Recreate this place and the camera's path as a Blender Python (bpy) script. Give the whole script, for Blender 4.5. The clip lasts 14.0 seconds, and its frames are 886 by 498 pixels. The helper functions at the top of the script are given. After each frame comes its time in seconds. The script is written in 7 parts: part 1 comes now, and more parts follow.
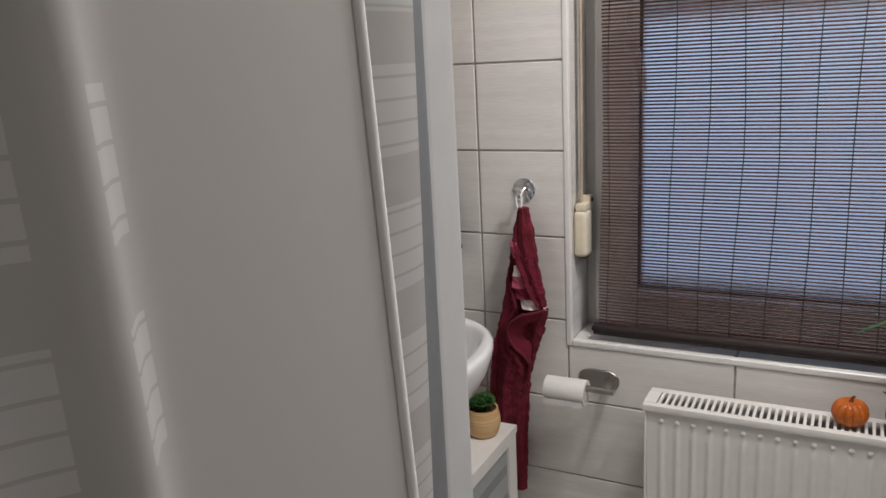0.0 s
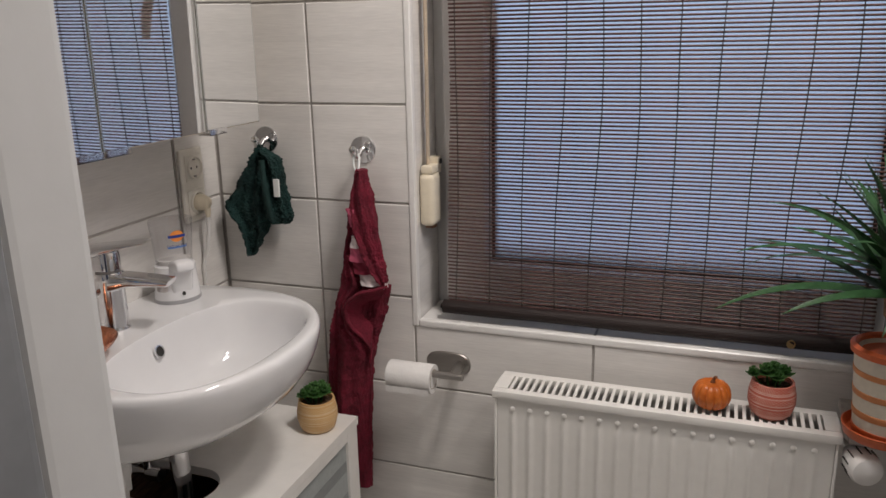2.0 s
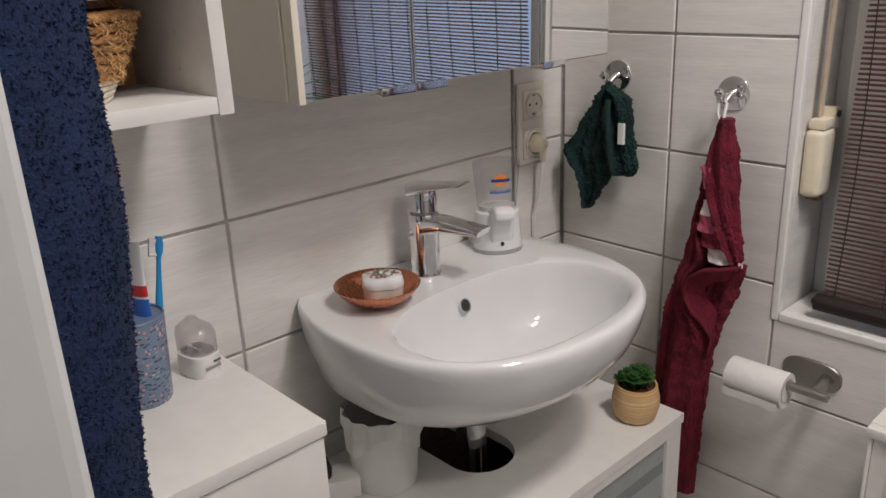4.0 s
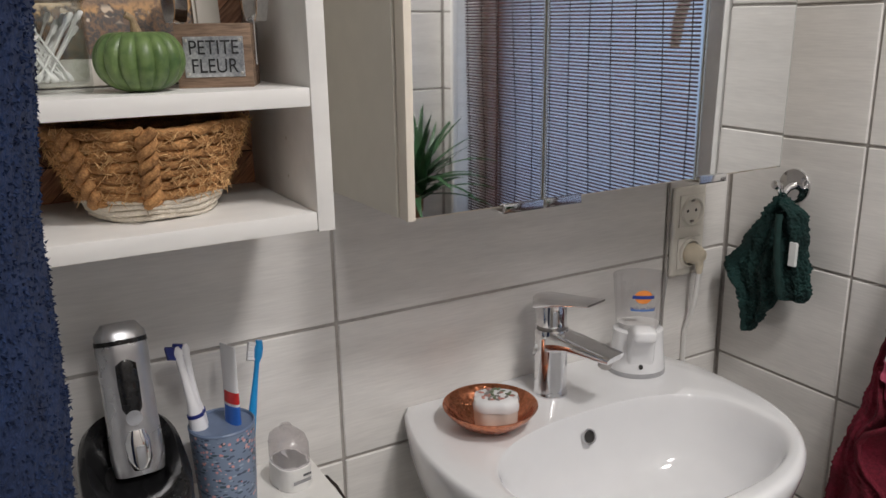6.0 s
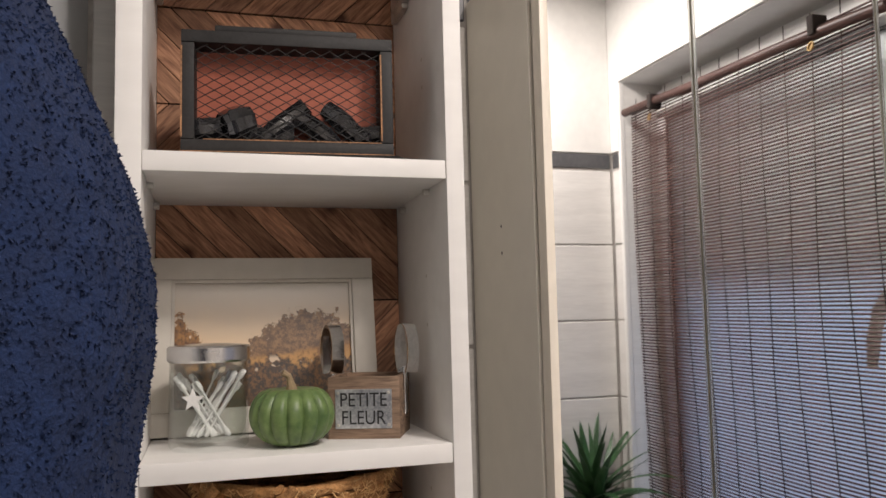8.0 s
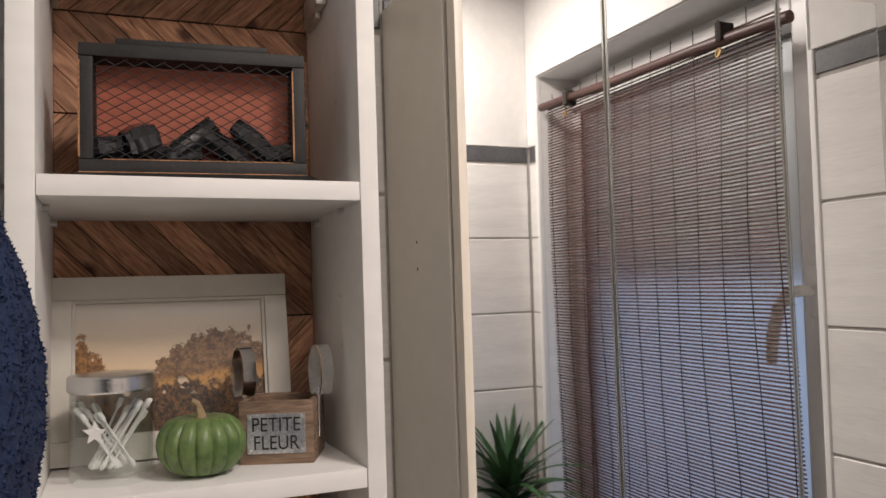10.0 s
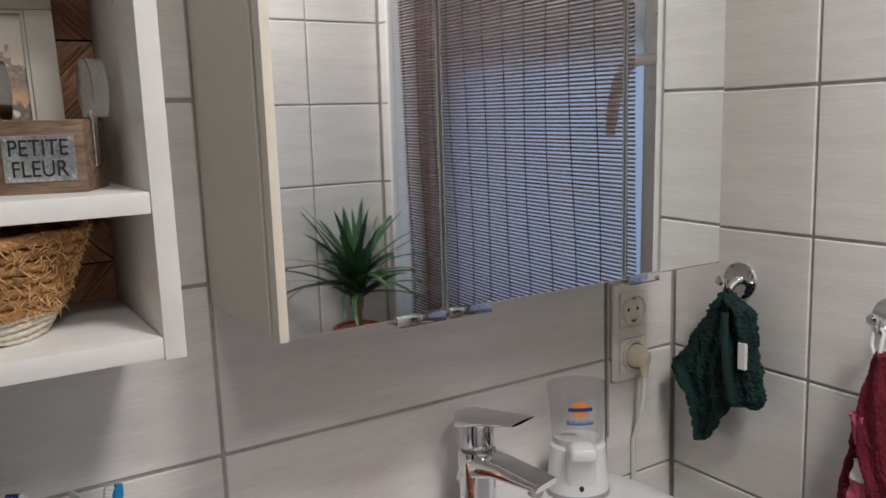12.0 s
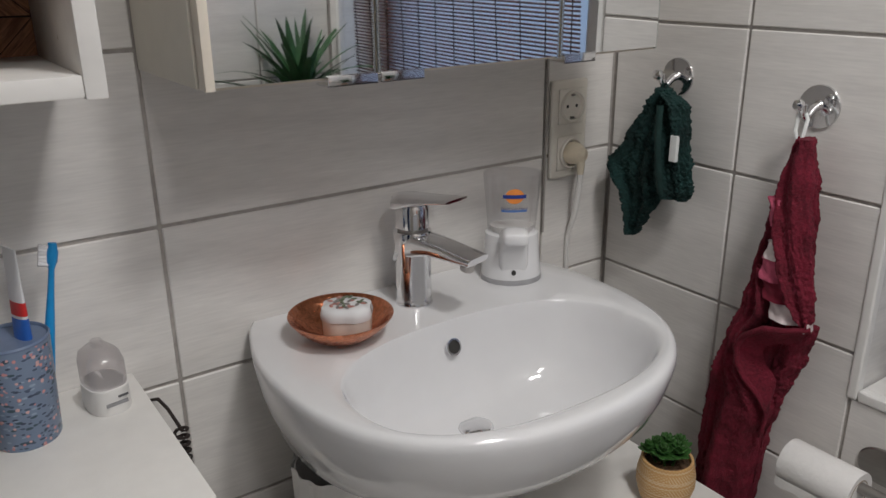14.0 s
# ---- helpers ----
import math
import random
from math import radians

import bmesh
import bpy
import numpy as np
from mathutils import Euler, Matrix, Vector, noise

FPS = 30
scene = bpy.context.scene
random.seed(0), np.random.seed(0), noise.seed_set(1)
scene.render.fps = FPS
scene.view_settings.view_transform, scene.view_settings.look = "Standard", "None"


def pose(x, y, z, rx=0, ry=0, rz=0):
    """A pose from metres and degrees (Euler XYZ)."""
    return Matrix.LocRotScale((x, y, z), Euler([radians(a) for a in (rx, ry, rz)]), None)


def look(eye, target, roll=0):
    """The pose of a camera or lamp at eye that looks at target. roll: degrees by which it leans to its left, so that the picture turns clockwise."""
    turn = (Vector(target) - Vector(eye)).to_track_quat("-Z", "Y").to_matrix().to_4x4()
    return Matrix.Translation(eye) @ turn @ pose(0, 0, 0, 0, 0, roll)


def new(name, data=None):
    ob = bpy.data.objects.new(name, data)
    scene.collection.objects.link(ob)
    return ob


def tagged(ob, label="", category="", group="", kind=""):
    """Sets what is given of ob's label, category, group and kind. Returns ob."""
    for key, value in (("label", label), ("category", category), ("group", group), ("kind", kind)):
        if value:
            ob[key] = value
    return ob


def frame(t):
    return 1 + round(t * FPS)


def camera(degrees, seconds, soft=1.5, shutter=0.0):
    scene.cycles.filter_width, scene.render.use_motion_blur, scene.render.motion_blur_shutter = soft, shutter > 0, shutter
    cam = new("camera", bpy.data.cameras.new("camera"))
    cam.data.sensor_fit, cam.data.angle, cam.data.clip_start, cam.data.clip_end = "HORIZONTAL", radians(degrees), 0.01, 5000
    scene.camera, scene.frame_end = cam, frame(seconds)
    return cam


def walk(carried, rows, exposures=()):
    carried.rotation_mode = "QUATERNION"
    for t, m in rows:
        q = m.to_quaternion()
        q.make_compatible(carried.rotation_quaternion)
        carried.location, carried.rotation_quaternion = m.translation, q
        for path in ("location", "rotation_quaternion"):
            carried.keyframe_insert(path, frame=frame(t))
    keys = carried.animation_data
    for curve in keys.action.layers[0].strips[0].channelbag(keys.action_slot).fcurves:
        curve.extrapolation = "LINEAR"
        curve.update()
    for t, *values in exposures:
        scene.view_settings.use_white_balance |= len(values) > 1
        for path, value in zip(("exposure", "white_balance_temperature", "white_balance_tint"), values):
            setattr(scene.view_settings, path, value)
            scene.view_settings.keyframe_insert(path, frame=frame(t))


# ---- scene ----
cam = camera(58.5, 14.0)
PATH = [
    (0, (1.041, -1.727, 1.44), (0.136, -0.006, 0.969), -3.0),
    (0.5, (1.024, -1.714, 1.44), (0.283, 0.078, 0.951), -2.4),
    (1, (1.007, -1.666, 1.438), (0.499, 0.188, 0.887), -2.7),
    (1.5, (1.026, -1.575, 1.409), (0.575, 0.288, 0.838), -2.7),
    (2, (1.059, -1.48, 1.363), (0.408, 0.334, 0.826), -1.2),
    (2.5, (1.047, -1.411, 1.364), (0.212, 0.313, 0.789), -0.6),
    (3, (1.028, -1.334, 1.338), (0.077, 0.326, 0.752), -1.3),
    (3.5, (1.001, -1.285, 1.321), (-0.043, 0.317, 0.734), -1.8),
    (3.7, (0.996, -1.27, 1.326), (-0.215, 0.197, 0.708), -2.2),
    (4.75, (0.982, -1.181, 1.351), (-0.527, -0.055, 0.677), -1.6),
    (5.8, (0.948, -1.117, 1.382), (-0.688, -0.119, 0.811), -0.5),
    (6, (0.936, -1.118, 1.388), (-0.739, -0.159, 0.862), -1.0),
    (6.5, (0.909, -1.096, 1.42), (-0.832, -0.177, 1.069), -2.2),
    (7, (0.924, -1.085, 1.444), (-0.892, -0.268, 1.254), -2.0),
    (7.5, (0.924, -1.067, 1.441), (-0.973, -0.435, 1.482), -1.2),
    (7.7, (0.924, -1.066, 1.445), (-0.98, -0.465, 1.556), -1.3),
    (8.75, (0.923, -1.063, 1.469), (-0.984, -0.509, 1.705), -1.5),
    (9.8, (0.923, -1.06, 1.492), (-0.939, -0.342, 1.632), -1.8),
    (10, (0.923, -1.059, 1.496), (-0.92, -0.293, 1.615), -1.9),
    (10.5, (0.914, -1.012, 1.454), (-0.914, -0.209, 1.56), -2.4),
    (11, (0.893, -1.013, 1.437), (-0.859, -0.049, 1.404), -2.4),
    (11.5, (0.876, -0.983, 1.419), (-0.843, 0.009, 1.172), -1.7),
    (12, (0.879, -0.982, 1.387), (-0.801, 0.056, 1.074), -2.0),
    (12.5, (0.873, -0.981, 1.363), (-0.753, 0.101, 0.933), -1.7),
    (13, (0.875, -0.979, 1.338), (-0.713, 0.113, 0.805), -1.3),
    (13.5, (0.888, -0.982, 1.318), (-0.672, 0.106, 0.699), -0.9),
    (14, (0.916, -0.979, 1.301), (-0.631, 0.094, 0.627), -0.6),
]
walk(cam, [(t, look(eye, target, roll)) for t, eye, target, roll in PATH], [(0.0, 0.03, 6250, 12), (2.5, 0.0, 6500, 14), (6.0, 0.1, 6200, 11), (7.5, 0.16, 6500, 14), (10.0, -0.02, 6700, 16), (11.5, 0.0, 6250, 12), (13.0, -0.09, 6080, 10), (14.0, -0.14, 6080, 10)])

# ---- world, lights ----
world = bpy.data.worlds.new("world")
scene.world = world
world.use_nodes = True
wn = world.node_tree
sky = wn.nodes.new("ShaderNodeTexSky")
sky.sky_type, sky.sun_disc = "NISHITA", False
sky.sun_elevation, sky.sun_rotation = radians(28), radians(150)
wn.links.new(sky.outputs[0], wn.nodes["Background"].inputs[0])
wn.nodes["Background"].inputs[1].default_value = 0.06


def area_lamp(name, m, sx, sy, watts, colour):
    data = bpy.data.lights.new(name, "AREA")
    data.shape, data.size, data.size_y, data.energy, data.color = "RECTANGLE", sx, sy, watts, colour
    ob = new(name, data)
    ob.matrix_world = m
    return ob


# a ceiling light placed by the cast shadows, a second added as fill for the shelf bays, and the sky's light in the
# window's opening
SPOTS = ((1.12, -0.52, 14.0), (1.62, -0.86, 8.0))
for spot_x, spot_y, watts in SPOTS:
    area_lamp("ceiling_and_fill_lamp", pose(spot_x, spot_y, 2.315), 0.22, 0.22, watts, (1.0, 0.94, 0.866))
area_lamp("window_light", pose(0.95, 0.212, 1.19, 90, 0, 180), 0.84, 0.63, 0.80, (0.56, 0.69, 1.0))

# ---- materials ----


def material(name, colour, rough=0.5, metal=0.0, spread=0.06, scale=8.0, bump=0.0, bump_scale=60.0, coat=0.0,
             stretch=(1, 1, 1), second=None, random_tone=0.0, transmission=0.0, sheen=0.0, detail=6.0, ior=1.45, sss=0.0, rough_spread=0.08):
    """A procedural surface: base colour with variation at two scales, gloss variation and fine relief."""
    m = bpy.data.materials.new(name)
    m.use_nodes = True
    t = m.node_tree
    n, l = t.nodes, t.links
    p = n["Principled BSDF"]
    co = n.new("ShaderNodeTexCoord")
    mp = n.new("ShaderNodeMapping")
    mp.inputs["Scale"].default_value = stretch
    l.new(co.outputs["Object"], mp.inputs[0])
    a, b = n.new("ShaderNodeTexNoise"), n.new("ShaderNodeTexNoise")
    for tex, s in ((a, scale), (b, scale * 9)):
        tex.inputs["Scale"].default_value, tex.inputs["Detail"].default_value = s, detail
        l.new(mp.outputs[0], tex.inputs["Vector"])
    mix = n.new("ShaderNodeMix")
    mix.data_type = "FLOAT"
    mix.inputs[0].default_value = 0.45
    l.new(a.outputs["Fac"], mix.inputs[2])
    l.new(b.outputs["Fac"], mix.inputs[3])
    ramp = n.new("ShaderNodeValToRGB")
    c0 = [max(0.0, c * (1 - spread * 2)) for c in colour]
    c1 = [min(1.0, c * (1 + spread * 2)) for c in colour] if second is None else second
    ramp.color_ramp.elements[0].position, ramp.color_ramp.elements[1].position = 0.32, 0.68
    ramp.color_ramp.elements[0].color, ramp.color_ramp.elements[1].color = (*c0, 1), (*c1, 1)
    l.new(mix.outputs[0], ramp.inputs[0])
    out = ramp.outputs[0]
    if random_tone:
        info = n.new("ShaderNodeObjectInfo")
        hsv = n.new("ShaderNodeHueSaturation")
        rng = n.new("ShaderNodeMapRange")
        rng.inputs["To Min"].default_value, rng.inputs["To Max"].default_value = 1 - random_tone, 1 + random_tone
        l.new(info.outputs["Random"], rng.inputs[0])
        l.new(rng.outputs[0], hsv.inputs["Value"])
        l.new(out, hsv.inputs["Color"])
        out = hsv.outputs[0]
    l.new(out, p.inputs["Base Color"])
    rr = n.new("ShaderNodeMapRange")
    rr.inputs["To Min"].default_value, rr.inputs["To Max"].default_value = max(0.02, rough - rough_spread), min(1.0, rough + rough_spread)
    l.new(a.outputs["Fac"], rr.inputs[0])
    l.new(rr.outputs[0], p.inputs["Roughness"])
    p.inputs["Metallic"].default_value = metal
    p.inputs["Coat Weight"].default_value = coat
    p.inputs["Transmission Weight"].default_value = transmission
    p.inputs["IOR"].default_value = ior
    p.inputs["Sheen Weight"].default_value = sheen
    p.inputs["Subsurface Weight"].default_value = sss
    p.inputs["Subsurface Radius"].default_value = (0.01, 0.008, 0.006)
    if bump:
        c = n.new("ShaderNodeTexNoise")
        c.inputs["Scale"].default_value, c.inputs["Detail"].default_value = bump_scale, 5
        l.new(mp.outputs[0], c.inputs["Vector"])
        bp = n.new("ShaderNodeBump")
        bp.inputs["Strength"].default_value, bp.inputs["Distance"].default_value = bump, 0.002
        l.new(c.outputs["Fac"], bp.inputs["Height"])
        l.new(bp.outputs[0], p.inputs["Normal"])
    return m


TILE = material("wall_tile", (0.76, 0.74, 0.715), 0.24, spread=0.05, scale=3.0, bump=0.10, bump_scale=16, stretch=(1, 1, 12), random_tone=0.02)
GROUT = material("grout", (0.40, 0.375, 0.35), 0.9, spread=0.12, scale=12, bump=0.3, bump_scale=300)
BAND = material("anthracite_tile", (0.10, 0.10, 0.105), 0.35, spread=0.15, scale=12, bump=0.1)
PLASTER = material("white_plaster", (0.78, 0.765, 0.74), 0.9, spread=0.03, scale=5, bump=0.25, bump_scale=180)
FLOOR = material("floor_tile", (0.58, 0.555, 0.52), 0.4, spread=0.12, scale=6, bump=0.1, bump_scale=90)
PVC = material("white_plastic", (0.80, 0.79, 0.77), 0.3, spread=0.02, scale=6)
LACQUER = material("white_lacquer", (0.80, 0.785, 0.755), 0.38, spread=0.025, scale=4, bump=0.06, bump_scale=40)
SHELF_WHITE = material("brushed_white_paint", (0.80, 0.785, 0.76), 0.5, spread=0.035, scale=5, bump=0.25, bump_scale=30, stretch=(1, 0.3, 1))
CREAM = material("cream_melamine", (0.70, 0.665, 0.585), 0.45, spread=0.025, scale=4, bump=0.05)
CREAM_EDGE = material("cream_door_edge", (0.80, 0.735, 0.63), 0.4, spread=0.03, scale=6)
CERAMIC = material("glazed_ceramic", (0.77, 0.77, 0.78), 0.09, spread=0.012, scale=3, coat=0.5, rough_spread=0.03)
CHROME = material("chrome", (0.80, 0.80, 0.81), 0.07, metal=1.0, spread=0.02, rough_spread=0.03)
STEEL = material("brushed_steel", (0.40, 0.38, 0.36), 0.34, metal=1.0, spread=0.05, scale=20, stretch=(1, 1, 20))
ENAMEL = material("radiator_enamel", (0.80, 0.785, 0.75), 0.32, spread=0.02, scale=5)
# near-black for rubber and small dark parts, and for shade in holes, slots and seams
DARK = material("dark_parts_and_hole_shade", (0.04, 0.038, 0.036), 0.8, spread=0.2)
MIRROR = material("mirror_glass", (0.90, 0.91, 0.91), 0.015, metal=1.0, spread=0.002, rough_spread=0.004)
MIRROR_EDGE = material("mirror_bevel", (0.66, 0.68, 0.66), 0.16, metal=0.9, spread=0.05)
GREYPAINT = material("grey_white_paint", (0.53, 0.54, 0.545), 0.42, spread=0.03, scale=3, bump=0.1, bump_scale=60)

# ---- mesh helpers ----


def put(bm, more):
    """Joins the second bmesh into the first."""
    me = bpy.data.meshes.new("tmp")
    more.to_mesh(me)
    more.free()
    bm.from_mesh(me)
    bpy.data.meshes.remove(me)
    return bm


def bx(x0, y0, z0, x1, y1, z1, bev=0.0, seg=2):
    bm = bmesh.new()
    bmesh.ops.create_cube(bm, size=1.0)
    s = Matrix.Translation(((x0 + x1) / 2, (y0 + y1) / 2, (z0 + z1) / 2)) @ Matrix.Diagonal((abs(x1 - x0), abs(y1 - y0), abs(z1 - z0), 1))
    bm.transform(s)
    if bev:
        bmesh.ops.bevel(bm, geom=bm.edges[:], offset=bev, segments=seg, profile=0.6, affect="EDGES")
    return bm


def lathe(profile, seg=32, squash=(1, 1), wave=None):
    """Turns (radius, height) pairs about z."""
    bm = bmesh.new()
    rings = []
    for r, z in profile:
        ring = []
        for i in range(seg):
            a = 2 * math.pi * i / seg
            k = wave(a, z) if wave else 1.0
            ring.append(bm.verts.new((r * k * math.cos(a) * squash[0], r * k * math.sin(a) * squash[1], z)))
        rings.append(ring)
    for a, b in zip(rings, rings[1:]):
        for i in range(seg):
            j = (i + 1) % seg
            bm.faces.new((a[i], a[j], b[j], b[i]))
    for ring, flip in ((rings[0], True), (rings[-1], False)):
        if profile[0 if flip else -1][0] > 1e-4:
            bm.faces.new(ring[::-1] if flip else ring)
    bmesh.ops.remove_doubles(bm, verts=bm.verts[:], dist=1e-6)
    return bm


def tube(points, radius, seg=10, cap=True):
    """A round bar along points; radius is a number or one for each point."""
    bm = bmesh.new()
    pts = [Vector(p) for p in points]
    rad = radius if isinstance(radius, (list, tuple)) else [radius] * len(pts)
    rings, side = [], None
    for i, p in enumerate(pts):
        d = (pts[min(i + 1, len(pts) - 1)] - pts[max(i - 1, 0)]).normalized()
        if side is None:
            side = d.orthogonal().normalized()
        side = (side - d * side.dot(d)).normalized()
        up = d.cross(side)
        rings.append([bm.verts.new(p + rad[i] * (math.cos(2 * math.pi * k / seg) * side + math.sin(2 * math.pi * k / seg) * up)) for k in range(seg)])
    for a, b in zip(rings, rings[1:]):
        for k in range(seg):
            j = (k + 1) % seg
            bm.faces.new((a[k], a[j], b[j], b[k]))
    if cap:
        bm.faces.new(rings[0][::-1])
        bm.faces.new(rings[-1])
    return bm


def sheet(nu, nv, f, closed=False):
    """A grid of points f(u, v), u and v from 0 to 1."""
    bm = bmesh.new()
    g = [[bm.verts.new(f(i / nu, j / nv)) for j in range(nv + 1)] for i in range(nu + (0 if closed else 1))]
    for i in range(nu):
        for j in range(nv):
            k = (i + 1) % len(g)
            bm.faces.new((g[i][j], g[k][j], g[k][j + 1], g[i][j + 1]))
    return bm


def loft(sections):
    """Joins rings of equal count."""
    bm = bmesh.new()
    vr = [[bm.verts.new(p) for p in s] for s in sections]
    for a, b in zip(vr, vr[1:]):
        for i in range(len(a)):
            j = (i + 1) % len(a)
            bm.faces.new((a[i], a[j], b[j], b[i]))
    bm.faces.new(vr[0][::-1])
    bm.faces.new(vr[-1])
    return bm


def part(name, bm, mat, parent=None, label="", smooth=40, m=None):
    """Links a bmesh as one mesh object under a thing."""
    if m is not None:
        bm.transform(m)
    bmesh.ops.recalc_face_normals(bm, faces=bm.faces[:])
    me = bpy.data.meshes.new(name)
    bm.to_mesh(me)
    bm.free()
    if smooth:
        me.polygons.foreach_set("use_smooth", [True] * len(me.polygons))
        me.set_sharp_from_angle(angle=radians(smooth))
    for one in mat if isinstance(mat, (list, tuple)) else (mat,):
        me.materials.append(one)
    ob = new(name, me)
    if parent is not None:
        ob.parent = parent
    if label:
        ob["label"] = label
    return ob


def thing(name, x, y, z, label, category, group="", turn=0.0):
    ob = new(name)
    ob.matrix_world = pose(x, y, z, 0, 0, turn)
    ob.empty_display_size = 0.05
    return tagged(ob, label, category, group)


def structure(name, bm, mat, label, category):
    return tagged(part(name, bm, mat, None, "", 0), label, category, kind="structure")


# ---- the room: basin wall x = 0, window wall y = 0, floor z = 0 ----
H, W, J = 0.203, 0.60, 0.0046          # tile pitch and joint
TOP, CEIL = 1.83, 2.42
X1, YB = 1.425, -2.60                  # shaft face beside the window, back wall
XR = 1.96                             # wall behind the washing machine
WX0, WX1, WZ0, WZ1 = 0.466, 1.375, 0.759, 2.06   # window opening

wall_basin = structure("wall_basin", bx(-0.14, YB - 0.14, -0.1, -0.003, 0.14, CEIL), GROUT, "wall tiled with large white satin tiles in grey joints", "wall")
bm = bx(-0.003, 0.003, -0.1, WX0, 0.32, CEIL)
put(bm, bx(WX1, 0.003, -0.1, XR + 0.14, 0.32, CEIL))
put(bm, bx(WX0, 0.003, -0.1, WX1, 0.32, WZ0 - 0.006))
put(bm, bx(WX0, 0.003, WZ1, WX1, 0.32, CEIL))
wall_window = structure("wall_window", bm, GROUT, "tiled outer wall with a deep window opening", "wall")
wall_right = structure("wall_right", bx(XR, YB - 0.14, -0.1, XR + 0.14, 0.003, CEIL), GROUT, "white tiled side wall behind the washing machine", "wall")
wall_back = structure("wall_back", bx(-0.003, YB - 0.14, -0.1, XR, YB, CEIL), PLASTER, "plain white wall closing the room", "wall")
shaft = structure("wall_shaft", bx(X1 + 0.003, -0.455, -0.1, XR, 0.003, CEIL), GROUT, "tiled shaft casing beside the window", "wall")
structure("floor", bx(-0.14, YB - 0.14, -0.25, XR + 0.14, 0.32, 0.0), FLOOR, "grey tiled bathroom floor", "floor")
structure("ceiling", bx(-0.14, YB - 0.14, CEIL, XR + 0.14, 0.32, CEIL + 0.12), PLASTER, "plain white ceiling", "ceiling")
# plaster above the tiles
structure("plaster_basin", bx(-0.003, YB, TOP + 0.045, 0.001, -0.004, CEIL), PLASTER, "white plaster above the dark tile band", "wall")
bm = bx(0.001, -0.003, TOP + 0.045, WX0, 0.003, CEIL)
put(bm, bx(WX1, -0.003, TOP + 0.045, X1, 0.003, CEIL))
put(bm, bx(WX0, -0.003, WZ1 + 0.001, WX1, 0.003, CEIL))
structure("plaster_window", bm, PLASTER, "white plaster round the window head", "wall")
structure("plaster_shaft", bx(X1 - 0.001, -0.453, TOP + 0.045, X1 + 0.003, -0.004, CEIL), PLASTER, "white plaster above the dark tile band", "wall")
structure("partition", bx(-0.003, -1.240, 0.0, 0.777, -1.190, CEIL, 0.007, 3), GREYPAINT, "grey-white partition panel between shower and wash place", "wall")
# edge strip by the curtain; its dark grey carries the shade of the gap
structure("shaded_edge_strip", bx(-0.003, -1.286, 0.0, 0.780, -1.2405, CEIL, 0.006, 3), material("shaded_edge_grey", (0.19, 0.20, 0.215), 0.45, spread=0.05), "edge strip at the shower stall, dark grey for its shaded side", "trim")


def tile(parent, axis, a0, a1, z0, z1, at, depth, mat=TILE):
    """One tile; axis: 'x' lies in a wall of constant x, 'y' of constant y."""
    b = 0.0015
    if axis == "x":
        bm = bx(at - depth, a0 + J / 2, z0 + J / 2, at, a1 - J / 2, z1 - J / 2, b, 1)
    else:
        bm = bx(a0 + J / 2, at, z0 + J / 2, a1 - J / 2, at + depth, z1 - J / 2, b, 1)
    part("tile", bm, mat, parent, "", 0)


def joints(lo, hi, start, step):
    cuts = [lo] + [start + k * step for k in range(-12, 13) if lo + 0.012 < start + k * step < hi - 0.012] + [hi]
    return list(zip(cuts, cuts[1:]))


def tile_walls():
    """Rows of tiles on the walls that are seen; the dark band closes them at the top."""
    rows = [(k * H, (k + 1) * H) for k in range(9)]
    for y0, y1 in joints(-1.188, -0.0012, -0.748, W):
        for z0, z1 in rows:
            tile(wall_basin, "x", y0, y1, z0, z1, 0.0, 0.008)
        tile(wall_basin, "x", y0, y1, TOP, TOP + 0.043, 0.0, 0.008, BAND)
    for x0, x1 in joints(0.0025, X1, 0.242, W):
        for z0, z1 in rows + [(TOP, TOP + 0.043)]:
            mat = BAND if z0 >= TOP - 0.001 else TILE
            cells = [(x0, x1, z0, z1)]
            if z1 > WZ0 and x1 > WX0 and x0 < WX1:      # round the window
                cells = []
                if x0 < WX0 - 0.012:
                    cells.append((x0, WX0 - 0.006, z0, z1))
                if x1 > WX1 + 0.012:
                    cells.append((WX1 + 0.006, x1, z0, z1))
                if z0 < WZ0 - 0.015:
                    cells.append((max(x0, WX0 - 0.006), min(x1, WX1 + 0.006), z0, WZ0 - 0.008))
            for c in cells:
                tile(wall_window, "y", *c, 0.0, 0.008, mat)
    for y0, y1 in joints(-0.455, -0.004, -0.20, W):
        for z0, z1 in rows:
            part("tile", bx(X1, y0 + J / 2, z0 + J / 2, X1 + 0.008, y1 - J / 2, z1 - J / 2, 0.0015, 1), TILE, shaft, "", 0)
        part("tile", bx(X1, y0 + J / 2, TOP + J / 2, X1 + 0.008, y1 - J / 2, TOP + 0.0415, 0.0015, 1), BAND, shaft, "", 0)


# ---- window ----
FRAME_W = material("window_frame_plastic", (0.72, 0.71, 0.70), 0.35, spread=0.02)
GLASS = material("frosted_glass", (0.86, 0.93, 1.0), 0.55, spread=0.02, transmission=1.0, bump=0.6, bump_scale=220)
SHUTTER = material("shutter_slat", (0.42, 0.37, 0.33), 0.6, spread=0.06)
BAMBOO = material("dark_bamboo", (0.078, 0.034, 0.028), 0.45, spread=0.25, scale=30, stretch=(0.2, 1, 1), random_tone=0.2)
STRING = material("black_string", (0.03, 0.022, 0.02), 0.9, spread=0.1)
BRASS = material("brass_eyelet", (0.55, 0.38, 0.18), 0.3, metal=1.0)
IVORY = material("aged_ivory_plastic", (0.78, 0.70, 0.55), 0.4, spread=0.04, scale=10)
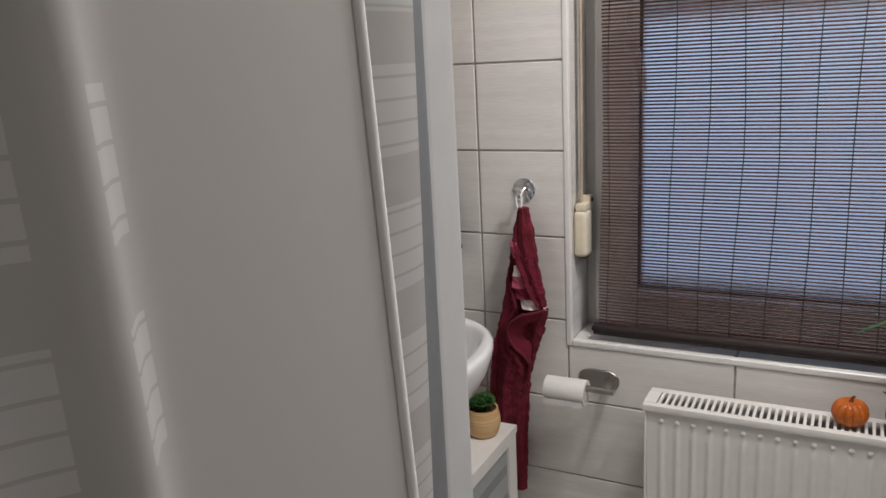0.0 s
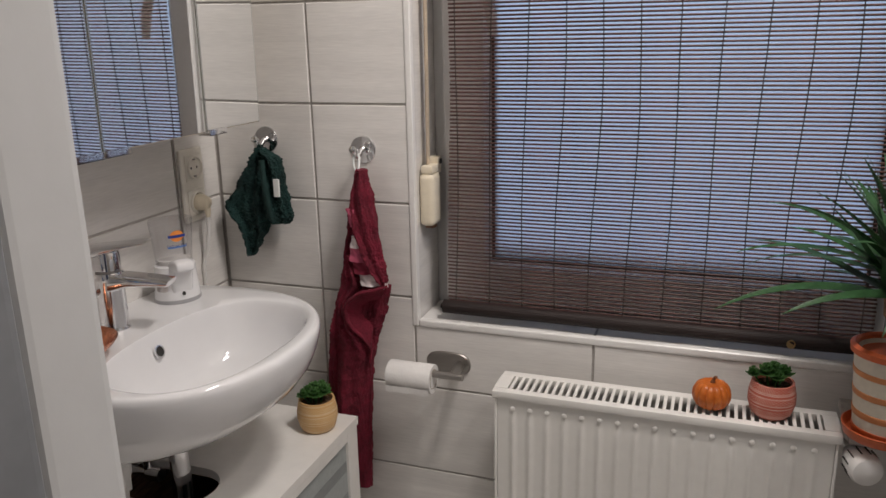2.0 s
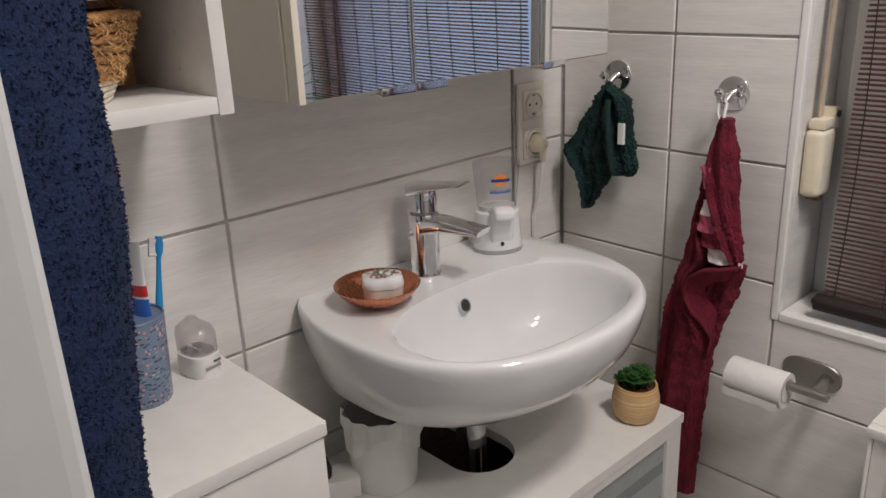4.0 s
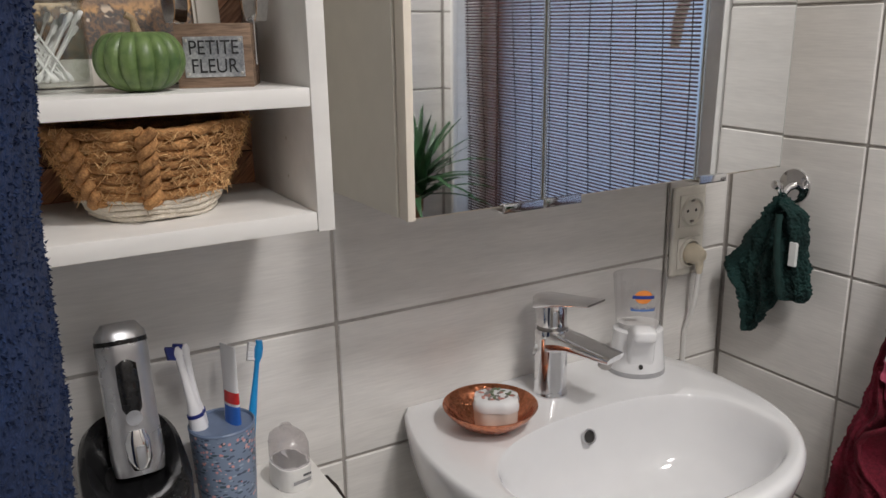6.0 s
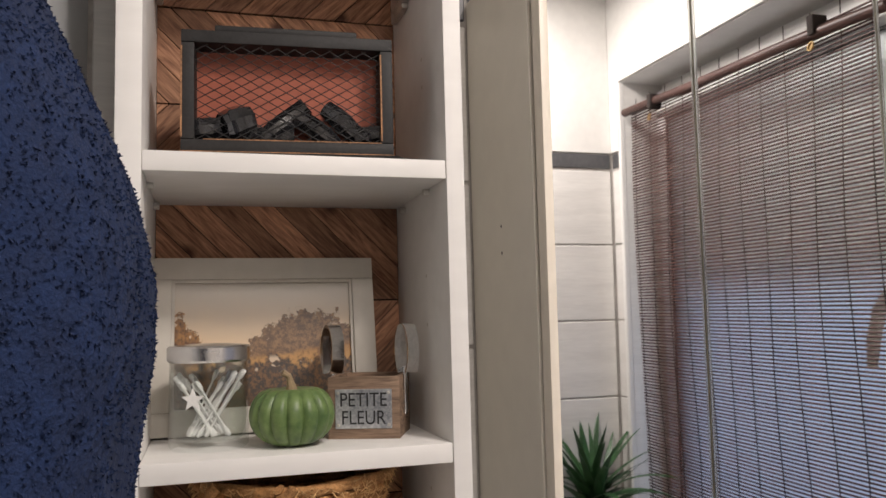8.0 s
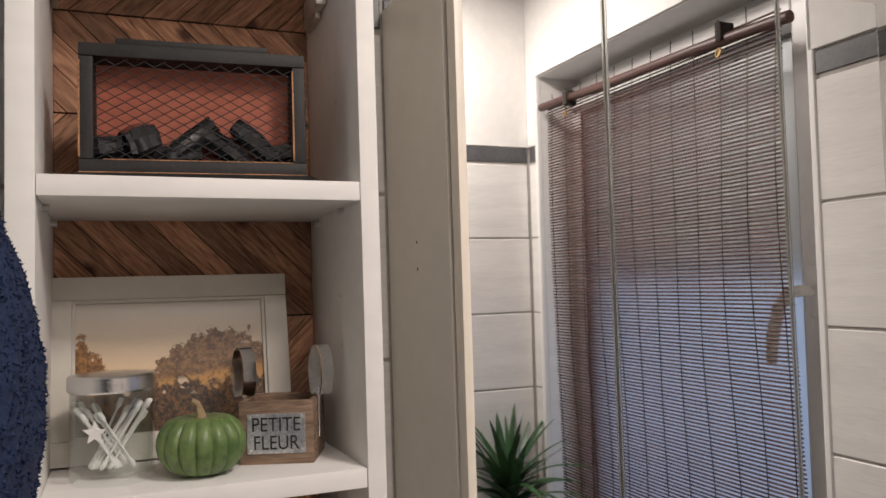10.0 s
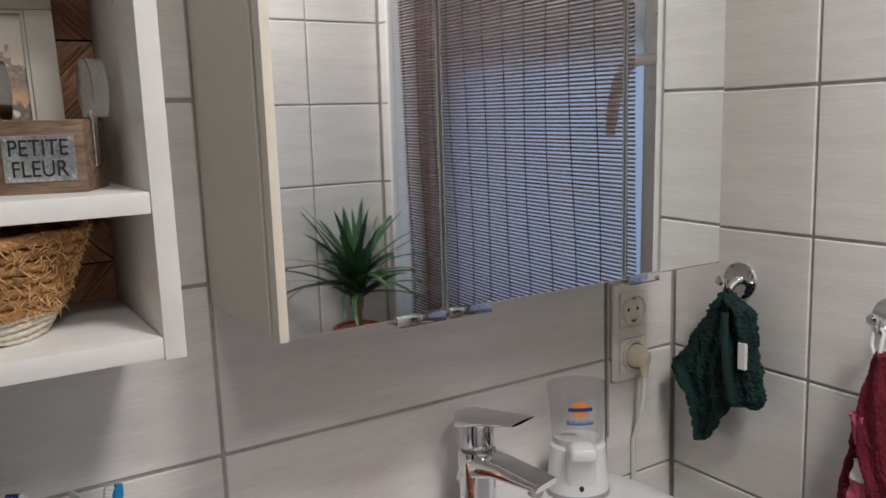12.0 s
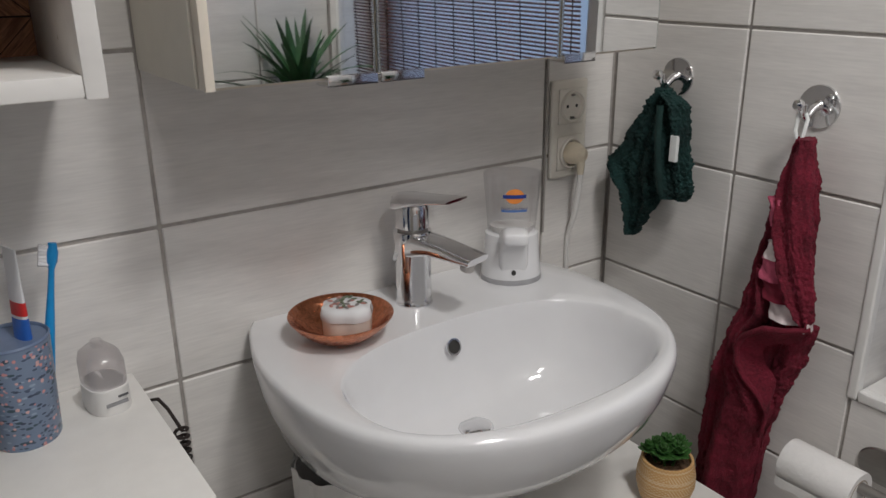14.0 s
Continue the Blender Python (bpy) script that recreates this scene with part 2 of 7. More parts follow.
WEB = material("belt_webbing", (0.60, 0.49, 0.36), 0.9, spread=0.12, scale=30, bump=0.5, bump_scale=250)


def window():
    structure("window_trim", trim_bm(), PVC, "rounded white plastic edge trim round the window opening", "trim")
    rv = structure("window_reveal", bx(WX0 - 0.004, 0.012, WZ0, WX0 + 0.003, 0.20, WZ1), TILE, "white tiled window reveal", "wall")
    part("side", bx(WX1 - 0.003, 0.012, WZ0, WX1 + 0.004, 0.20, WZ1), TILE, rv, "", 0)
    part("head", bx(WX0 + 0.003, 0.004, WZ1 - 0.002, WX1 - 0.003, 0.20, WZ1 + 0.004), PLASTER, rv, "", 0)
    sill = structure("window_sill", bx(WX0, 0.012, WZ0 - 0.012, WX1, 0.2, WZ0 - 0.001), GROUT, "white tiled window sill", "sill")
    for x0, x1 in joints(WX0 + 0.003, WX1 - 0.003, 0.842, W):
        part("tile", bx(x0 + J / 2, 0.012, WZ0 - 0.004, x1 - J / 2, 0.198, WZ0 + 0.006, 0.0015, 1), TILE, sill, "", 0)
    win = structure("window_1", bx(WX0 + 0.003, 0.13, WZ0 + 0.006, WX0 + 0.055, 0.2, WZ1 - 0.002, 0.003), FRAME_W, "white plastic window with frosted panes and half-lowered shutter", "window")
    f = [(WX1 - 0.04, WZ0 + 0.006, WX1 - 0.003, WZ1 - 0.002), (WX0 + 0.055, WZ0 + 0.006, WX1 - 0.04, WZ0 + 0.05), (WX0 + 0.055, WZ1 - 0.06, WX1 - 0.04, WZ1 - 0.002)]
    for x0, z0, x1, z1 in f:
        part("window_frame", bx(x0, 0.13, z0, x1, 0.2, z1, 0.003), FRAME_W, win, "", 0)
    sx0, sx1, sz0, sz1 = WX0 + 0.035, WX1 - 0.03, WZ0 + 0.03, WZ1 - 0.03
    g0, g1, h0, h1 = 0.600, 1.335, 0.876, WZ1 - 0.10
    b = 0.010
    for x0, z0, x1, z1 in ((sx0, sz0, g0 - b, sz1), (g1 + b, sz0, sx1, sz1), (g0 - b, sz0, g1 + b, h0 - b), (g0 - b, h1 + b, g1 + b, sz1)):
        part("sash", bx(x0, 0.095, z0, x1, 0.15, z1, 0.004), FRAME_W, win, "", 0)
    for x0, z0, x1, z1 in ((g0, h0, g0 + 0.006, h1), (g1 - 0.006, h0, g1, h1), (g0 + 0.006, h0, g1 - 0.006, h0 + 0.006), (g0 + 0.006, h1 - 0.006, g1 - 0.006, h1)):
        part("gasket", bx(x0, 0.1145, z0, x1, 0.14, z1), DARK, win, "", 0)
    def bead(p, q, across):
        """A glazing bead from p to q that slopes from the sash down to the glass."""
        bm = bmesh.new()
        ends = [[bm.verts.new((e[0] + across[0] * k, y, e[1] + across[1] * k)) for k, y in ((b, 0.0952), (0.0, 0.1135), (0.0, 0.14), (b, 0.14))] for e in (p, q)]
        for k in range(4):
            bm.faces.new((ends[0][k], ends[0][(k + 1) % 4], ends[1][(k + 1) % 4], ends[1][k]))
        bm.faces.new(ends[0][::-1])
        bm.faces.new(ends[1])
        part("glazing_bead", bm, FRAME_W, win, "", 0)
    bead((g0, h0), (g0, h1), (-1, 0))
    bead((g1, h0), (g1, h1), (1, 0))
    bead((g0 - b, h0), (g1 + b, h0), (0, -1))
    bead((g0 - b, h1), (g1 + b, h1), (0, 1))
    pane = part("pane", bx(g0 + 0.004, 0.118, h0 + 0.004, g1 - 0.004, 0.124, h1 - 0.004), GLASS, win, "", 0)
    pane.visible_shadow = False
    hd = part("handle", bx(0.545, 0.083, 1.430, 0.575, 0.095, 1.520, 0.004), FRAME_W, win, "white window handle pointing down")
    part("grip", tube([(0.56, 0.083, 1.478), (0.561, 0.055, 1.478), (0.580, 0.048, 1.474), (0.602, 0.047, 1.445), (0.618, 0.047, 1.395), (0.624, 0.047, 1.345)], [0.010, 0.0105, 0.0115, 0.0115, 0.0115, 0.009], 12), FRAME_W, hd)
    part("hinge_cap", bx(0.545, 0.085, 1.555, 0.562, 0.097, 1.585, 0.003), FRAME_W, win)
    sh = tagged(new("roller_shutter"), "beige roller shutter lowered to half height outside the window", "shutter", kind="structure")
    z, k = 1.508, 0
    while z < WZ1 + 0.05:
        part("slat", bx(WX0 + 0.02, 0.225, z, WX1 - 0.02, 0.237, z + 0.036, 0.004), SHUTTER, sh, "", 0)
        z, k = z + 0.0375, k + 1


def trim_bm():
    """Quarter-round edging along the left, lower and right edges of the opening."""
    bm = bx(WX0 - 0.010, -0.003, WZ0 - 0.010, WX0 + 0.004, 0.013, WZ1, 0.004, 3)
    put(bm, bx(WX1 - 0.004, -0.003, WZ0 - 0.010, WX1 + 0.010, 0.013, WZ1, 0.004, 3))
    put(bm, bx(WX0 + 0.0045, -0.0035, WZ0 - 0.010, WX1 - 0.0045, 0.0135, WZ0 + 0.0065, 0.005, 3))
    return bm


def blind():
    b = thing("bamboo_blind", 0.933, 0.022, 0.792, "dark brown bamboo stick roller blind, lowered over the window", "blind")
    x0, x1, zt = 0.528, 1.333, 1.975
    n = int((zt - 0.80) / 0.0076)
    stick = None
    for k in range(n):
        z = 0.808 + k * 0.0076 - 0.792
        sway = 0.006 * math.sin(z * 5.0)
        drift = 0.010 * min(1.0, max(0.0, (z - 0.15) / 0.3))      # the roll ran askew, so the upper part hangs to one side
        if stick is None:
            stick = part("stick", tube([((x0 - x1) / 2, 0, 0), (0, 0.0, 0), ((x1 - x0) / 2, 0, 0)], 0.0021, 6), BAMBOO, b, "", 60)
            ob = stick
        else:
            ob = new("stick", stick.data)
            ob.parent = b
        ob.matrix_basis = pose(drift + 0.001 * random.uniform(-1, 1), sway + 0.0006 * random.uniform(-1, 1), z, 0, random.uniform(-0.06, 0.06), random.uniform(-0.05, 0.05))
    for k in range(12):
        x = -0.385 + k * 0.07
        part("string", tube([(x + 0.004 * math.sin(j * 0.9 + k) + 0.010 * min(1.0, max(0.0, (j * 0.1 - 0.138) / 0.3)), 0.006 * math.sin(j * 0.1 * 5.95) - 0.0032, j * 0.1 + 0.012) for j in range(13)], 0.0011, 5), STRING, b, "", 60)
    part("rolled_end", tube([(-0.412 + j * 0.103, -0.004, 0.002) for j in range(9)], [0.0145 + 0.0008 * math.sin(j * 2.1) for j in range(9)], 14), material("dark_stick_roll", (0.018, 0.010, 0.009), 0.6, spread=0.3, scale=60, stretch=(0.1, 1, 6), bump=0.8, bump_scale=90), b, "dark roll of leftover sticks at the foot")
    part("core", tube([(-0.418, -0.004, 0.002), (0.418, -0.004, 0.002)], 0.006, 8), STRING, b)
    part("rail", tube([(-0.425, -0.016, 1.155), (-0.2, -0.019, 1.163), (0.1, -0.02, 1.168), (0.425, -0.016, 1.180)], 0.011, 12), BAMBOO, b, "round dark wooden top rail")
    for x in (-0.27, 0.28):
        part("clip", bx(x - 0.008, -0.034, 1.155, x + 0.008, 0.0, 1.192, 0.003), STRING, b)
        ring = lathe([(0.007, -0.0015), (0.0095, -0.0015), (0.0095, 0.0015), (0.007, 0.0015), (0.007, -0.0015)], 16)
        part("eyelet", ring, BRASS, b, "small brass ring", m=pose(x + 0.004, -0.03, 1.135, 80, 0, 10))
    ring = lathe([(0.006, -0.001), (0.008, -0.001), (0.008, 0.001), (0.006, 0.001), (0.006, -0.001)], 16)
    part("eyelet", ring, BRASS, b, "small brass ring", m=pose(0.268, -0.02, 0.0, 80, 0, 10))


def belt_winder():
    c = thing("shutter_belt_winder", WX0 + 0.004, 0.045, 1.02, "ivory plastic shutter belt winder with woven beige belt", "belt winder")
    part("case", bx(0.0, -0.026, -0.055, 0.032, 0.026, 0.055, 0.012, 4), IVORY, c)
    part("mouth", bx(0.004, -0.022, 0.055, 0.03, 0.02, 0.072, 0.004), IVORY, c)
    part("bracket", bx(0.004, 0.02, 0.05, 0.028, 0.04, 0.085, 0.003), IVORY, c)
    part("screw", tube([(0.029, 0.03, 0.075), (0.031, 0.03, 0.075)], 0.006, 12), DARK, c)
    part("foot", bx(0.004, -0.004, -0.064, 0.024, 0.018, -0.054, 0.003), material("rusty_screw", (0.2, 0.1, 0.05), 0.7, spread=0.3), c)
    part("belt", sheet(1, 24, lambda u, v: (0.012 + 0.002 * math.sin(v * 4), -0.009 + 0.018 * u, 0.07 + v * 0.95)), WEB, c, "woven beige belt")
    part("belt_thickness", sheet(1, 24, lambda u, v: (0.0135 + 0.002 * math.sin(v * 4), -0.009 + 0.018 * u, 0.07 + v * 0.95)), WEB, c)


window()
blind()
belt_winder()


# ---- radiator ----
def radiator():
    r = thing("radiator", 0.976, -0.097, 0.0, "white enamelled panel radiator with slotted top grille", "radiator")
    x0, x1, y0, y1, z0, z1 = -0.299, 0.302, -0.042, 0.045, 0.10, 0.694
    n = 17

    def f(u, v):
        x = x0 + 0.006 + u * (x1 - x0 - 0.012)
        ph = (x - x0 - 0.02) / (x1 - x0 - 0.04) * n
        g = max(0.0, math.cos(2 * math.pi * (ph - 0.5))) ** 2 if 0.0 < ph < n else 0.0
        z = z0 + v * (z1 - 0.016 - z0)
        edge = max(0.0, min(1.0, (z1 - 0.047 - z) / 0.012)) * max(0.0, min(1.0, (z - z0 - 0.05) / 0.02))
        return (x, y0 - 0.0045 * g * edge, z)

    part("front_panel", sheet(17 * 10, 40, f), ENAMEL, r, "ribbed front panel", 60)
    part("back_panel", bx(x0 + 0.006, y1 - 0.012, z0, x1 - 0.006, y1 - 0.002, z1 - 0.016, 0.003), ENAMEL, r)
    part("side_cover", bx(x0, y0 - 0.003, z0 + 0.01, x0 + 0.005, y1, z1 - 0.017, 0.0015), ENAMEL, r)
    part("side_cover", bx(x1 - 0.005, y0 - 0.003, z0 + 0.01, x1, y1, z1 - 0.017, 0.0015), ENAMEL, r)
    top = bx(x0 - 0.004, y0 - 0.007, z1 - 0.016, x1 + 0.004, y0 + 0.012, z1, 0.003)
    put(top, bx(x0 - 0.004, y1 - 0.018, z1 - 0.016, x1 + 0.004, y1 + 0.003, z1, 0.003))
    put(top, bx(x0 - 0.004, y0 + 0.012, z1 - 0.016, x0 + 0.022, y1 - 0.018, z1 - 0.0003, 0.0))
    put(top, bx(x1 - 0.022, y0 + 0.012, z1 - 0.016, x1 + 0.004, y1 - 0.018, z1 - 0.0003, 0.0))
    grille = part("top_grille", top, ENAMEL, r, "top cover with a row of slots")
    k = x0 + 0.0285
    while k < x1 - 0.026:
        part("bar", bx(k - 0.0029, y0 + 0.011, z1 - 0.006, k + 0.0029, y1 - 0.017, z1 - 0.0006), ENAMEL, grille, "", 0)
        k += 0.0136
    for i in range(n):
        x = x0 + 0.02 + (x1 - x0 - 0.04) * (i + 0.5) / n
        part("dimple", lathe([(0.0052, 0), (0.0045, 0.0022), (0.003, 0.0030), (0.0001, 0.0031)], 12), ENAMEL, r, "", 60, pose(x, y0 - 0.0005, z1 - 0.036, 90, 0, 0))
    # one near-black block in place of fins: the shade under the grille as colour
    part("fin_shade_block", bx(x0 + 0.03, -0.012, z0 + 0.03, x1 - 0.03, 0.012, z1 - 0.06), DARK, r)
    for x in (-0.2, 0.2):
        part("bracket", bx(x - 0.015, y1 - 0.002, 0.45, x + 0.015, 0.094, 0.5), ENAMEL, r)
        part("bracket", bx(x - 0.015, y1 - 0.002, 0.2, x + 0.015, 0.094, 0.25), ENAMEL, r)
    part("valve", tube([(x1 + 0.023, -0.018, 0.655), (x1 + 0.023, 0.03, 0.655), (x1 + 0.023, 0.094, 0.655)], 0.010, 12), CHROME, r)
    v = part("thermostat_head", lathe([(0.014, 0.0), (0.020, 0.012), (0.0255, 0.03), (0.0275, 0.055), (0.024, 0.066), (0.012, 0.071), (0.0001, 0.072)], 28), PVC, r, "white thermostat head")
    v.matrix_basis = pose(x1 + 0.023, -0.018, 0.655, 92, 0, 15)
    for i in range(24):
        a = 2 * math.pi * i / 24
        if i % 2:
            part("slot", bx(-0.001, 0.0255, 0.028, 0.001, 0.0282, 0.052), DARK, v, "", 0, pose(0, 0, 0, 0, 0, math.degrees(a)))


radiator()

# ---- mirror cabinet ----


def mirror_cabinet():
    c = thing("mirror_cabinet", 0.0, -0.449, 1.197, "cream bathroom wall cabinet with three mirrored doors", "cabinet")
    y0, y1, h = -0.299, 0.299, 0.657
    part("side_panel", bx(0.0, y0, 0.0, 0.192, y0 + 0.016, h, 0.001), CREAM, c, "", 0)
    part("side_panel", bx(0.0, y1 - 0.016, 0.0, 0.192, y1, h, 0.001), CREAM, c, "", 0)
    part("bottom", bx(0.0, y0 + 0.016, 0.0, 0.188, y1 - 0.016, 0.016), CREAM, c, "", 0)
    part("top", bx(0.0, y0 + 0.016, h - 0.016, 0.188, y1 - 0.016, h), CREAM, c, "", 0)
    part("back_panel", bx(0.0, y0 + 0.016, 0.016, 0.006, y1 - 0.016, h - 0.016), CREAM, c, "", 0)
    cuts = (y0 + 0.001, -0.121, 0.127, y1 - 0.001)
    hang = pose(0.193, 0, 0, 0, 0.55, 0) @ pose(-0.193, 0, 0)      # the doors lean forward a little
    for k in range(3):
        a, b = cuts[k] + 0.0012, cuts[k + 1] - 0.0012
        d = part("door", bx(0.193, a, 0.0, 0.209, b, h, 0.001), CREAM_EDGE, c, "mirrored door")
        d.matrix_basis = hang
        part("mirror", bx(0.2092, a + 0.003, 0.003, 0.2135, b - 0.003, h - 0.003), MIRROR, d, "", 0)
        for s in (a, b - 0.003):
            part("mirror_rim", bx(0.2092, s, 0.001, 0.2132, s + 0.003, h - 0.001, 0.0005, 1), MIRROR_EDGE, d, "", 0)
    # edge strip on the hinge side of the first door
    part("edge_strip", bx(0.2092, y0 + 0.0006, 0.0, 0.2160, y0 + 0.010, h, 0.0015), CREAM_EDGE, c, m=hang)
    for y, w in ((-0.150, 0.056), (-0.092, 0.052), (0.158, 0.05)):
        tab = bx(0.190, y - w / 2, -0.0065, 0.217, y + w / 2, -0.004, 0.0008)
        put(tab, bx(0.2145, y - w / 2, -0.0065, 0.217, y + w / 2, 0.004, 0.0008))
        part("handle", tab, CHROME, c, "chrome finger pull")
    for z in (0.36, 0.33):
        part("pin_hole", lathe([(0.002, 0), (0.0001, 0.0005)], 8), DARK, c, "", 0, pose(0.10, y0 - 0.0003, z, 90, 0, 0))


mirror_cabinet()

# ---- open wall shelf with plank back ----
GAP = material("plank_gap", (0.03, 0.018, 0.012), 0.9)
HINGE = material("aged_zinc", (0.62, 0.60, 0.56), 0.4, metal=0.7, spread=0.15, scale=40)
SH0, SH1 = -1.140, -0.828


def clip_poly(poly, lo, hi, axis):
    """Clips a flat polygon to lo..hi along an axis."""
    for bound, keep in ((lo, 1), (hi, -1)):
        out = []
        for p, q in zip(poly, poly[1:] + poly[:1]):
            a, b = (p[axis] - bound) * keep, (q[axis] - bound) * keep
            if a >= 0:
                out.append(p)
            if (a >= 0) != (b >= 0):
                f = a / (a - b)
                out.append((p[0] + f * (q[0] - p[0]), p[1] + f * (q[1] - p[1])))
        poly = out
        if len(poly) < 3:
            return []
    return poly


def wall_shelf():
    s = thing("wall_shelf", 0.0, -0.984, 1.2, "white painted open wall shelf with a wooden chevron back", "shelf")
    y0, y1, d, top = SH0 + 0.984, SH1 + 0.984, 0.214, 0.86
    part("side_panel", bx(0.0, y0, 0.0, d, y0 + 0.022, top, 0.0015), SHELF_WHITE, s)
    part("side_panel", bx(0.0, y1 - 0.018, 0.0, d, y1, top, 0.0015), SHELF_WHITE, s)
    for z in (0.020, 0.141, 0.406, 0.69, top):
        part("board", bx(0.010, y0 + 0.0222, z - 0.018, d - 0.001, y1 - 0.0182, z, 0.0015), SHELF_WHITE, s)
    back = part("back_panel", bx(0.001, y0 + 0.022, 0.0, 0.008, y1 - 0.018, top), GAP, s, "back of reclaimed chevron planks", 0)
    # chevron rows, alternating slopes, each plank a piece
    zb, row, k = -0.053, 0.111, 0
    while zb < top:
        sign = 1 if k % 2 else -1
        pitch = 0.037
        for i in range(-5, 12):
            a = y0 + i * pitch
            if sign > 0:      # falls to the right
                poly = [(a, zb + row), (a + pitch - 0.0016, zb + row), (a + pitch - 0.0016 + row, zb), (a + row, zb)]
            else:
                poly = [(a + row, zb + row), (a + row + pitch - 0.0016, zb + row), (a + pitch - 0.0016, zb), (a, zb)]
            poly = clip_poly(clip_poly(poly, y0 + 0.0225, y1 - 0.0185, 0), max(zb + 0.001, 0.0), min(zb + row - 0.001, top - 0.02), 1)
            if len(poly) < 3 or abs(sum(p[0] * q[1] - q[0] * p[1] for p, q in zip(poly, poly[1:] + poly[:1]))) < 2e-5:
                continue
            cy, cz = sum(p[0] for p in poly) / len(poly), sum(p[1] for p in poly) / len(poly)
            ang = -45 if sign > 0 else 45
            turn = pose(0, 0, 0, ang, 0, 0)
            inv = turn.inverted()
            th = 0.0105 + random.uniform(0, 0.0012)
            bm = bmesh.new()
            f = [bm.verts.new(inv @ Vector((th, p[0] - cy, p[1] - cz))) for p in poly]
            g = [bm.verts.new(inv @ Vector((0.008, p[0] - cy, p[1] - cz))) for p in poly]
            bm.faces.new(f)
            for n in range(len(f)):
                m = (n + 1) % len(f)
                bm.faces.new((f[n], f[m], g[m], g[n]))
            # grain runs along the plank's own y axis
            ob = part("plank", bm, PLANK, back, "", 0)
            ob.matrix_basis = pose(0, cy, cz, ang, 0, 0)
        zb, k = zb + row, k + 1
    for yy, sg in ((y0 + 0.022, 1), (y1 - 0.018, -1)):
        for z in (0.606,):
            hg = bx(0.03, yy, z, 0.085, yy + sg * 0.008, z + 0.034, 0.003)
            put(hg, bx(0.05, yy, z + 0.006, 0.11, yy + sg * 0.013, z + 0.028, 0.004))
            hp = part("hinge_plate", hg, HINGE, s, "old zinc hinge plate")
            part("screw", tube([(0.04, yy + sg * 0.008, z + 0.017), (0.04, yy + sg * 0.0095, z + 0.017)], 0.004, 10), DARK, hp)
        for z in (0.372, 0.377):
            part("shelf_peg", tube([(0.05 + (z - 0.372) * 20, yy, z + 0.009), (0.05 + (z - 0.372) * 20, yy + sg * 0.006, z + 0.009)], 0.004, 8), HINGE, s)
    for z in (0.045, 0.085, 0.25, 0.30, 0.50, 0.53):
        part("peg_hole", lathe([(0.0022, 0), (0.0001, 0.0004)], 8), material("filled_hole", (0.6, 0.57, 0.52), 0.8), s, "", 0, pose(0.135, y1 - 0.0184, z, 90, 0, 0))


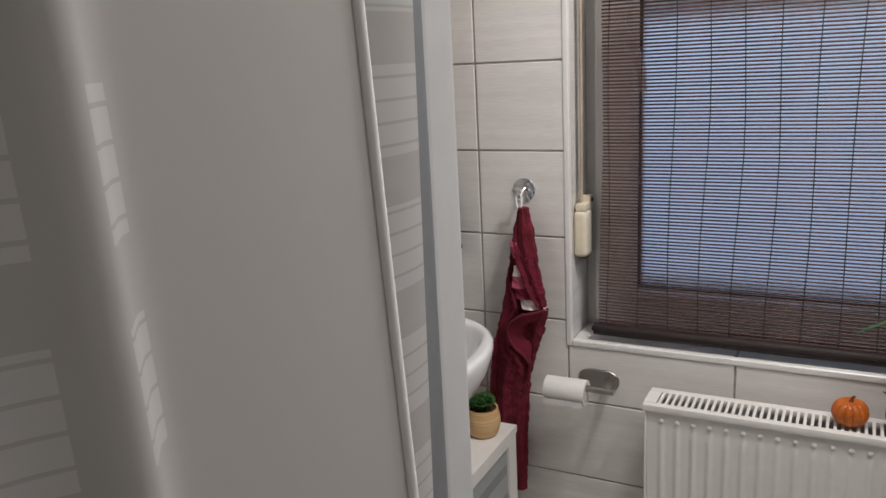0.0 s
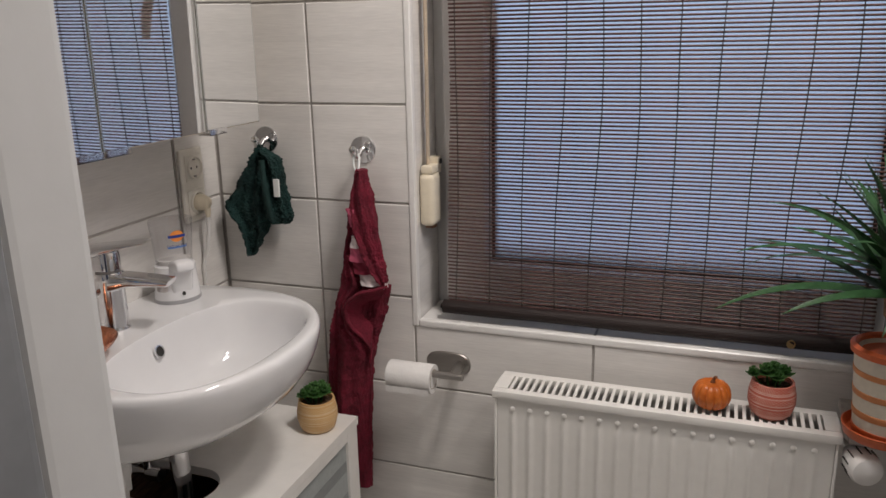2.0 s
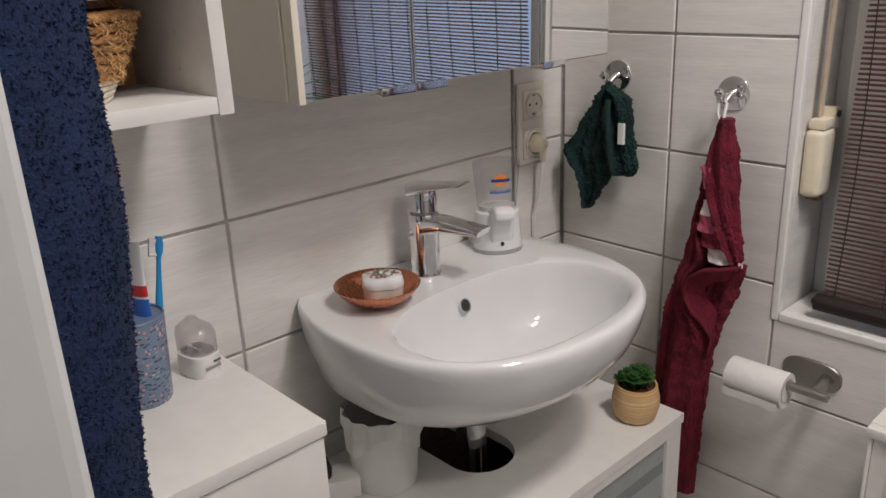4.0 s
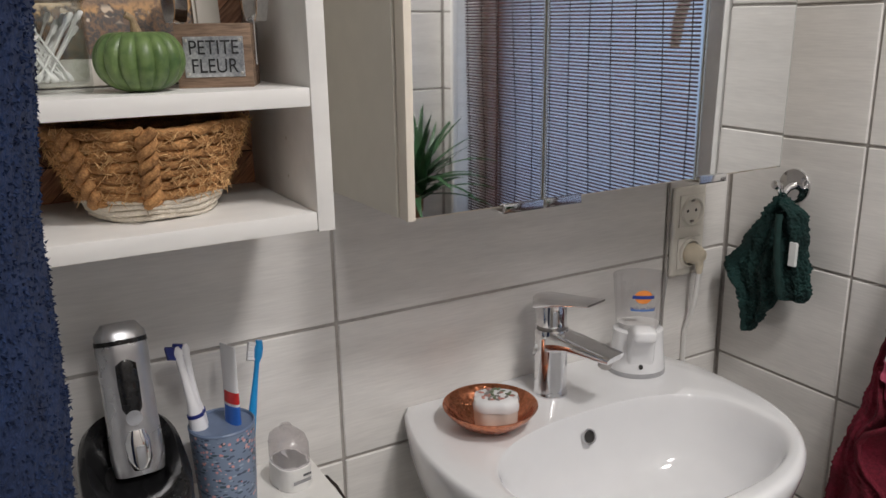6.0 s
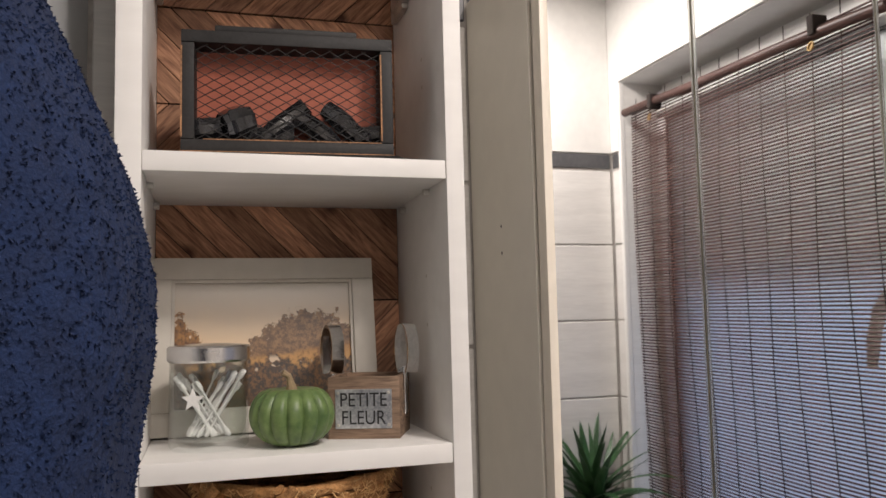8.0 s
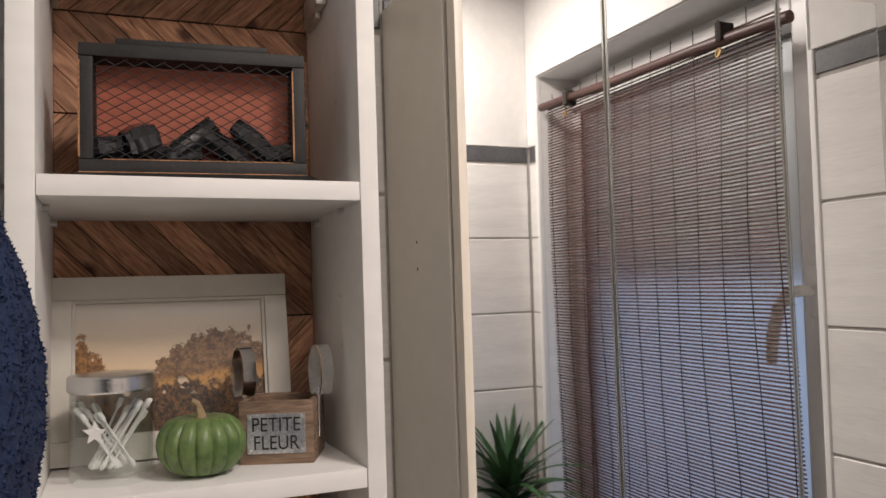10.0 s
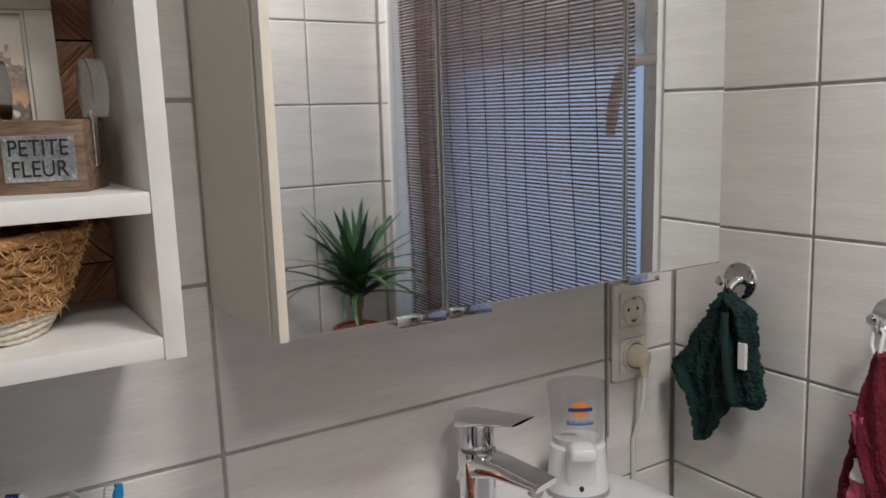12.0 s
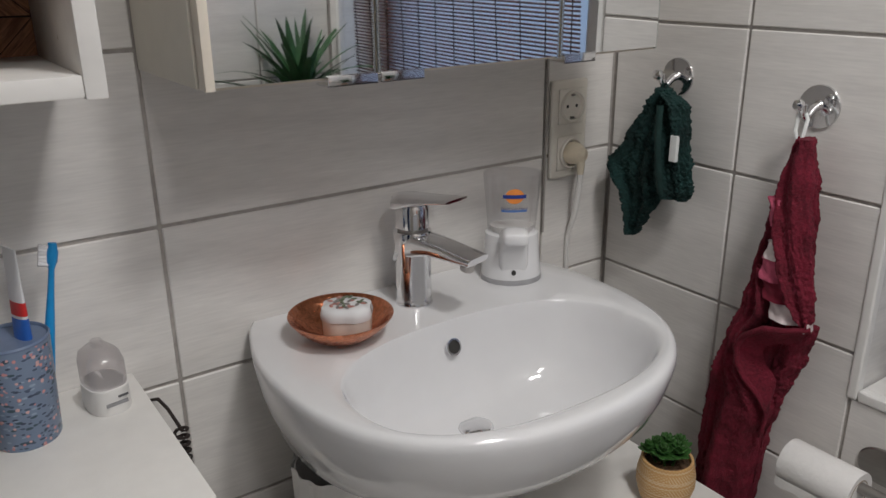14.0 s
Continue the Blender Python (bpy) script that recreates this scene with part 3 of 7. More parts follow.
def grained_wood(name, dark, light, tone=0.3):
    """Planks with grain along their own y axis, knots and weathered streaks; each piece has its own tone."""
    m = bpy.data.materials.new(name)
    m.use_nodes = True
    n, l = m.node_tree.nodes, m.node_tree.links
    p = n["Principled BSDF"]
    co, info = n.new("ShaderNodeTexCoord"), n.new("ShaderNodeObjectInfo")
    add = n.new("ShaderNodeVectorMath")
    add.operation = "ADD"
    l.new(co.outputs["Object"], add.inputs[0])
    sc = n.new("ShaderNodeVectorMath")
    sc.operation = "SCALE"
    l.new(info.outputs["Random"], sc.inputs["Scale"])
    sc.inputs[0].default_value = (7.0, 13.0, 5.0)
    l.new(sc.outputs[0], add.inputs[1])
    mp = n.new("ShaderNodeMapping")
    mp.inputs["Scale"].default_value = (12, 3.5, 34)
    l.new(add.outputs[0], mp.inputs[0])
    grain = n.new("ShaderNodeTexNoise")
    grain.inputs["Scale"].default_value, grain.inputs["Detail"].default_value, grain.inputs["Distortion"].default_value = 5.0, 8.0, 1.2
    l.new(mp.outputs[0], grain.inputs["Vector"])
    fine = n.new("ShaderNodeTexNoise")
    fine.inputs["Scale"].default_value, fine.inputs["Detail"].default_value = 22.0, 4.0
    l.new(mp.outputs[0], fine.inputs["Vector"])
    knot = n.new("ShaderNodeTexVoronoi")
    knot.inputs["Scale"].default_value = 11.0
    l.new(add.outputs[0], knot.inputs["Vector"])
    kr = n.new("ShaderNodeMapRange")
    kr.inputs["From Min"].default_value, kr.inputs["From Max"].default_value = 0.05, 0.14
    l.new(knot.outputs["Distance"], kr.inputs[0])
    mx = n.new("ShaderNodeMath")
    mx.operation = "MULTIPLY_ADD"
    mx.inputs[1].default_value, mx.inputs[2].default_value = 0.35, -0.17
    l.new(fine.outputs["Fac"], mx.inputs[0])
    sm = n.new("ShaderNodeMath")
    l.new(grain.outputs["Fac"], sm.inputs[0])
    l.new(mx.outputs[0], sm.inputs[1])
    ramp = n.new("ShaderNodeValToRGB")
    ramp.color_ramp.elements[0].position, ramp.color_ramp.elements[1].position = 0.30, 0.70
    ramp.color_ramp.elements[0].color, ramp.color_ramp.elements[1].color = (*dark, 1), (*light, 1)
    l.new(sm.outputs[0], ramp.inputs[0])
    km = n.new("ShaderNodeMix")
    km.data_type = "RGBA"
    km.inputs[6].default_value = (dark[0] * 0.45, dark[1] * 0.4, dark[2] * 0.4, 1)
    l.new(kr.outputs[0], km.inputs[0])
    l.new(ramp.outputs[0], km.inputs[7])
    hs = n.new("ShaderNodeHueSaturation")
    rng = n.new("ShaderNodeMapRange")
    rng.inputs["To Min"].default_value, rng.inputs["To Max"].default_value = 1 - tone, 1 + tone
    l.new(info.outputs["Random"], rng.inputs[0])
    l.new(rng.outputs[0], hs.inputs["Value"])
    l.new(km.outputs[2], hs.inputs["Color"])
    l.new(hs.outputs[0], p.inputs["Base Color"])
    p.inputs["Roughness"].default_value = 0.72
    bp = n.new("ShaderNodeBump")
    bp.inputs["Strength"].default_value, bp.inputs["Distance"].default_value = 0.5, 0.001
    l.new(sm.outputs[0], bp.inputs["Height"])
    l.new(bp.outputs[0], p.inputs["Normal"])
    return m


PLANK = grained_wood("reclaimed_plank_grain", (0.17, 0.070, 0.038), (0.54, 0.285, 0.165), 0.38)
BOXWOOD = grained_wood("weathered_box_wood", (0.10, 0.062, 0.04), (0.30, 0.20, 0.135), 0.1)
wall_shelf()


# ---- things on the shelf ----
def text_mesh(body, size, depth=0.0004):
    """Raised lettering in the built-in font, centred, in the xy plane."""
    cu = bpy.data.curves.new("lettering", "FONT")
    cu.body, cu.size, cu.extrude, cu.align_x, cu.align_y = body, size, depth, "CENTER", "CENTER"
    ob = new("lettering", cu)
    bpy.context.view_layer.update()
    me = bpy.data.meshes.new_from_object(ob.evaluated_get(bpy.context.evaluated_depsgraph_get()))
    bm = bmesh.new()
    bm.from_mesh(me)
    bpy.data.meshes.remove(me)
    bpy.data.objects.remove(ob)
    bpy.data.curves.remove(cu)
    return bm


def painting_material():
    """A pastoral oil print: hazy sky, a brown wood on a rise, golden meadow and a dark foreground."""
    m = bpy.data.materials.new("landscape_print")
    m.use_nodes = True
    n, l = m.node_tree.nodes, m.node_tree.links
    p = n["Principled BSDF"]
    co = n.new("ShaderNodeTexCoord")
    sep = n.new("ShaderNodeSeparateXYZ")
    l.new(co.outputs["Object"], sep.inputs[0])

    def noise_of(scale, detail=6.0):
        t = n.new("ShaderNodeTexNoise")
        t.inputs["Scale"].default_value, t.inputs["Detail"].default_value, t.inputs["Roughness"].default_value = scale, detail, 0.65
        l.new(co.outputs["Object"], t.inputs["Vector"])
        return t.outputs["Fac"]

    def math_of(op, a, b, c=None):
        t = n.new("ShaderNodeMath")
        t.operation = op
        for i, v in enumerate((a, b, c)):
            if v is None:
                continue
            if isinstance(v, (int, float)):
                t.inputs[i].default_value = v
            else:
                l.new(v, t.inputs[i])
        return t.outputs[0]

    def mix_of(f, a, b):
        t = n.new("ShaderNodeMix")
        t.data_type = "RGBA"
        l.new(f, t.inputs[0])
        for i, v in ((6, a), (7, b)):
            if isinstance(v, tuple):
                t.inputs[i].default_value = (*v, 1)
            else:
                l.new(v, t.inputs[i])
        return t.outputs[2]

    def step(v, edge, soft):
        t = n.new("ShaderNodeMapRange")
        t.interpolation_type = "SMOOTHSTEP"
        t.inputs["From Min"].default_value, t.inputs["From Max"].default_value = edge - soft, edge + soft
        l.new(v, t.inputs[0])
        return t.outputs[0]

    y, z = sep.outputs["Y"], sep.outputs["Z"]          # y to the right, z up, metres from the picture's middle
    rough = noise_of(55)
    fine = noise_of(260)
    cloud = noise_of(16)
    skyf = step(math_of("MULTIPLY_ADD", cloud, 0.03, z), 0.045, 0.05)
    col = mix_of(skyf, (0.72, 0.52, 0.32), (0.50, 0.47, 0.42))
    # wood on the rise: a mound about y = 0.035
    dy = math_of("DIVIDE", math_of("SUBTRACT", y, 0.045), 0.052)
    mound = math_of("SUBTRACT", 0.034, math_of("MULTIPLY", math_of("MULTIPLY", dy, dy), 0.026))
    mound = math_of("MULTIPLY_ADD", math_of("SUBTRACT", rough, 0.5), 0.06, mound)
    mound = math_of("MULTIPLY_ADD", math_of("SUBTRACT", noise_of(170), 0.5), 0.045, mound)
    wood = step(math_of("SUBTRACT", mound, z), 0.0, 0.003)
    col = mix_of(wood, col, mix_of(step(fine, 0.5, 0.15), (0.085, 0.040, 0.016), (0.27, 0.145, 0.060)))
    # trees at the far side
    dy2 = math_of("DIVIDE", math_of("ADD", y, 0.098), 0.030)
    m2 = math_of("SUBTRACT", 0.030, math_of("MULTIPLY", math_of("MULTIPLY", dy2, dy2), 0.030))
    m2 = math_of("MULTIPLY_ADD", math_of("SUBTRACT", rough, 0.5), 0.07, m2)
    m2 = math_of("MULTIPLY_ADD", math_of("SUBTRACT", noise_of(190), 0.5), 0.06, m2)
    col = mix_of(step(math_of("SUBTRACT", m2, z), 0.0, 0.0025), col, mix_of(step(fine, 0.5, 0.15), (0.09, 0.036, 0.008), (0.36, 0.16, 0.035)))
    # meadow and foreground
    hill = math_of("MULTIPLY_ADD", y, 0.10, -0.012)
    hill = math_of("MULTIPLY_ADD", math_of("SUBTRACT", rough, 0.5), 0.022, hill)
    col = mix_of(step(math_of("SUBTRACT", hill, z), 0.0, 0.003), col, mix_of(step(rough, 0.5, 0.12), (0.50, 0.26, 0.075), (0.20, 0.085, 0.022)))
    fore = math_of("MULTIPLY_ADD", math_of("SUBTRACT", rough, 0.5), 0.08, -0.014)
    col = mix_of(step(math_of("SUBTRACT", fore, z), 0.0, 0.006), col, mix_of(step(fine, 0.52, 0.12), (0.022, 0.012, 0.006), (0.17, 0.075, 0.020)))
    # a few grazing cattle, dark and pale patches
    herd = math_of("ABSOLUTE", math_of("ADD", z, 0.022), 0)
    band = math_of("MULTIPLY", step(math_of("SUBTRACT", 0.008, herd), 0.0, 0.003), step(noise_of(75, 1.0), 0.58, 0.03))
    col = mix_of(band, col, mix_of(step(noise_of(110, 0.0), 0.5, 0.05), (0.05, 0.025, 0.015), (0.62, 0.48, 0.34)))
    l.new(col, p.inputs["Base Color"])
    p.inputs["Roughness"].default_value = 0.35
    return m


def picture():
    f = thing("framed_picture", 0.055, -1.0035, 1.341, "pastoral landscape print in a pale grey wooden frame", "picture")
    lean = pose(0, 0, 0, 0, -10, 0)
    fr = material("pale_grey_frame", (0.56, 0.525, 0.465), 0.5, spread=0.03, bump=0.1, bump_scale=50)
    w, h, b = 0.120, 0.187, 0.024
    bm = bx(0.0, -w, 0.0, 0.014, w, b, 0.0015)
    put(bm, bx(0.0, -w, h - b, 0.014, w, h, 0.0015))
    put(bm, bx(0.0, -w, b, 0.014, -w + b, h - b, 0.0015))
    put(bm, bx(0.0, w - b, b, 0.014, w, h - b, 0.0015))
    for c in ((-w + b, b, w - b, b + 0.003), (-w + b, h - b - 0.003, w - b, h - b), (-w + b, b + 0.003, -w + b + 0.003, h - b - 0.003), (w - b - 0.003, b + 0.003, w - b, h - b - 0.003)):
        put(bm, bx(0.002, c[0], c[1], 0.010, c[2], c[3]))
    part("frame", bm, fr, f, "", 40, lean)
    art = part("print", bx(-0.001, -w + b, -h / 2 + b, 0.0055, w - b, h / 2 - b), painting_material(), f, "", 0)
    art.matrix_basis = lean @ pose(0, 0, h / 2)
    part("backing", bx(-0.004, -w + 0.004, 0.004, -0.0012, w - 0.004, h - 0.004), BOXWOOD, f, "", 0, lean)


def thin_clear(name, tint, rough=0.03, gloss_edge=0.45):
    """A thin clear wall: straight through, with gloss that grows towards its edges."""
    m = bpy.data.materials.new(name)
    m.use_nodes = True
    n, l = m.node_tree.nodes, m.node_tree.links
    clear, gloss, mix = n.new("ShaderNodeBsdfTransparent"), n.new("ShaderNodeBsdfGlossy"), n.new("ShaderNodeMixShader")
    facing, amount = n.new("ShaderNodeLayerWeight"), n.new("ShaderNodeMath")
    clear.inputs[0].default_value = (*tint, 1)
    gloss.inputs["Roughness"].default_value = rough
    facing.inputs["Blend"].default_value = 0.25
    amount.operation = "MULTIPLY_ADD"
    amount.inputs[1].default_value, amount.inputs[2].default_value = gloss_edge, 0.04
    l.new(facing.outputs["Facing"], amount.inputs[0])
    l.new(amount.outputs[0], mix.inputs[0])
    l.new(clear.outputs[0], mix.inputs[1])
    l.new(gloss.outputs[0], mix.inputs[2])
    l.new(mix.outputs[0], n["Material Output"].inputs[0])
    return m


CLEAR = thin_clear("clear_glass", (0.95, 0.97, 0.96))
COTTON = material("cotton", (0.80, 0.79, 0.77), 0.95, spread=0.04, scale=60, bump=0.4, bump_scale=400)


def swab_jar():
    j = thing("glass_jar", 0.138, -1.062, 1.341, "lidded clear glass jar holding cotton swabs", "jar")
    j.scale = (0.98, 0.98, 0.95)
    glass = lathe([(0.0001, 0.0), (0.034, 0.0), (0.037, 0.004), (0.0365, 0.075), (0.0362, 0.086), (0.0342, 0.086), (0.0345, 0.076), (0.0345, 0.012), (0.03, 0.009), (0.0001, 0.009)], 40)
    g = part("glass", glass, CLEAR, j, "clear glass body", 50)
    g.visible_shadow = False
    lid = lathe([(0.0001, 0.084), (0.037, 0.084), (0.0388, 0.086), (0.0388, 0.098), (0.037, 0.1), (0.018, 0.1018), (0.0001, 0.102)], 40)
    part("lid", lid, material("polished_steel_lid", (0.74, 0.73, 0.72), 0.26, metal=1.0, spread=0.04, scale=14), j, "brushed steel lid", 30)
    rnd = random.Random(4)
    for k in range(26):
        side = 1 if k % 2 else -1
        a, b = rnd.uniform(-0.012, 0.012), rnd.uniform(-0.012, 0.012)
        p0 = Vector((a * 0.8, -side * 0.012 + b * 0.8, 0.0115))
        p1 = Vector((a * 1.6, side * (0.016 + rnd.uniform(0, 0.008)) + b, 0.072 + rnd.uniform(-0.01, 0.004)))
        d = (p1 - p0).normalized()
        sw = part("swab", tube([p0 - d * 0.0, p0 + d * 0.001, p0 + d * 0.008, p0 + d * 0.011, p1 - d * 0.011, p1 - d * 0.008, p1 - d * 0.001, p1], [0.0012, 0.0024, 0.0026, 0.0011, 0.0011, 0.0026, 0.0024, 0.0012], 6), COTTON, j, "", 60)
    star = bmesh.new()
    v = [star.verts.new((0, (0.011 if i % 2 == 0 else 0.0048) * math.sin(i * math.pi / 5), (0.011 if i % 2 == 0 else 0.0048) * math.cos(i * math.pi / 5))) for i in range(10)]
    f = star.faces.new(v)
    r = bmesh.ops.extrude_face_region(star, geom=[f])
    bmesh.ops.translate(star, verts=[e for e in r["geom"] if isinstance(e, bmesh.types.BMVert)], vec=(0.002, 0, 0))
    part("star_tag", star, COTTON, j, "small white star tag", 0, pose(0.036, -0.014, 0.05, 0, 0, -22))


def pumpkin(name, x, y, z, r, colour, stem, label, ribs=14, turn=0.0, flat=0.78):
    t = thing(name, x, y, z, label, "pumpkin", turn=turn)
    skin = material(name + "_skin", colour[0], 0.38, spread=0.12, scale=14, bump=0.12, bump_scale=40, second=colour[1])
    hh = 2 * r * flat
    prof = []
    for i in range(19):
        a = math.pi * i / 18
        rr = r * math.sin(a) ** 0.75 if 0 < i < 18 else 0.0001
        prof.append((max(rr, 0.0001), hh / 2 - hh / 2 * math.cos(a) - (0.16 * r * math.exp(-((math.pi - a) / 0.4) ** 2))))

    def wave(a, zz):
        return 1 - 0.10 * (1 - abs(math.sin(a * ribs / 2))) ** 1.8

    part("flesh", lathe(prof, ribs * 8, wave=wave), skin, t, "", 60)
    st = material(name + "_stem", stem, 0.8, spread=0.25, scale=40, bump=0.5, bump_scale=90)
    h0 = hh * 0.92
    part("stem", tube([(0, 0, h0 - 0.004), (0.001, -0.002, h0 + r * 0.16), (0.002, -r * 0.10, h0 + r * 0.30), (0.002, -r * 0.24, h0 + r * 0.37)], [r * 0.16, r * 0.085, r * 0.07, r * 0.075], 8), st, t, "twisted dry stem", 30)
    return t


def flower_box():
    b = thing("wooden_box", 0.118, -0.904, 1.341, "small weathered wooden box with steel loop handles and lettered sign", "box", turn=-22)
    L, D, Hh, t = 0.0355, 0.036, 0.060, 0.005
    part("front_board", bx(D - t, -L, 0.0, D, L, Hh, 0.0008), BOXWOOD, b)
    part("back_board", bx(-D, -L, 0.0, -D + t, L, Hh, 0.0008), BOXWOOD, b)
    part("side_board", bx(-D + t, -L, 0.0, D - t, -L + t, Hh, 0.0008), BOXWOOD, b)
    part("side_board", bx(-D + t, L - t, 0.0, D - t, L, Hh, 0.0008), BOXWOOD, b)
    part("bottom", bx(-D + t, -L + t, 0.0, D - t, L - t, 0.005), BOXWOOD, b)
    zinc = material("worn_zinc", (0.46, 0.50, 0.56), 0.42, metal=0.6, spread=0.3, scale=40, second=(0.72, 0.73, 0.74), bump=0.2)
    sign = part("sign_plate", bx(D, -0.028, 0.010, D + 0.0012, 0.028, 0.048, 0.0005, 1), zinc, b, "worn zinc plate lettered PETITE FLEUR", 0)
    ink = material("black_ink", (0.02, 0.02, 0.022), 0.7)
    for word, z in (("PETITE", 0.0372), ("FLEUR", 0.0200)):
        bm = text_mesh(word, 0.0190)
        bm.transform(Matrix.Diagonal((0.84, 1.0, 1, 1)))
        part("lettering", bm, ink, sign, "", 0, pose(D + 0.0014, 0, z) @ pose(0, 0, 0, 90, 0, 90))
    for y in (-0.025, 0.025):
        for z in (0.0135, 0.0445):
            part("nail", lathe([(0.0018, 0), (0.0014, 0.001), (0.0001, 0.0012)], 8), HINGE, sign, "", 60, pose(D + 0.001, y, z, 0, 90, 0))
    steel = material("loop_steel", (0.78, 0.78, 0.78), 0.16, metal=1.0, spread=0.1, scale=30)
    for s in (-1, 1):
        def f(u, v, s=s):
            a = math.pi * (u * 1.62 - 0.31)
            e, w = 0.0105 * math.cos(a), (v - 0.5) * 0.0150
            return (0.66 * e + 0.75 * w + 0.004, s * (L + 0.003) + 0.75 * e - 0.66 * w, Hh + 0.024 + 0.027 * math.sin(a))
        loop = sheet(36, 3, f)
        r = bmesh.ops.extrude_face_region(loop, geom=loop.faces[:])
        bmesh.ops.translate(loop, verts=[q for q in r["geom"] if isinstance(q, bmesh.types.BMVert)], vec=(0.0014, 0.0011, 0))
        part("loop_handle", loop, steel, b, "bent fork-steel loop handle", 60)
        part("strap", bx(-0.008, s * (L + 0.0002), 0.02, 0.008, s * (L + 0.0022), Hh + 0.008, 0.0008), steel, b)


def fireplace_lantern():
    f = thing("toy_fireplace", 0.152, -0.987, 1.606, "small black wooden electric fireplace lantern with glowing-red back", "lantern", turn=-4)
    black = material("distressed_black", (0.016, 0.015, 0.015), 0.6, spread=0.3, scale=30, bump=0.2)
    worn = material("worn_copper_edge", (0.34, 0.17, 0.08), 0.6, spread=0.4, scale=60)
    L, d = 0.099, 0.028
    base = loft([[(sx * (d + o), sy * (L + o), z) for sx, sy in ((-1, -1), (1, -1), (1, 1), (-1, 1))] for o, z in ((0.012, 0.0), (0.012, 0.002), (0.003, 0.0075), (0.001, 0.0081))])
    part("plinth", base, black, f)
    part("bottom_rail", bx(-d, -L, 0.0082, d, L, 0.020, 0.0015), black, f)
    part("top_rail", bx(-d, -L, 0.112, d, L, 0.124, 0.0015), black, f)
    for y0, y1 in ((-L, -L + 0.012), (L - 0.012, L)):
        part("post", bx(-d, y0, 0.0202, d, y1, 0.1118, 0.0015), black, f)
    cap = bx(-d + 0.004, -L + 0.03, 0.1242, d - 0.004, L - 0.034, 0.131, 0.002)
    part("cap", cap, black, f)
    for y in (-L - 0.0004, L - 0.0125):
        part("worn_edge", bx(d - 0.0005, y, 0.022, d + 0.0006, y + 0.0016, 0.108, 0.0002, 1), worn, f, "rubbed copper edge", 0)
    part("worn_edge", bx(d + 0.0002, -L, 0.0078, d + 0.0014, L, 0.0088), worn, f, "", 0)
    part("worn_edge", bx(d - 0.0002, -L + 0.02, 0.0196, d + 0.0006, L - 0.012, 0.0204), worn, f, "", 0)
    red = material("red_fire_screen", (0.42, 0.115, 0.065), 0.55, spread=0.1, scale=9)
    part("fire_screen", sheet(24, 6, lambda u, v: (-0.006 + 0.010 * (v - 0.3) ** 2, -L + 0.012 + u * 2 * (L - 0.012), 0.02 + v * 0.092)), red, f, "plain red back screen")
    part("back_panel", bx(-d + 0.0005, -L + 0.012, 0.0202, -d + 0.003, L - 0.012, 0.1118), black, f, "", 0)
    coal = material("glossy_black_log", (0.014, 0.014, 0.016), 0.16, coat=1.0, spread=0.5, scale=30, bump=1.0, bump_scale=70)
    for y, z, a, r, ln in ((-0.075, 0.033, 8, 0.012, 0.03), (-0.050, 0.038, 20, 0.017, 0.028), (-0.005, 0.041, 40, 0.0105, 0.055), (0.024, 0.036, -38, 0.0105, 0.05), (0.052, 0.042, -42, 0.011, 0.045), (0.076, 0.031, 10, 0.010, 0.03), (-0.02, 0.028, 0, 0.009, 0.05)):
        t = math.radians(a)
        p = [(0.012 + 0.002 * math.sin(k * 2.0 + y * 90), y + (k / 4 - 0.5) * ln * math.cos(t), z + (k / 4 - 0.5) * ln * math.sin(t)) for k in range(5)]
        part("log", tube(p, [r * s for s in (0.85, 1.0, 1.06, 0.98, 0.86)], 9), coal, f, "glossy black moulded log", 35)
    wire = bmesh.new()
    w, z0, z1 = L - 0.0125, 0.0205, 0.1115
    for sgn in (1, -1):
        k = -0.30
        while k < 0.30:
            poly = []
            for z in (z0, z1):
                poly.append((k + sgn * (z - z0) * 1.75, z))
            (ya, za), (yb, zb) = poly
            if ya > yb:
                ya, za, yb, zb = yb, zb, ya, za
            if yb > -w and ya < w:
                fa, fb = max(0.0, (-w - ya) / (yb - ya)), min(1.0, (w - ya) / (yb - ya))
                a = (d - 0.004 + 0.0006 * sgn, ya + fa * (yb - ya), za + fa * (zb - za))
                b = (d - 0.004 + 0.0006 * sgn, ya + fb * (yb - ya), za + fb * (zb - za))
                put(wire, tube([a, b], 0.00045, 5))
            k += 0.0165
    part("wire_mesh", wire, black, f, "diamond wire mesh")


STRAW = material("water_hyacinth_rope", (0.40, 0.175, 0.058), 0.85, spread=0.3, scale=60, bump=1.0, bump_scale=260, second=(0.70, 0.37, 0.145))
ROPE_WHITE = material("white_rope", (0.74, 0.68, 0.58), 0.9, spread=0.1, scale=50, bump=0.6, bump_scale=200)


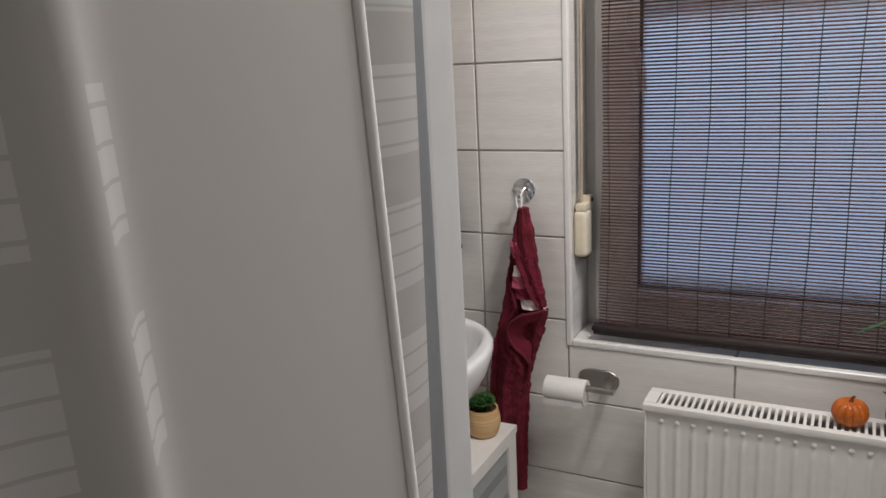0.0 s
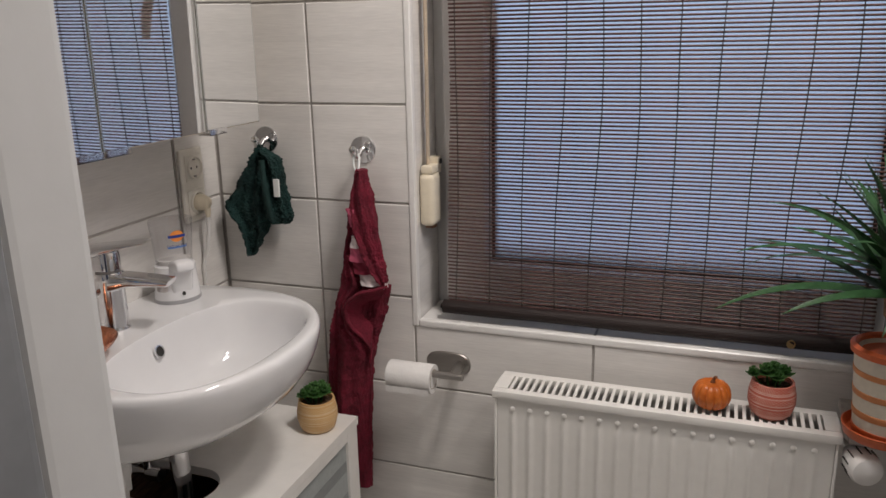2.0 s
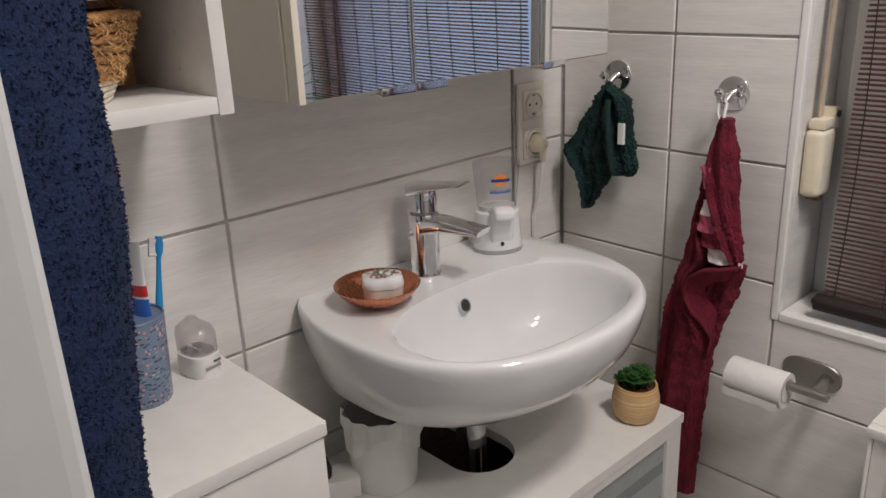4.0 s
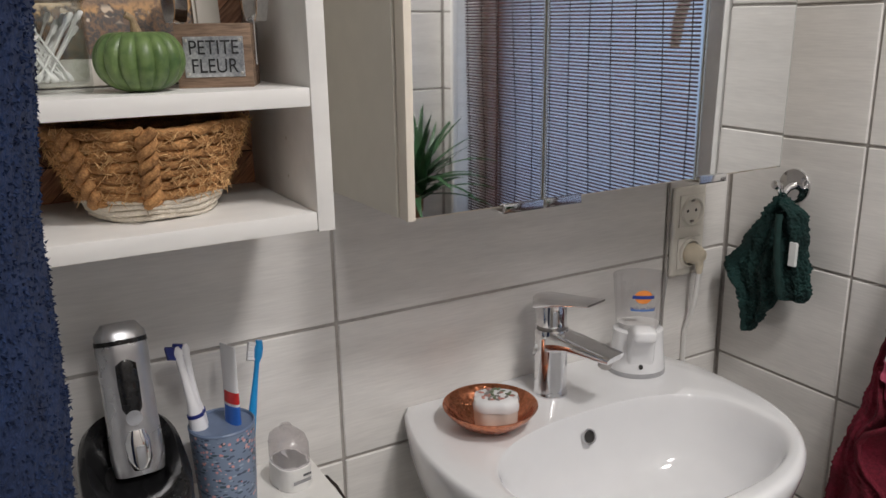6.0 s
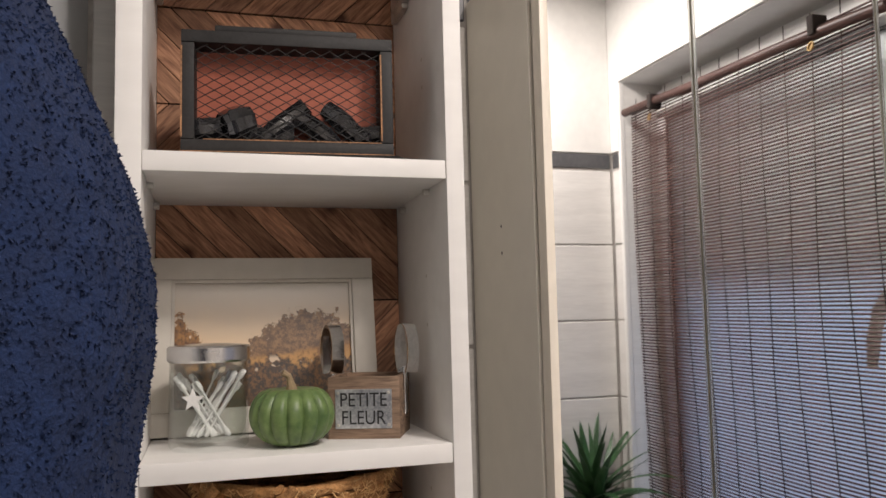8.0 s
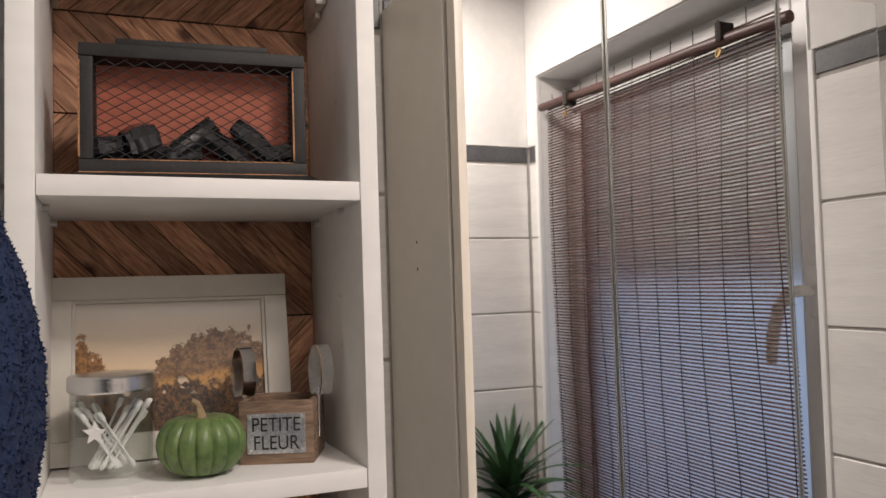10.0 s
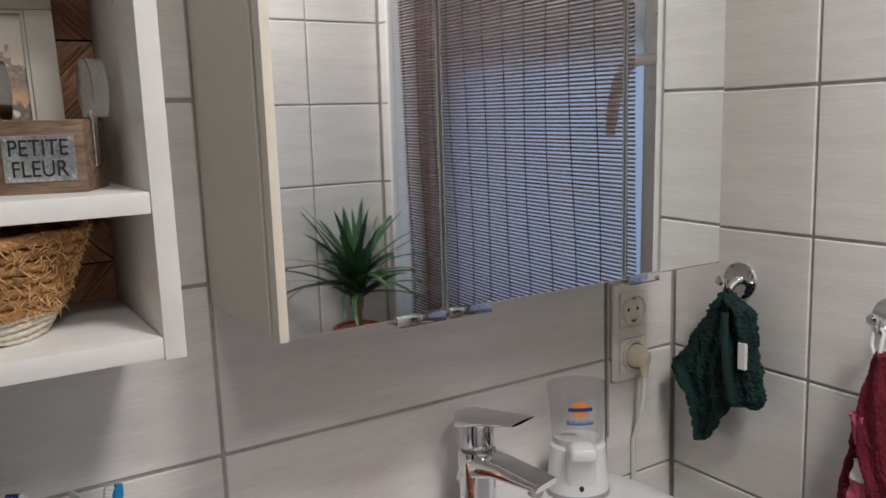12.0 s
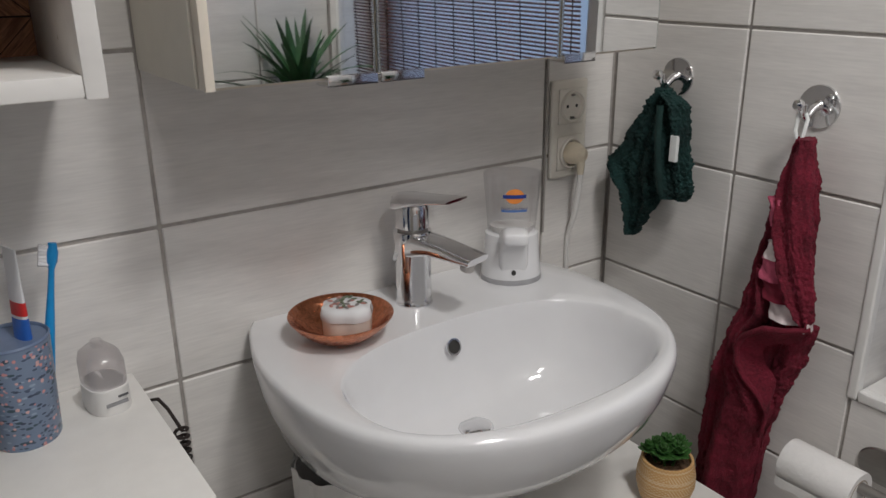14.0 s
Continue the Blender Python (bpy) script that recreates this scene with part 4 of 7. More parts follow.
def basket():
    b = thing("woven_basket", 0.107, -0.980, 1.2205, "round woven straw basket with a whitewashed foot", "basket", turn=-15)

    def rad(z):
        return 0.056 + 0.038 * min(1, z / 0.088) ** 0.85

    part("bottom", lathe([(0.0001, 0.0), (0.054, 0.0), (0.056, 0.004), (0.0001, 0.006)], 40), ROPE_WHITE, b)
    z, k = 0.004, 0
    while z < 0.088:
        white = z < 0.022
        r = rad(z)
        th = 0.0034 if white else 0.0056
        pts, rr = [], []
        n = 96
        for i in range(n + 1):
            a = 2 * math.pi * i / n
            w = 1 + 0.010 * math.sin(a * (40 if white else 23) + k * 1.3)
            pts.append((r * w * math.cos(a), r * w * math.sin(a), z + 0.0012 * math.sin(a * 5 + k)))
            rr.append(th * (1 + 0.09 * math.sin(a * (40 if white else 31) + k * 2.2)))
        part("white_coil" if white else "straw_coil", tube(pts, rr, 7), ROPE_WHITE if white else STRAW, b, "", 70)
        z, k = z + (0.0058 if white else 0.0098), k + 1
    for a0 in (5, -36, 148, 185):
        a = math.radians(a0)
        for s in (-1, 1):
            pts = []
            for i in range(26):
                zz = 0.018 + 0.072 * i / 25
                r = rad(zz) + 0.0075 + 0.0035 * math.cos(i * 0.75 + s * 1.57)
                da = 0.062 * math.sin(i * 0.75 + s * 1.57)
                pts.append((r * math.cos(a + da), r * math.sin(a + da), zz))
            part("plait", tube(pts, [0.0049 + 0.0004 * math.sin(i * 1.8) for i in range(26)], 7), STRAW, b, "", 70)
    fib = bmesh.new()
    rnd = random.Random(8)
    for i in range(1700):
        a, zz = rnd.uniform(0, 6.283), rnd.uniform(0.02, 0.09)
        r = rad(zz) + 0.006
        da, dz = rnd.choice((-1, 1)) * rnd.uniform(0.03, 0.11), rnd.uniform(-0.009, 0.009)
        p0 = Vector((r * math.cos(a), r * math.sin(a), zz))
        p1 = Vector(((r + rnd.uniform(0.0, 0.006)) * math.cos(a + da), (r + rnd.uniform(0, 0.006)) * math.sin(a + da), zz + dz))
        put_fibre(fib, p0, p1, 0.00065)
    tagged(part("frayed_straw", fib, material("pale_straw", (0.62, 0.38, 0.17), 0.8, spread=0.2), b), kind="stuff")


def put_fibre(bm, p0, p1, r):
    d = (p1 - p0).normalized()
    s = d.orthogonal().normalized() * r
    u = d.cross(s)
    a = [bm.verts.new(p0 + v) for v in (s, u - s * 0.5, -u - s * 0.5)]
    t = bm.verts.new(p1)
    for i in range(3):
        bm.faces.new((a[i], a[(i + 1) % 3], t))


def wash_mitt():
    c = thing("wash_mitt", 0.25, -1.188, 1.10, "white terry wash mitt with a pink band, hanging by the partition", "wash mitt")
    off = pose(-0.25, 1.188, -1.10)
    terry = material("white_terry", (0.74, 0.71, 0.65), 0.95, spread=0.08, scale=40, bump=1.0, bump_scale=260)

    def ring(x, y, z, r, q, tilt, n=44):
        out = []
        for i in range(n):
            a = 2 * math.pi * i / n
            k = 1 + 0.10 * math.sin(3 * a + z * 60) + 0.05 * math.sin(7 * a)
            u, w = r * k * math.cos(a), q * k * math.sin(a)
            out.append((x + u, y + w * math.cos(tilt), z - w * math.sin(tilt)))
        return out
    part("bag", loft([ring(0.25, -1.166, 1.08, 0.010, 0.006, 0.2), ring(0.25, -1.165, 1.09, 0.028, 0.014, 0.2), ring(0.25, -1.163, 1.15, 0.032, 0.017, 0.3), ring(0.25, -1.152, 1.205, 0.030, 0.018, 0.5), ring(0.25, -1.138, 1.240, 0.028, 0.021, 0.8), ring(0.25, -1.118, 1.264, 0.027, 0.023, 0.95)]), terry, c, "", 70, off)
    part("pink_band", loft([ring(0.25, -1.1525, 1.200, 0.0315, 0.0195, 0.5), ring(0.25, -1.1480, 1.214, 0.0315, 0.0198, 0.55)]), material("rose_band", (0.62, 0.26, 0.30), 0.9, spread=0.08), c, "pink woven band", 70, off)
    for k in range(3):
        pts = ring(0.25, -1.116 + 0.004 * k, 1.266 + 0.004 * k, 0.0265 - 0.001 * k, 0.023 - 0.0008 * k, 0.95)
        part("cuff", tube(pts + pts[:1], [0.0048 + 0.0008 * math.sin(i * 1.7 + k) for i in range(len(pts) + 1)], 7), terry, c, "rolled cuff", 70, off)


picture()
swab_jar()
pumpkin("green_pumpkin", 0.160, -0.987, 1.341, 0.040, ((0.052, 0.118, 0.036), (0.19, 0.27, 0.095)), (0.30, 0.22, 0.13), "decorative green ribbed pumpkin with a dry stem", 15, 10, 0.72)
flower_box()
fireplace_lantern()
basket()

# ---- wash place ----
SY = -0.434      # middle of the basin


def rim_half(x):
    """Half-width of the basin's outline at a distance x from the wall."""
    if x < 0.15:
        return 0.220 + 0.037 * math.sin(math.pi / 2 * x / 0.15)
    k = min(1.0, (x - 0.15) / 0.275)
    return 0.257 * (1 - k ** 2.7) ** (1 / 2.15)


def outline(n, inner=False):
    """Points round the basin's rim or round its bowl, by equal angles about one middle."""
    cx, pts = 0.24, []
    for i in range(n):
        a = 2 * math.pi * i / n
        c, s = math.cos(a), math.sin(a)
        lo, hi = 0.0, 0.6
        for _ in range(30):
            r = (lo + hi) / 2
            x, y = cx + r * c, r * s
            if inner:
                ok = abs((x - 0.262) / (0.131 if x > 0.262 else 0.122)) ** 2.5 + abs(y / 0.208) ** 2.4 < 1
            else:
                ok = 0 <= x < 0.425 and abs(y) < rim_half(x)
            lo, hi = (r, hi) if ok else (lo, r)
        pts.append((cx + lo * c, lo * s))
    return pts


def washbasin():
    w = thing("washbasin", 0.001, SY, 0.70, "white glazed ceramic wall-hung washbasin", "washbasin")
    n = 120
    out, inn = outline(n), outline(n, True)
    rings = []
    for s, z in ((0.30, 0.0), (0.46, 0.002), (0.61, 0.010), (0.74, 0.024), (0.84, 0.044), (0.912, 0.068), (0.958, 0.094), (0.983, 0.120), (0.996, 0.142), (1.0, 0.153), (0.998, 0.160), (0.990, 0.1645), (0.978, 0.166)):
        rings.append([(x * s, y * (0.25 + 0.75 * s if s < 0.9 else s), z) for x, y in out])
    for f in (0.25, 0.5, 0.75):
        rings.append([((1 - f) * a[0] * 0.978 + f * b[0], (1 - f) * a[1] * 0.978 + f * b[1], 0.166 - 0.0025 * f * f) for a, b in zip(out, inn)])
    for s, z in ((1.0, 0.1625), (0.990, 0.1600), (0.977, 0.154), (0.962, 0.144), (0.945, 0.129), (0.918, 0.108), (0.86, 0.082), (0.75, 0.060), (0.58, 0.046), (0.38, 0.039), (0.20, 0.035), (0.10, 0.033)):
        rings.append([(0.235 + (x - 0.235) * s - 0.02 * (1 - s), y * s, z) for x, y in inn])
    bm = bmesh.new()
    vr = [[bm.verts.new(p) for p in r] for r in rings]
    for a, b in zip(vr, vr[1:]):
        for i in range(n):
            j = (i + 1) % n
            bm.faces.new((a[i], a[j], b[j], b[i]))
    bm.faces.new(vr[0][::-1])
    bm.faces.new(vr[-1])
    part("basin", bm, CERAMIC, w, "", 60)
    part("drain", lathe([(0.0001, 0.003), (0.020, 0.0028), (0.0235, 0.001), (0.024, -0.002)], 28), CHROME, w, "chrome plug", 60, pose(0.205, -0.004, 0.0355))
    ring = lathe([(0.0092, 0.0), (0.0118, 0.0), (0.0115, 0.0028), (0.0092, 0.0028), (0.0092, 0.0)], 24)
    part("overflow_ring", ring, CHROME, w, "", 60, pose(0.1475, 0.002, 0.126, 0, 70, 0))
    part("overflow_hole", lathe([(0.0093, 0.0012), (0.0001, 0.0014)], 20), DARK, w, "", 60, pose(0.1473, 0.002, 0.126, 0, 70, 0))
    part("trap_collar", lathe([(0.024, -0.05), (0.026, -0.045), (0.026, -0.008), (0.022, 0.0)], 24), PVC, w, "white plastic trap collar", 50, pose(0.165, 0.0, 0.0))
    part("trap_pipe", lathe([(0.0001, -0.30), (0.018, -0.30), (0.018, -0.06), (0.0205, -0.058), (0.0205, -0.05), (0.0001, -0.05)], 24), CHROME, w, "chrome trap", 50, pose(0.165, 0.0, 0.0))
    for y in (-0.07, 0.05):
        v = tube([(-0.0005, y, -0.16), (0.045, y, -0.16), (0.045, y, -0.10)], 0.009, 10)
        put(v, tube([(0.045, y, -0.16), (0.075, y, -0.16)], 0.014, 10))
        part("angle_valve", v, CHROME, w)
    part("bracket", bx(-0.0005, -0.06, 0.02, 0.02, 0.06, 0.08), CERAMIC, w)


def oval(cx, cz, hy, hz, power=3.0, n=24, tilt=0.0):
    """A rounded section across x at cx."""
    pts = []
    for i in range(n):
        a = 2 * math.pi * i / n
        c, s = math.cos(a), math.sin(a)
        y = hy * math.copysign(abs(c) ** (2 / power), c)
        z = hz * math.copysign(abs(s) ** (2 / power), s)
        pts.append((cx + tilt * z, y, cz + z))
    return pts


def faucet():
    f = thing("basin_mixer_tap", 0.068, -0.440, 0.8635, "chrome single-lever basin mixer tap", "tap", turn=14)
    body = lathe([(0.0001, 0.0), (0.0255, 0.0), (0.0262, 0.002), (0.0255, 0.005), (0.0242, 0.010), (0.0242, 0.070), (0.0252, 0.092), (0.0256, 0.104), (0.0245, 0.1065), (0.0001, 0.107)], 48)
    part("body", body, CHROME, f, "", 40)
    secs = []
    for t in range(15):
        u = t / 14
        x = -0.010 + 0.122 * u
        zt = 0.1065 - 0.010 * u - 0.003 * u * u
        zb = 0.060 + 0.022 * min(1.0, u * 2.2) ** 0.8 + 0.001 * u
        zb = min(zb, zt - 0.0085)
        secs.append(oval(x, (zt + zb) / 2, 0.0245 - 0.0045 * u, (zt - zb) / 2, 4.5, 36, 0.35))
    part("spout", loft(secs), CHROME, f, "", 40)
    part("aerator", lathe([(0.0001, -0.009), (0.0085, -0.009), (0.0095, -0.008), (0.0098, 0.004)], 20), STEEL, f, "ribbed aerator", 50, pose(0.096, 0, 0.080, 0, 12, 0))
    part("seam", lathe([(0.0205, 0.1068), (0.0205, 0.1098)], 32), STEEL, f)
    head = lathe([(0.0001, 0.1095), (0.0205, 0.1095), (0.0226, 0.1115), (0.0226, 0.138), (0.0205, 0.143), (0.0001, 0.144)], 48)
    part("cartridge_head", head, CHROME, f, "", 40)
    secs = []
    for t in range(11):
        u = t / 10
        x = -0.0245 + 0.102 * u
        h = 0.0100 * (1 - u) ** 1.6 + 0.0018
        z = 0.1535 + 0.0050 * u + 0.004 * u * u - h
        hy = 0.0262 * min(1.0, (u * 7 + 0.55)) - 0.0075 * max(0, u - 0.35)
        secs.append(oval(x, z, hy, h, 3.2, 28))
    part("lever", loft(secs), CHROME, f, "flat lever plate", 40)


def soap_dish():
    cu = material("hammered_copper", (0.52, 0.20, 0.105), 0.26, metal=1.0, spread=0.2, scale=24, bump=1.0, bump_scale=95)
    d = thing("copper_dish", 0.107, -0.573, 0.8655, "shallow hammered copper dish", "dish")
    part("bowl", lathe([(0.0001, 0.0), (0.026, 0.0005), (0.043, 0.008), (0.058, 0.021), (0.065, 0.030), (0.0655, 0.032), (0.0638, 0.0318), (0.0565, 0.0235), (0.0425, 0.0115), (0.026, 0.0035), (0.0001, 0.003)], 56), cu, d, "", 60)
    b = thing("porcelain_box", 0.114, -0.568, 0.8690, "small lidded white porcelain box painted with flowers, in the dish", "box", turn=-35)
    b.scale = (1.22, 1.04, 1.6)
    por = material("porcelain_bisque", (0.74, 0.68, 0.62), 0.25, spread=0.04)

    def cushion(hx, hy, z, n=40):
        pts = []
        for i in range(n):
            a = 2 * math.pi * i / n
            c, s = math.cos(a), math.sin(a)
            k = 1 / (abs(c) ** 3.2 + abs(s) ** 3.2) ** (1 / 3.2) * (1 - 0.045 * math.cos(4 * a) ** 2)
            pts.append((hx * k * c, hy * k * s, z))
        return pts
    part("base", loft([cushion(0.018, 0.026, 0.0), cushion(0.0205, 0.0285, 0.003), cushion(0.0215, 0.0295, 0.0165)]), por, b, "", 50)
    lid = part("lid", loft([cushion(0.0225, 0.0305, 0.017), cushion(0.023, 0.031, 0.021), cushion(0.021, 0.029, 0.0255), cushion(0.015, 0.021, 0.0275), cushion(0.004, 0.006, 0.0283)]), CERAMIC, b, "domed lid with painted sprigs", 50)
    rnd = random.Random(3)
    tones = [material("sprig_" + nm, c, 0.5, spread=0.2) for nm, c in (("green", (0.13, 0.16, 0.10)), ("rose", (0.42, 0.20, 0.17)), ("grey", (0.24, 0.22, 0.21)))]
    for i in range(34):
        a, r = rnd.uniform(0, 6.2832), 0.021 * math.sqrt(rnd.random())
        x, y = r * math.cos(a) * 0.72, r * math.sin(a)
        z = 0.0286 - (x / 0.023) ** 2 * 0.0018 - (y / 0.031) ** 2 * 0.0018
        part("sprig", lathe([(0.0046, 0), (0.0032, 0.0005), (0.0001, 0.0006)], 7, (1, 0.5)), tones[i % 3], lid, "", 60, pose(x, y, z - 0.0001, 0, 0, rnd.uniform(0, 180)))


def dispenser():
    d = thing("soap_dispenser", 0.075, -0.274, 0.8635, "white automatic soap dispenser with clear refill bottle", "soap dispenser", turn=-33)
    d.scale = (1.06, 1.06, 0.89)
    white = material("glossy_white_plastic", (0.80, 0.80, 0.81), 0.2, spread=0.012)
    part("foot", lathe([(0.0001, 0), (0.042, 0), (0.0425, 0.006), (0.041, 0.009)], 40, (0.82, 1)), material("grey_plastic", (0.36, 0.36, 0.37), 0.4), d, "grey foot ring", 50, pose(0, 0, 0.0015))
    part("housing", lathe([(0.041, 0.008), (0.0415, 0.014), (0.0395, 0.036), (0.0375, 0.060), (0.0365, 0.082), (0.034, 0.0835), (0.0001, 0.084)], 40, (0.82, 1)), white, d, "", 50)
    secs = [oval(0.010, 0.050, 0.021, 0.042, 4), oval(0.027, 0.055, 0.020, 0.045, 4), oval(0.036, 0.072, 0.0185, 0.030, 4), oval(0.044, 0.090, 0.0175, 0.012, 4), oval(0.056, 0.089, 0.0165, 0.010, 4), oval(0.058, 0.089, 0.015, 0.008, 4)]
    part("spout_head", loft(secs), white, d, "", 50)
    drop = lathe([(0.0001, 0), (0.0032, 0.0002), (0.0032, 0.0008), (0.0001, 0.001)], 14, (1.4, 1))
    part("sensor_window", drop, DARK, d, "dark drop-shaped sensor window", 50, pose(0.0335, 0.0, 0.024, 0, 82, 0))
    bottle = lathe([(0.0001, 0.0765), (0.031, 0.0765), (0.0325, 0.085), (0.036, 0.135), (0.0395, 0.178), (0.0385, 0.182), (0.0001, 0.184)], 40, (0.72, 1))
    refill = part("refill_bottle", bottle, thin_clear("clear_plastic", (0.94, 0.94, 0.95), 0.12, 0.45), d, "clear refill bottle, nearly empty", 50)
    refill.visible_shadow = False
    part("liquid", lathe([(0.0001, 0.0845), (0.0285, 0.0845), (0.0300, 0.094), (0.0001, 0.094)], 32, (0.70, 1)), material("pale_soap", (0.72, 0.70, 0.68), 0.2, spread=0.02), d)

    def on_front(y, z, r):
        k = 0.0325 + (z - 0.085) * 0.075
        return (0.72 * math.sqrt(max(0.0, k * k - y * y)) + r, y, z)
    dots = material("orange_roundel", (0.85, 0.29, 0.06), 0.5, spread=0.06)
    blue = material("label_blue", (0.02, 0.05, 0.27), 0.5, spread=0.06)
    part("roundel", sheet(16, 6, lambda u, v: on_front(0.0125 * v * math.cos(6.2832 * u), 0.150 + 0.0125 * v * math.sin(6.2832 * u), 0.0018)), dots, d, "", 60)
    part("word_bar", sheet(8, 1, lambda u, v: on_front(-0.0155 + 0.031 * u, 0.1465 + 0.006 * v, 0.0024)), blue, d, "", 60)
    words = text_mesh("Sanft zur Haut", 0.0062)
    for v in words.verts:
        v.co = on_front(v.co.x, 0.1295 + v.co.y, 0.0022)
    part("lettering", words, blue, d, "blue lettering on the bottle", 0)
    for z, w in ((0.1235, 0.017),):
        part("text_bar", sheet(8, 1, lambda u, v, z=z, w=w: on_front(-w + 2 * w * u, z + 0.0038 * v, 0.0018)), material("label_pale_blue", (0.10, 0.20, 0.50), 0.5), d, "", 60)


def vanity():
    v = thing("vanity_cabinet", 0.001, SY, 0.0, "white under-basin cabinet with grey glass doors and a pipe cut-out", "cabinet")
    y0, y1, d, zt = -0.286, 0.340, 0.358, 0.565
    # top plate with a rounded cut-out that opens to the wall
    bm = bx(0.232, y0, zt - 0.018, d, y1, zt, 0.0)
    n = 16

    def edge(s):
        pts = [(0.0, s * 0.062)]
        for i in range(n + 1):
            a = math.pi / 2 * i / n
            pts.append((0.17 + 0.062 * math.sin(a), s * 0.062 * math.cos(a)))
        return pts
    for s, far in ((1, y1), (-1, y0)):
        pts = edge(s)
        for p, q in zip(pts, pts[1:]):
            if abs(p[0] - q[0]) < 1e-6:
                continue
            vs = [bm.verts.new(c) for c in ((p[0], p[1], zt), (q[0], q[1], zt), (q[0], far, zt), (p[0], far, zt), (p[0], p[1], zt - 0.018), (q[0], q[1], zt - 0.018), (q[0], far, zt - 0.018), (p[0], far, zt - 0.018))]
            for f in ((0, 1, 2, 3), (7, 6, 5, 4), (0, 4, 5, 1), (3, 2, 6, 7)):
                bm.faces.new([vs[k] for k in f])
    bmesh.ops.remove_doubles(bm, verts=bm.verts[:], dist=1e-5)
    part("top", bm, LACQUER, v, "white top with a rounded pipe cut-out", 30)
    part("side_panel", bx(0.0, y0 + 0.004, 0.06, d - 0.02, y0 + 0.020, zt - 0.018), LACQUER, v, "", 0)
    part("side_panel", bx(0.0, y1 - 0.020, 0.06, d - 0.02, y1 - 0.004, zt - 0.018), LACQUER, v, "", 0)
    part("bottom", bx(0.0, y0 + 0.020, 0.06, d - 0.02, y1 - 0.020, 0.076), LACQUER, v, "", 0)
    part("back_panel", bx(0.0, y0 + 0.020, 0.076, 0.004, y1 - 0.020, zt - 0.03), BOXWOOD, v, "", 0)
    glass = material("grey_frosted_panel", (0.36, 0.39, 0.39), 0.35, spread=0.06, scale=12)
    for a, b in ((y0 + 0.003, 0.024), (0.029, y1 - 0.003)):
        fr = bx(d - 0.0195, a, 0.064, d - 0.002, a + 0.045, zt - 0.020, 0.001)
        put(fr, bx(d - 0.0195, b - 0.045, 0.064, d - 0.002, b, zt - 0.020, 0.001))
        put(fr, bx(d - 0.0195, a + 0.045, 0.064, d - 0.002, b - 0.045, 0.11, 0.001))
        put(fr, bx(d - 0.0195, a + 0.045, zt - 0.036, d - 0.002, b - 0.045, zt - 0.020, 0.001))
        door = part("door", fr, LACQUER, v, "white framed door", 0)
        part("glass_panel", bx(d - 0.012, a + 0.045, 0.11, d - 0.008, b - 0.045, zt - 0.036), glass, door, "grey frosted glass panel", 0)
        for k in range(5):
            part("stripe", bx(d - 0.0078, a + 0.047, 0.16 + k * 0.075, d - 0.0072, b - 0.047, 0.185 + k * 0.075), material("etched_stripe", (0.24, 0.26, 0.26), 0.3), door, "", 0)
    for x in (0.03, d - 0.05):
        for y in (y0 + 0.03, y1 - 0.03):
            part("leg", lathe([(0.0001, 0), (0.018, 0), (0.018, 0.06), (0.0001, 0.06)], 16), STEEL, v, "", 40, pose(x, y, 0))


def side_cabinet():
    c = thing("side_cabinet", 0.001, -0.984, 0.0, "narrow white bathroom floor cabinet with a drawer", "cabinet")
    y0, y1, d, zt = -0.186, 0.180, 0.292, 0.842
    part("top", bx(0.0, y0, zt - 0.019, d, y1, zt, 0.0015), LACQUER, c)
    bm = bx(0.0, y0 + 0.004, 0.06, d - 0.022, y0 + 0.02, zt - 0.0192)
    put(bm, bx(0.0, y1 - 0.02, 0.06, d - 0.022, y1 - 0.004, zt - 0.0192))
    put(bm, bx(0.0, y0 + 0.02, 0.06, d - 0.022, y1 - 0.02, 0.076))
    put(bm, bx(0.0, y0 + 0.02, 0.076, 0.004, y1 - 0.02, zt - 0.02))
    part("body", bm, LACQUER, c, "", 0)
    for z0, z1 in ((0.645, zt - 0.022), (0.064, 0.640)):
        f = part("drawer_front" if z0 > 0.5 else "door", bx(d - 0.0215, y0 + 0.003, z0, d - 0.004, y1 - 0.003, z1, 0.0015), LACQUER, c)
        zk = (z0 + z1) / 2 if z0 > 0.5 else z1 - 0.08
        part("knob", lathe([(0.006, 0), (0.006, 0.012), (0.012, 0.018), (0.0115, 0.023), (0.0001, 0.025)], 20), CHROME, f, "chrome knob", 50, pose(d - 0.0042, 0.0 if z0 > 0.5 else y1 - 0.05, zk, 0, 90, 0))
    for x in (0.03, d - 0.05):
        for y in (y0 + 0.03, y1 - 0.03):
            part("leg", lathe([(0.0001, 0), (0.016, 0), (0.016, 0.06), (0.0001, 0.06)], 16), LACQUER, c, "", 40, pose(x, y, 0))


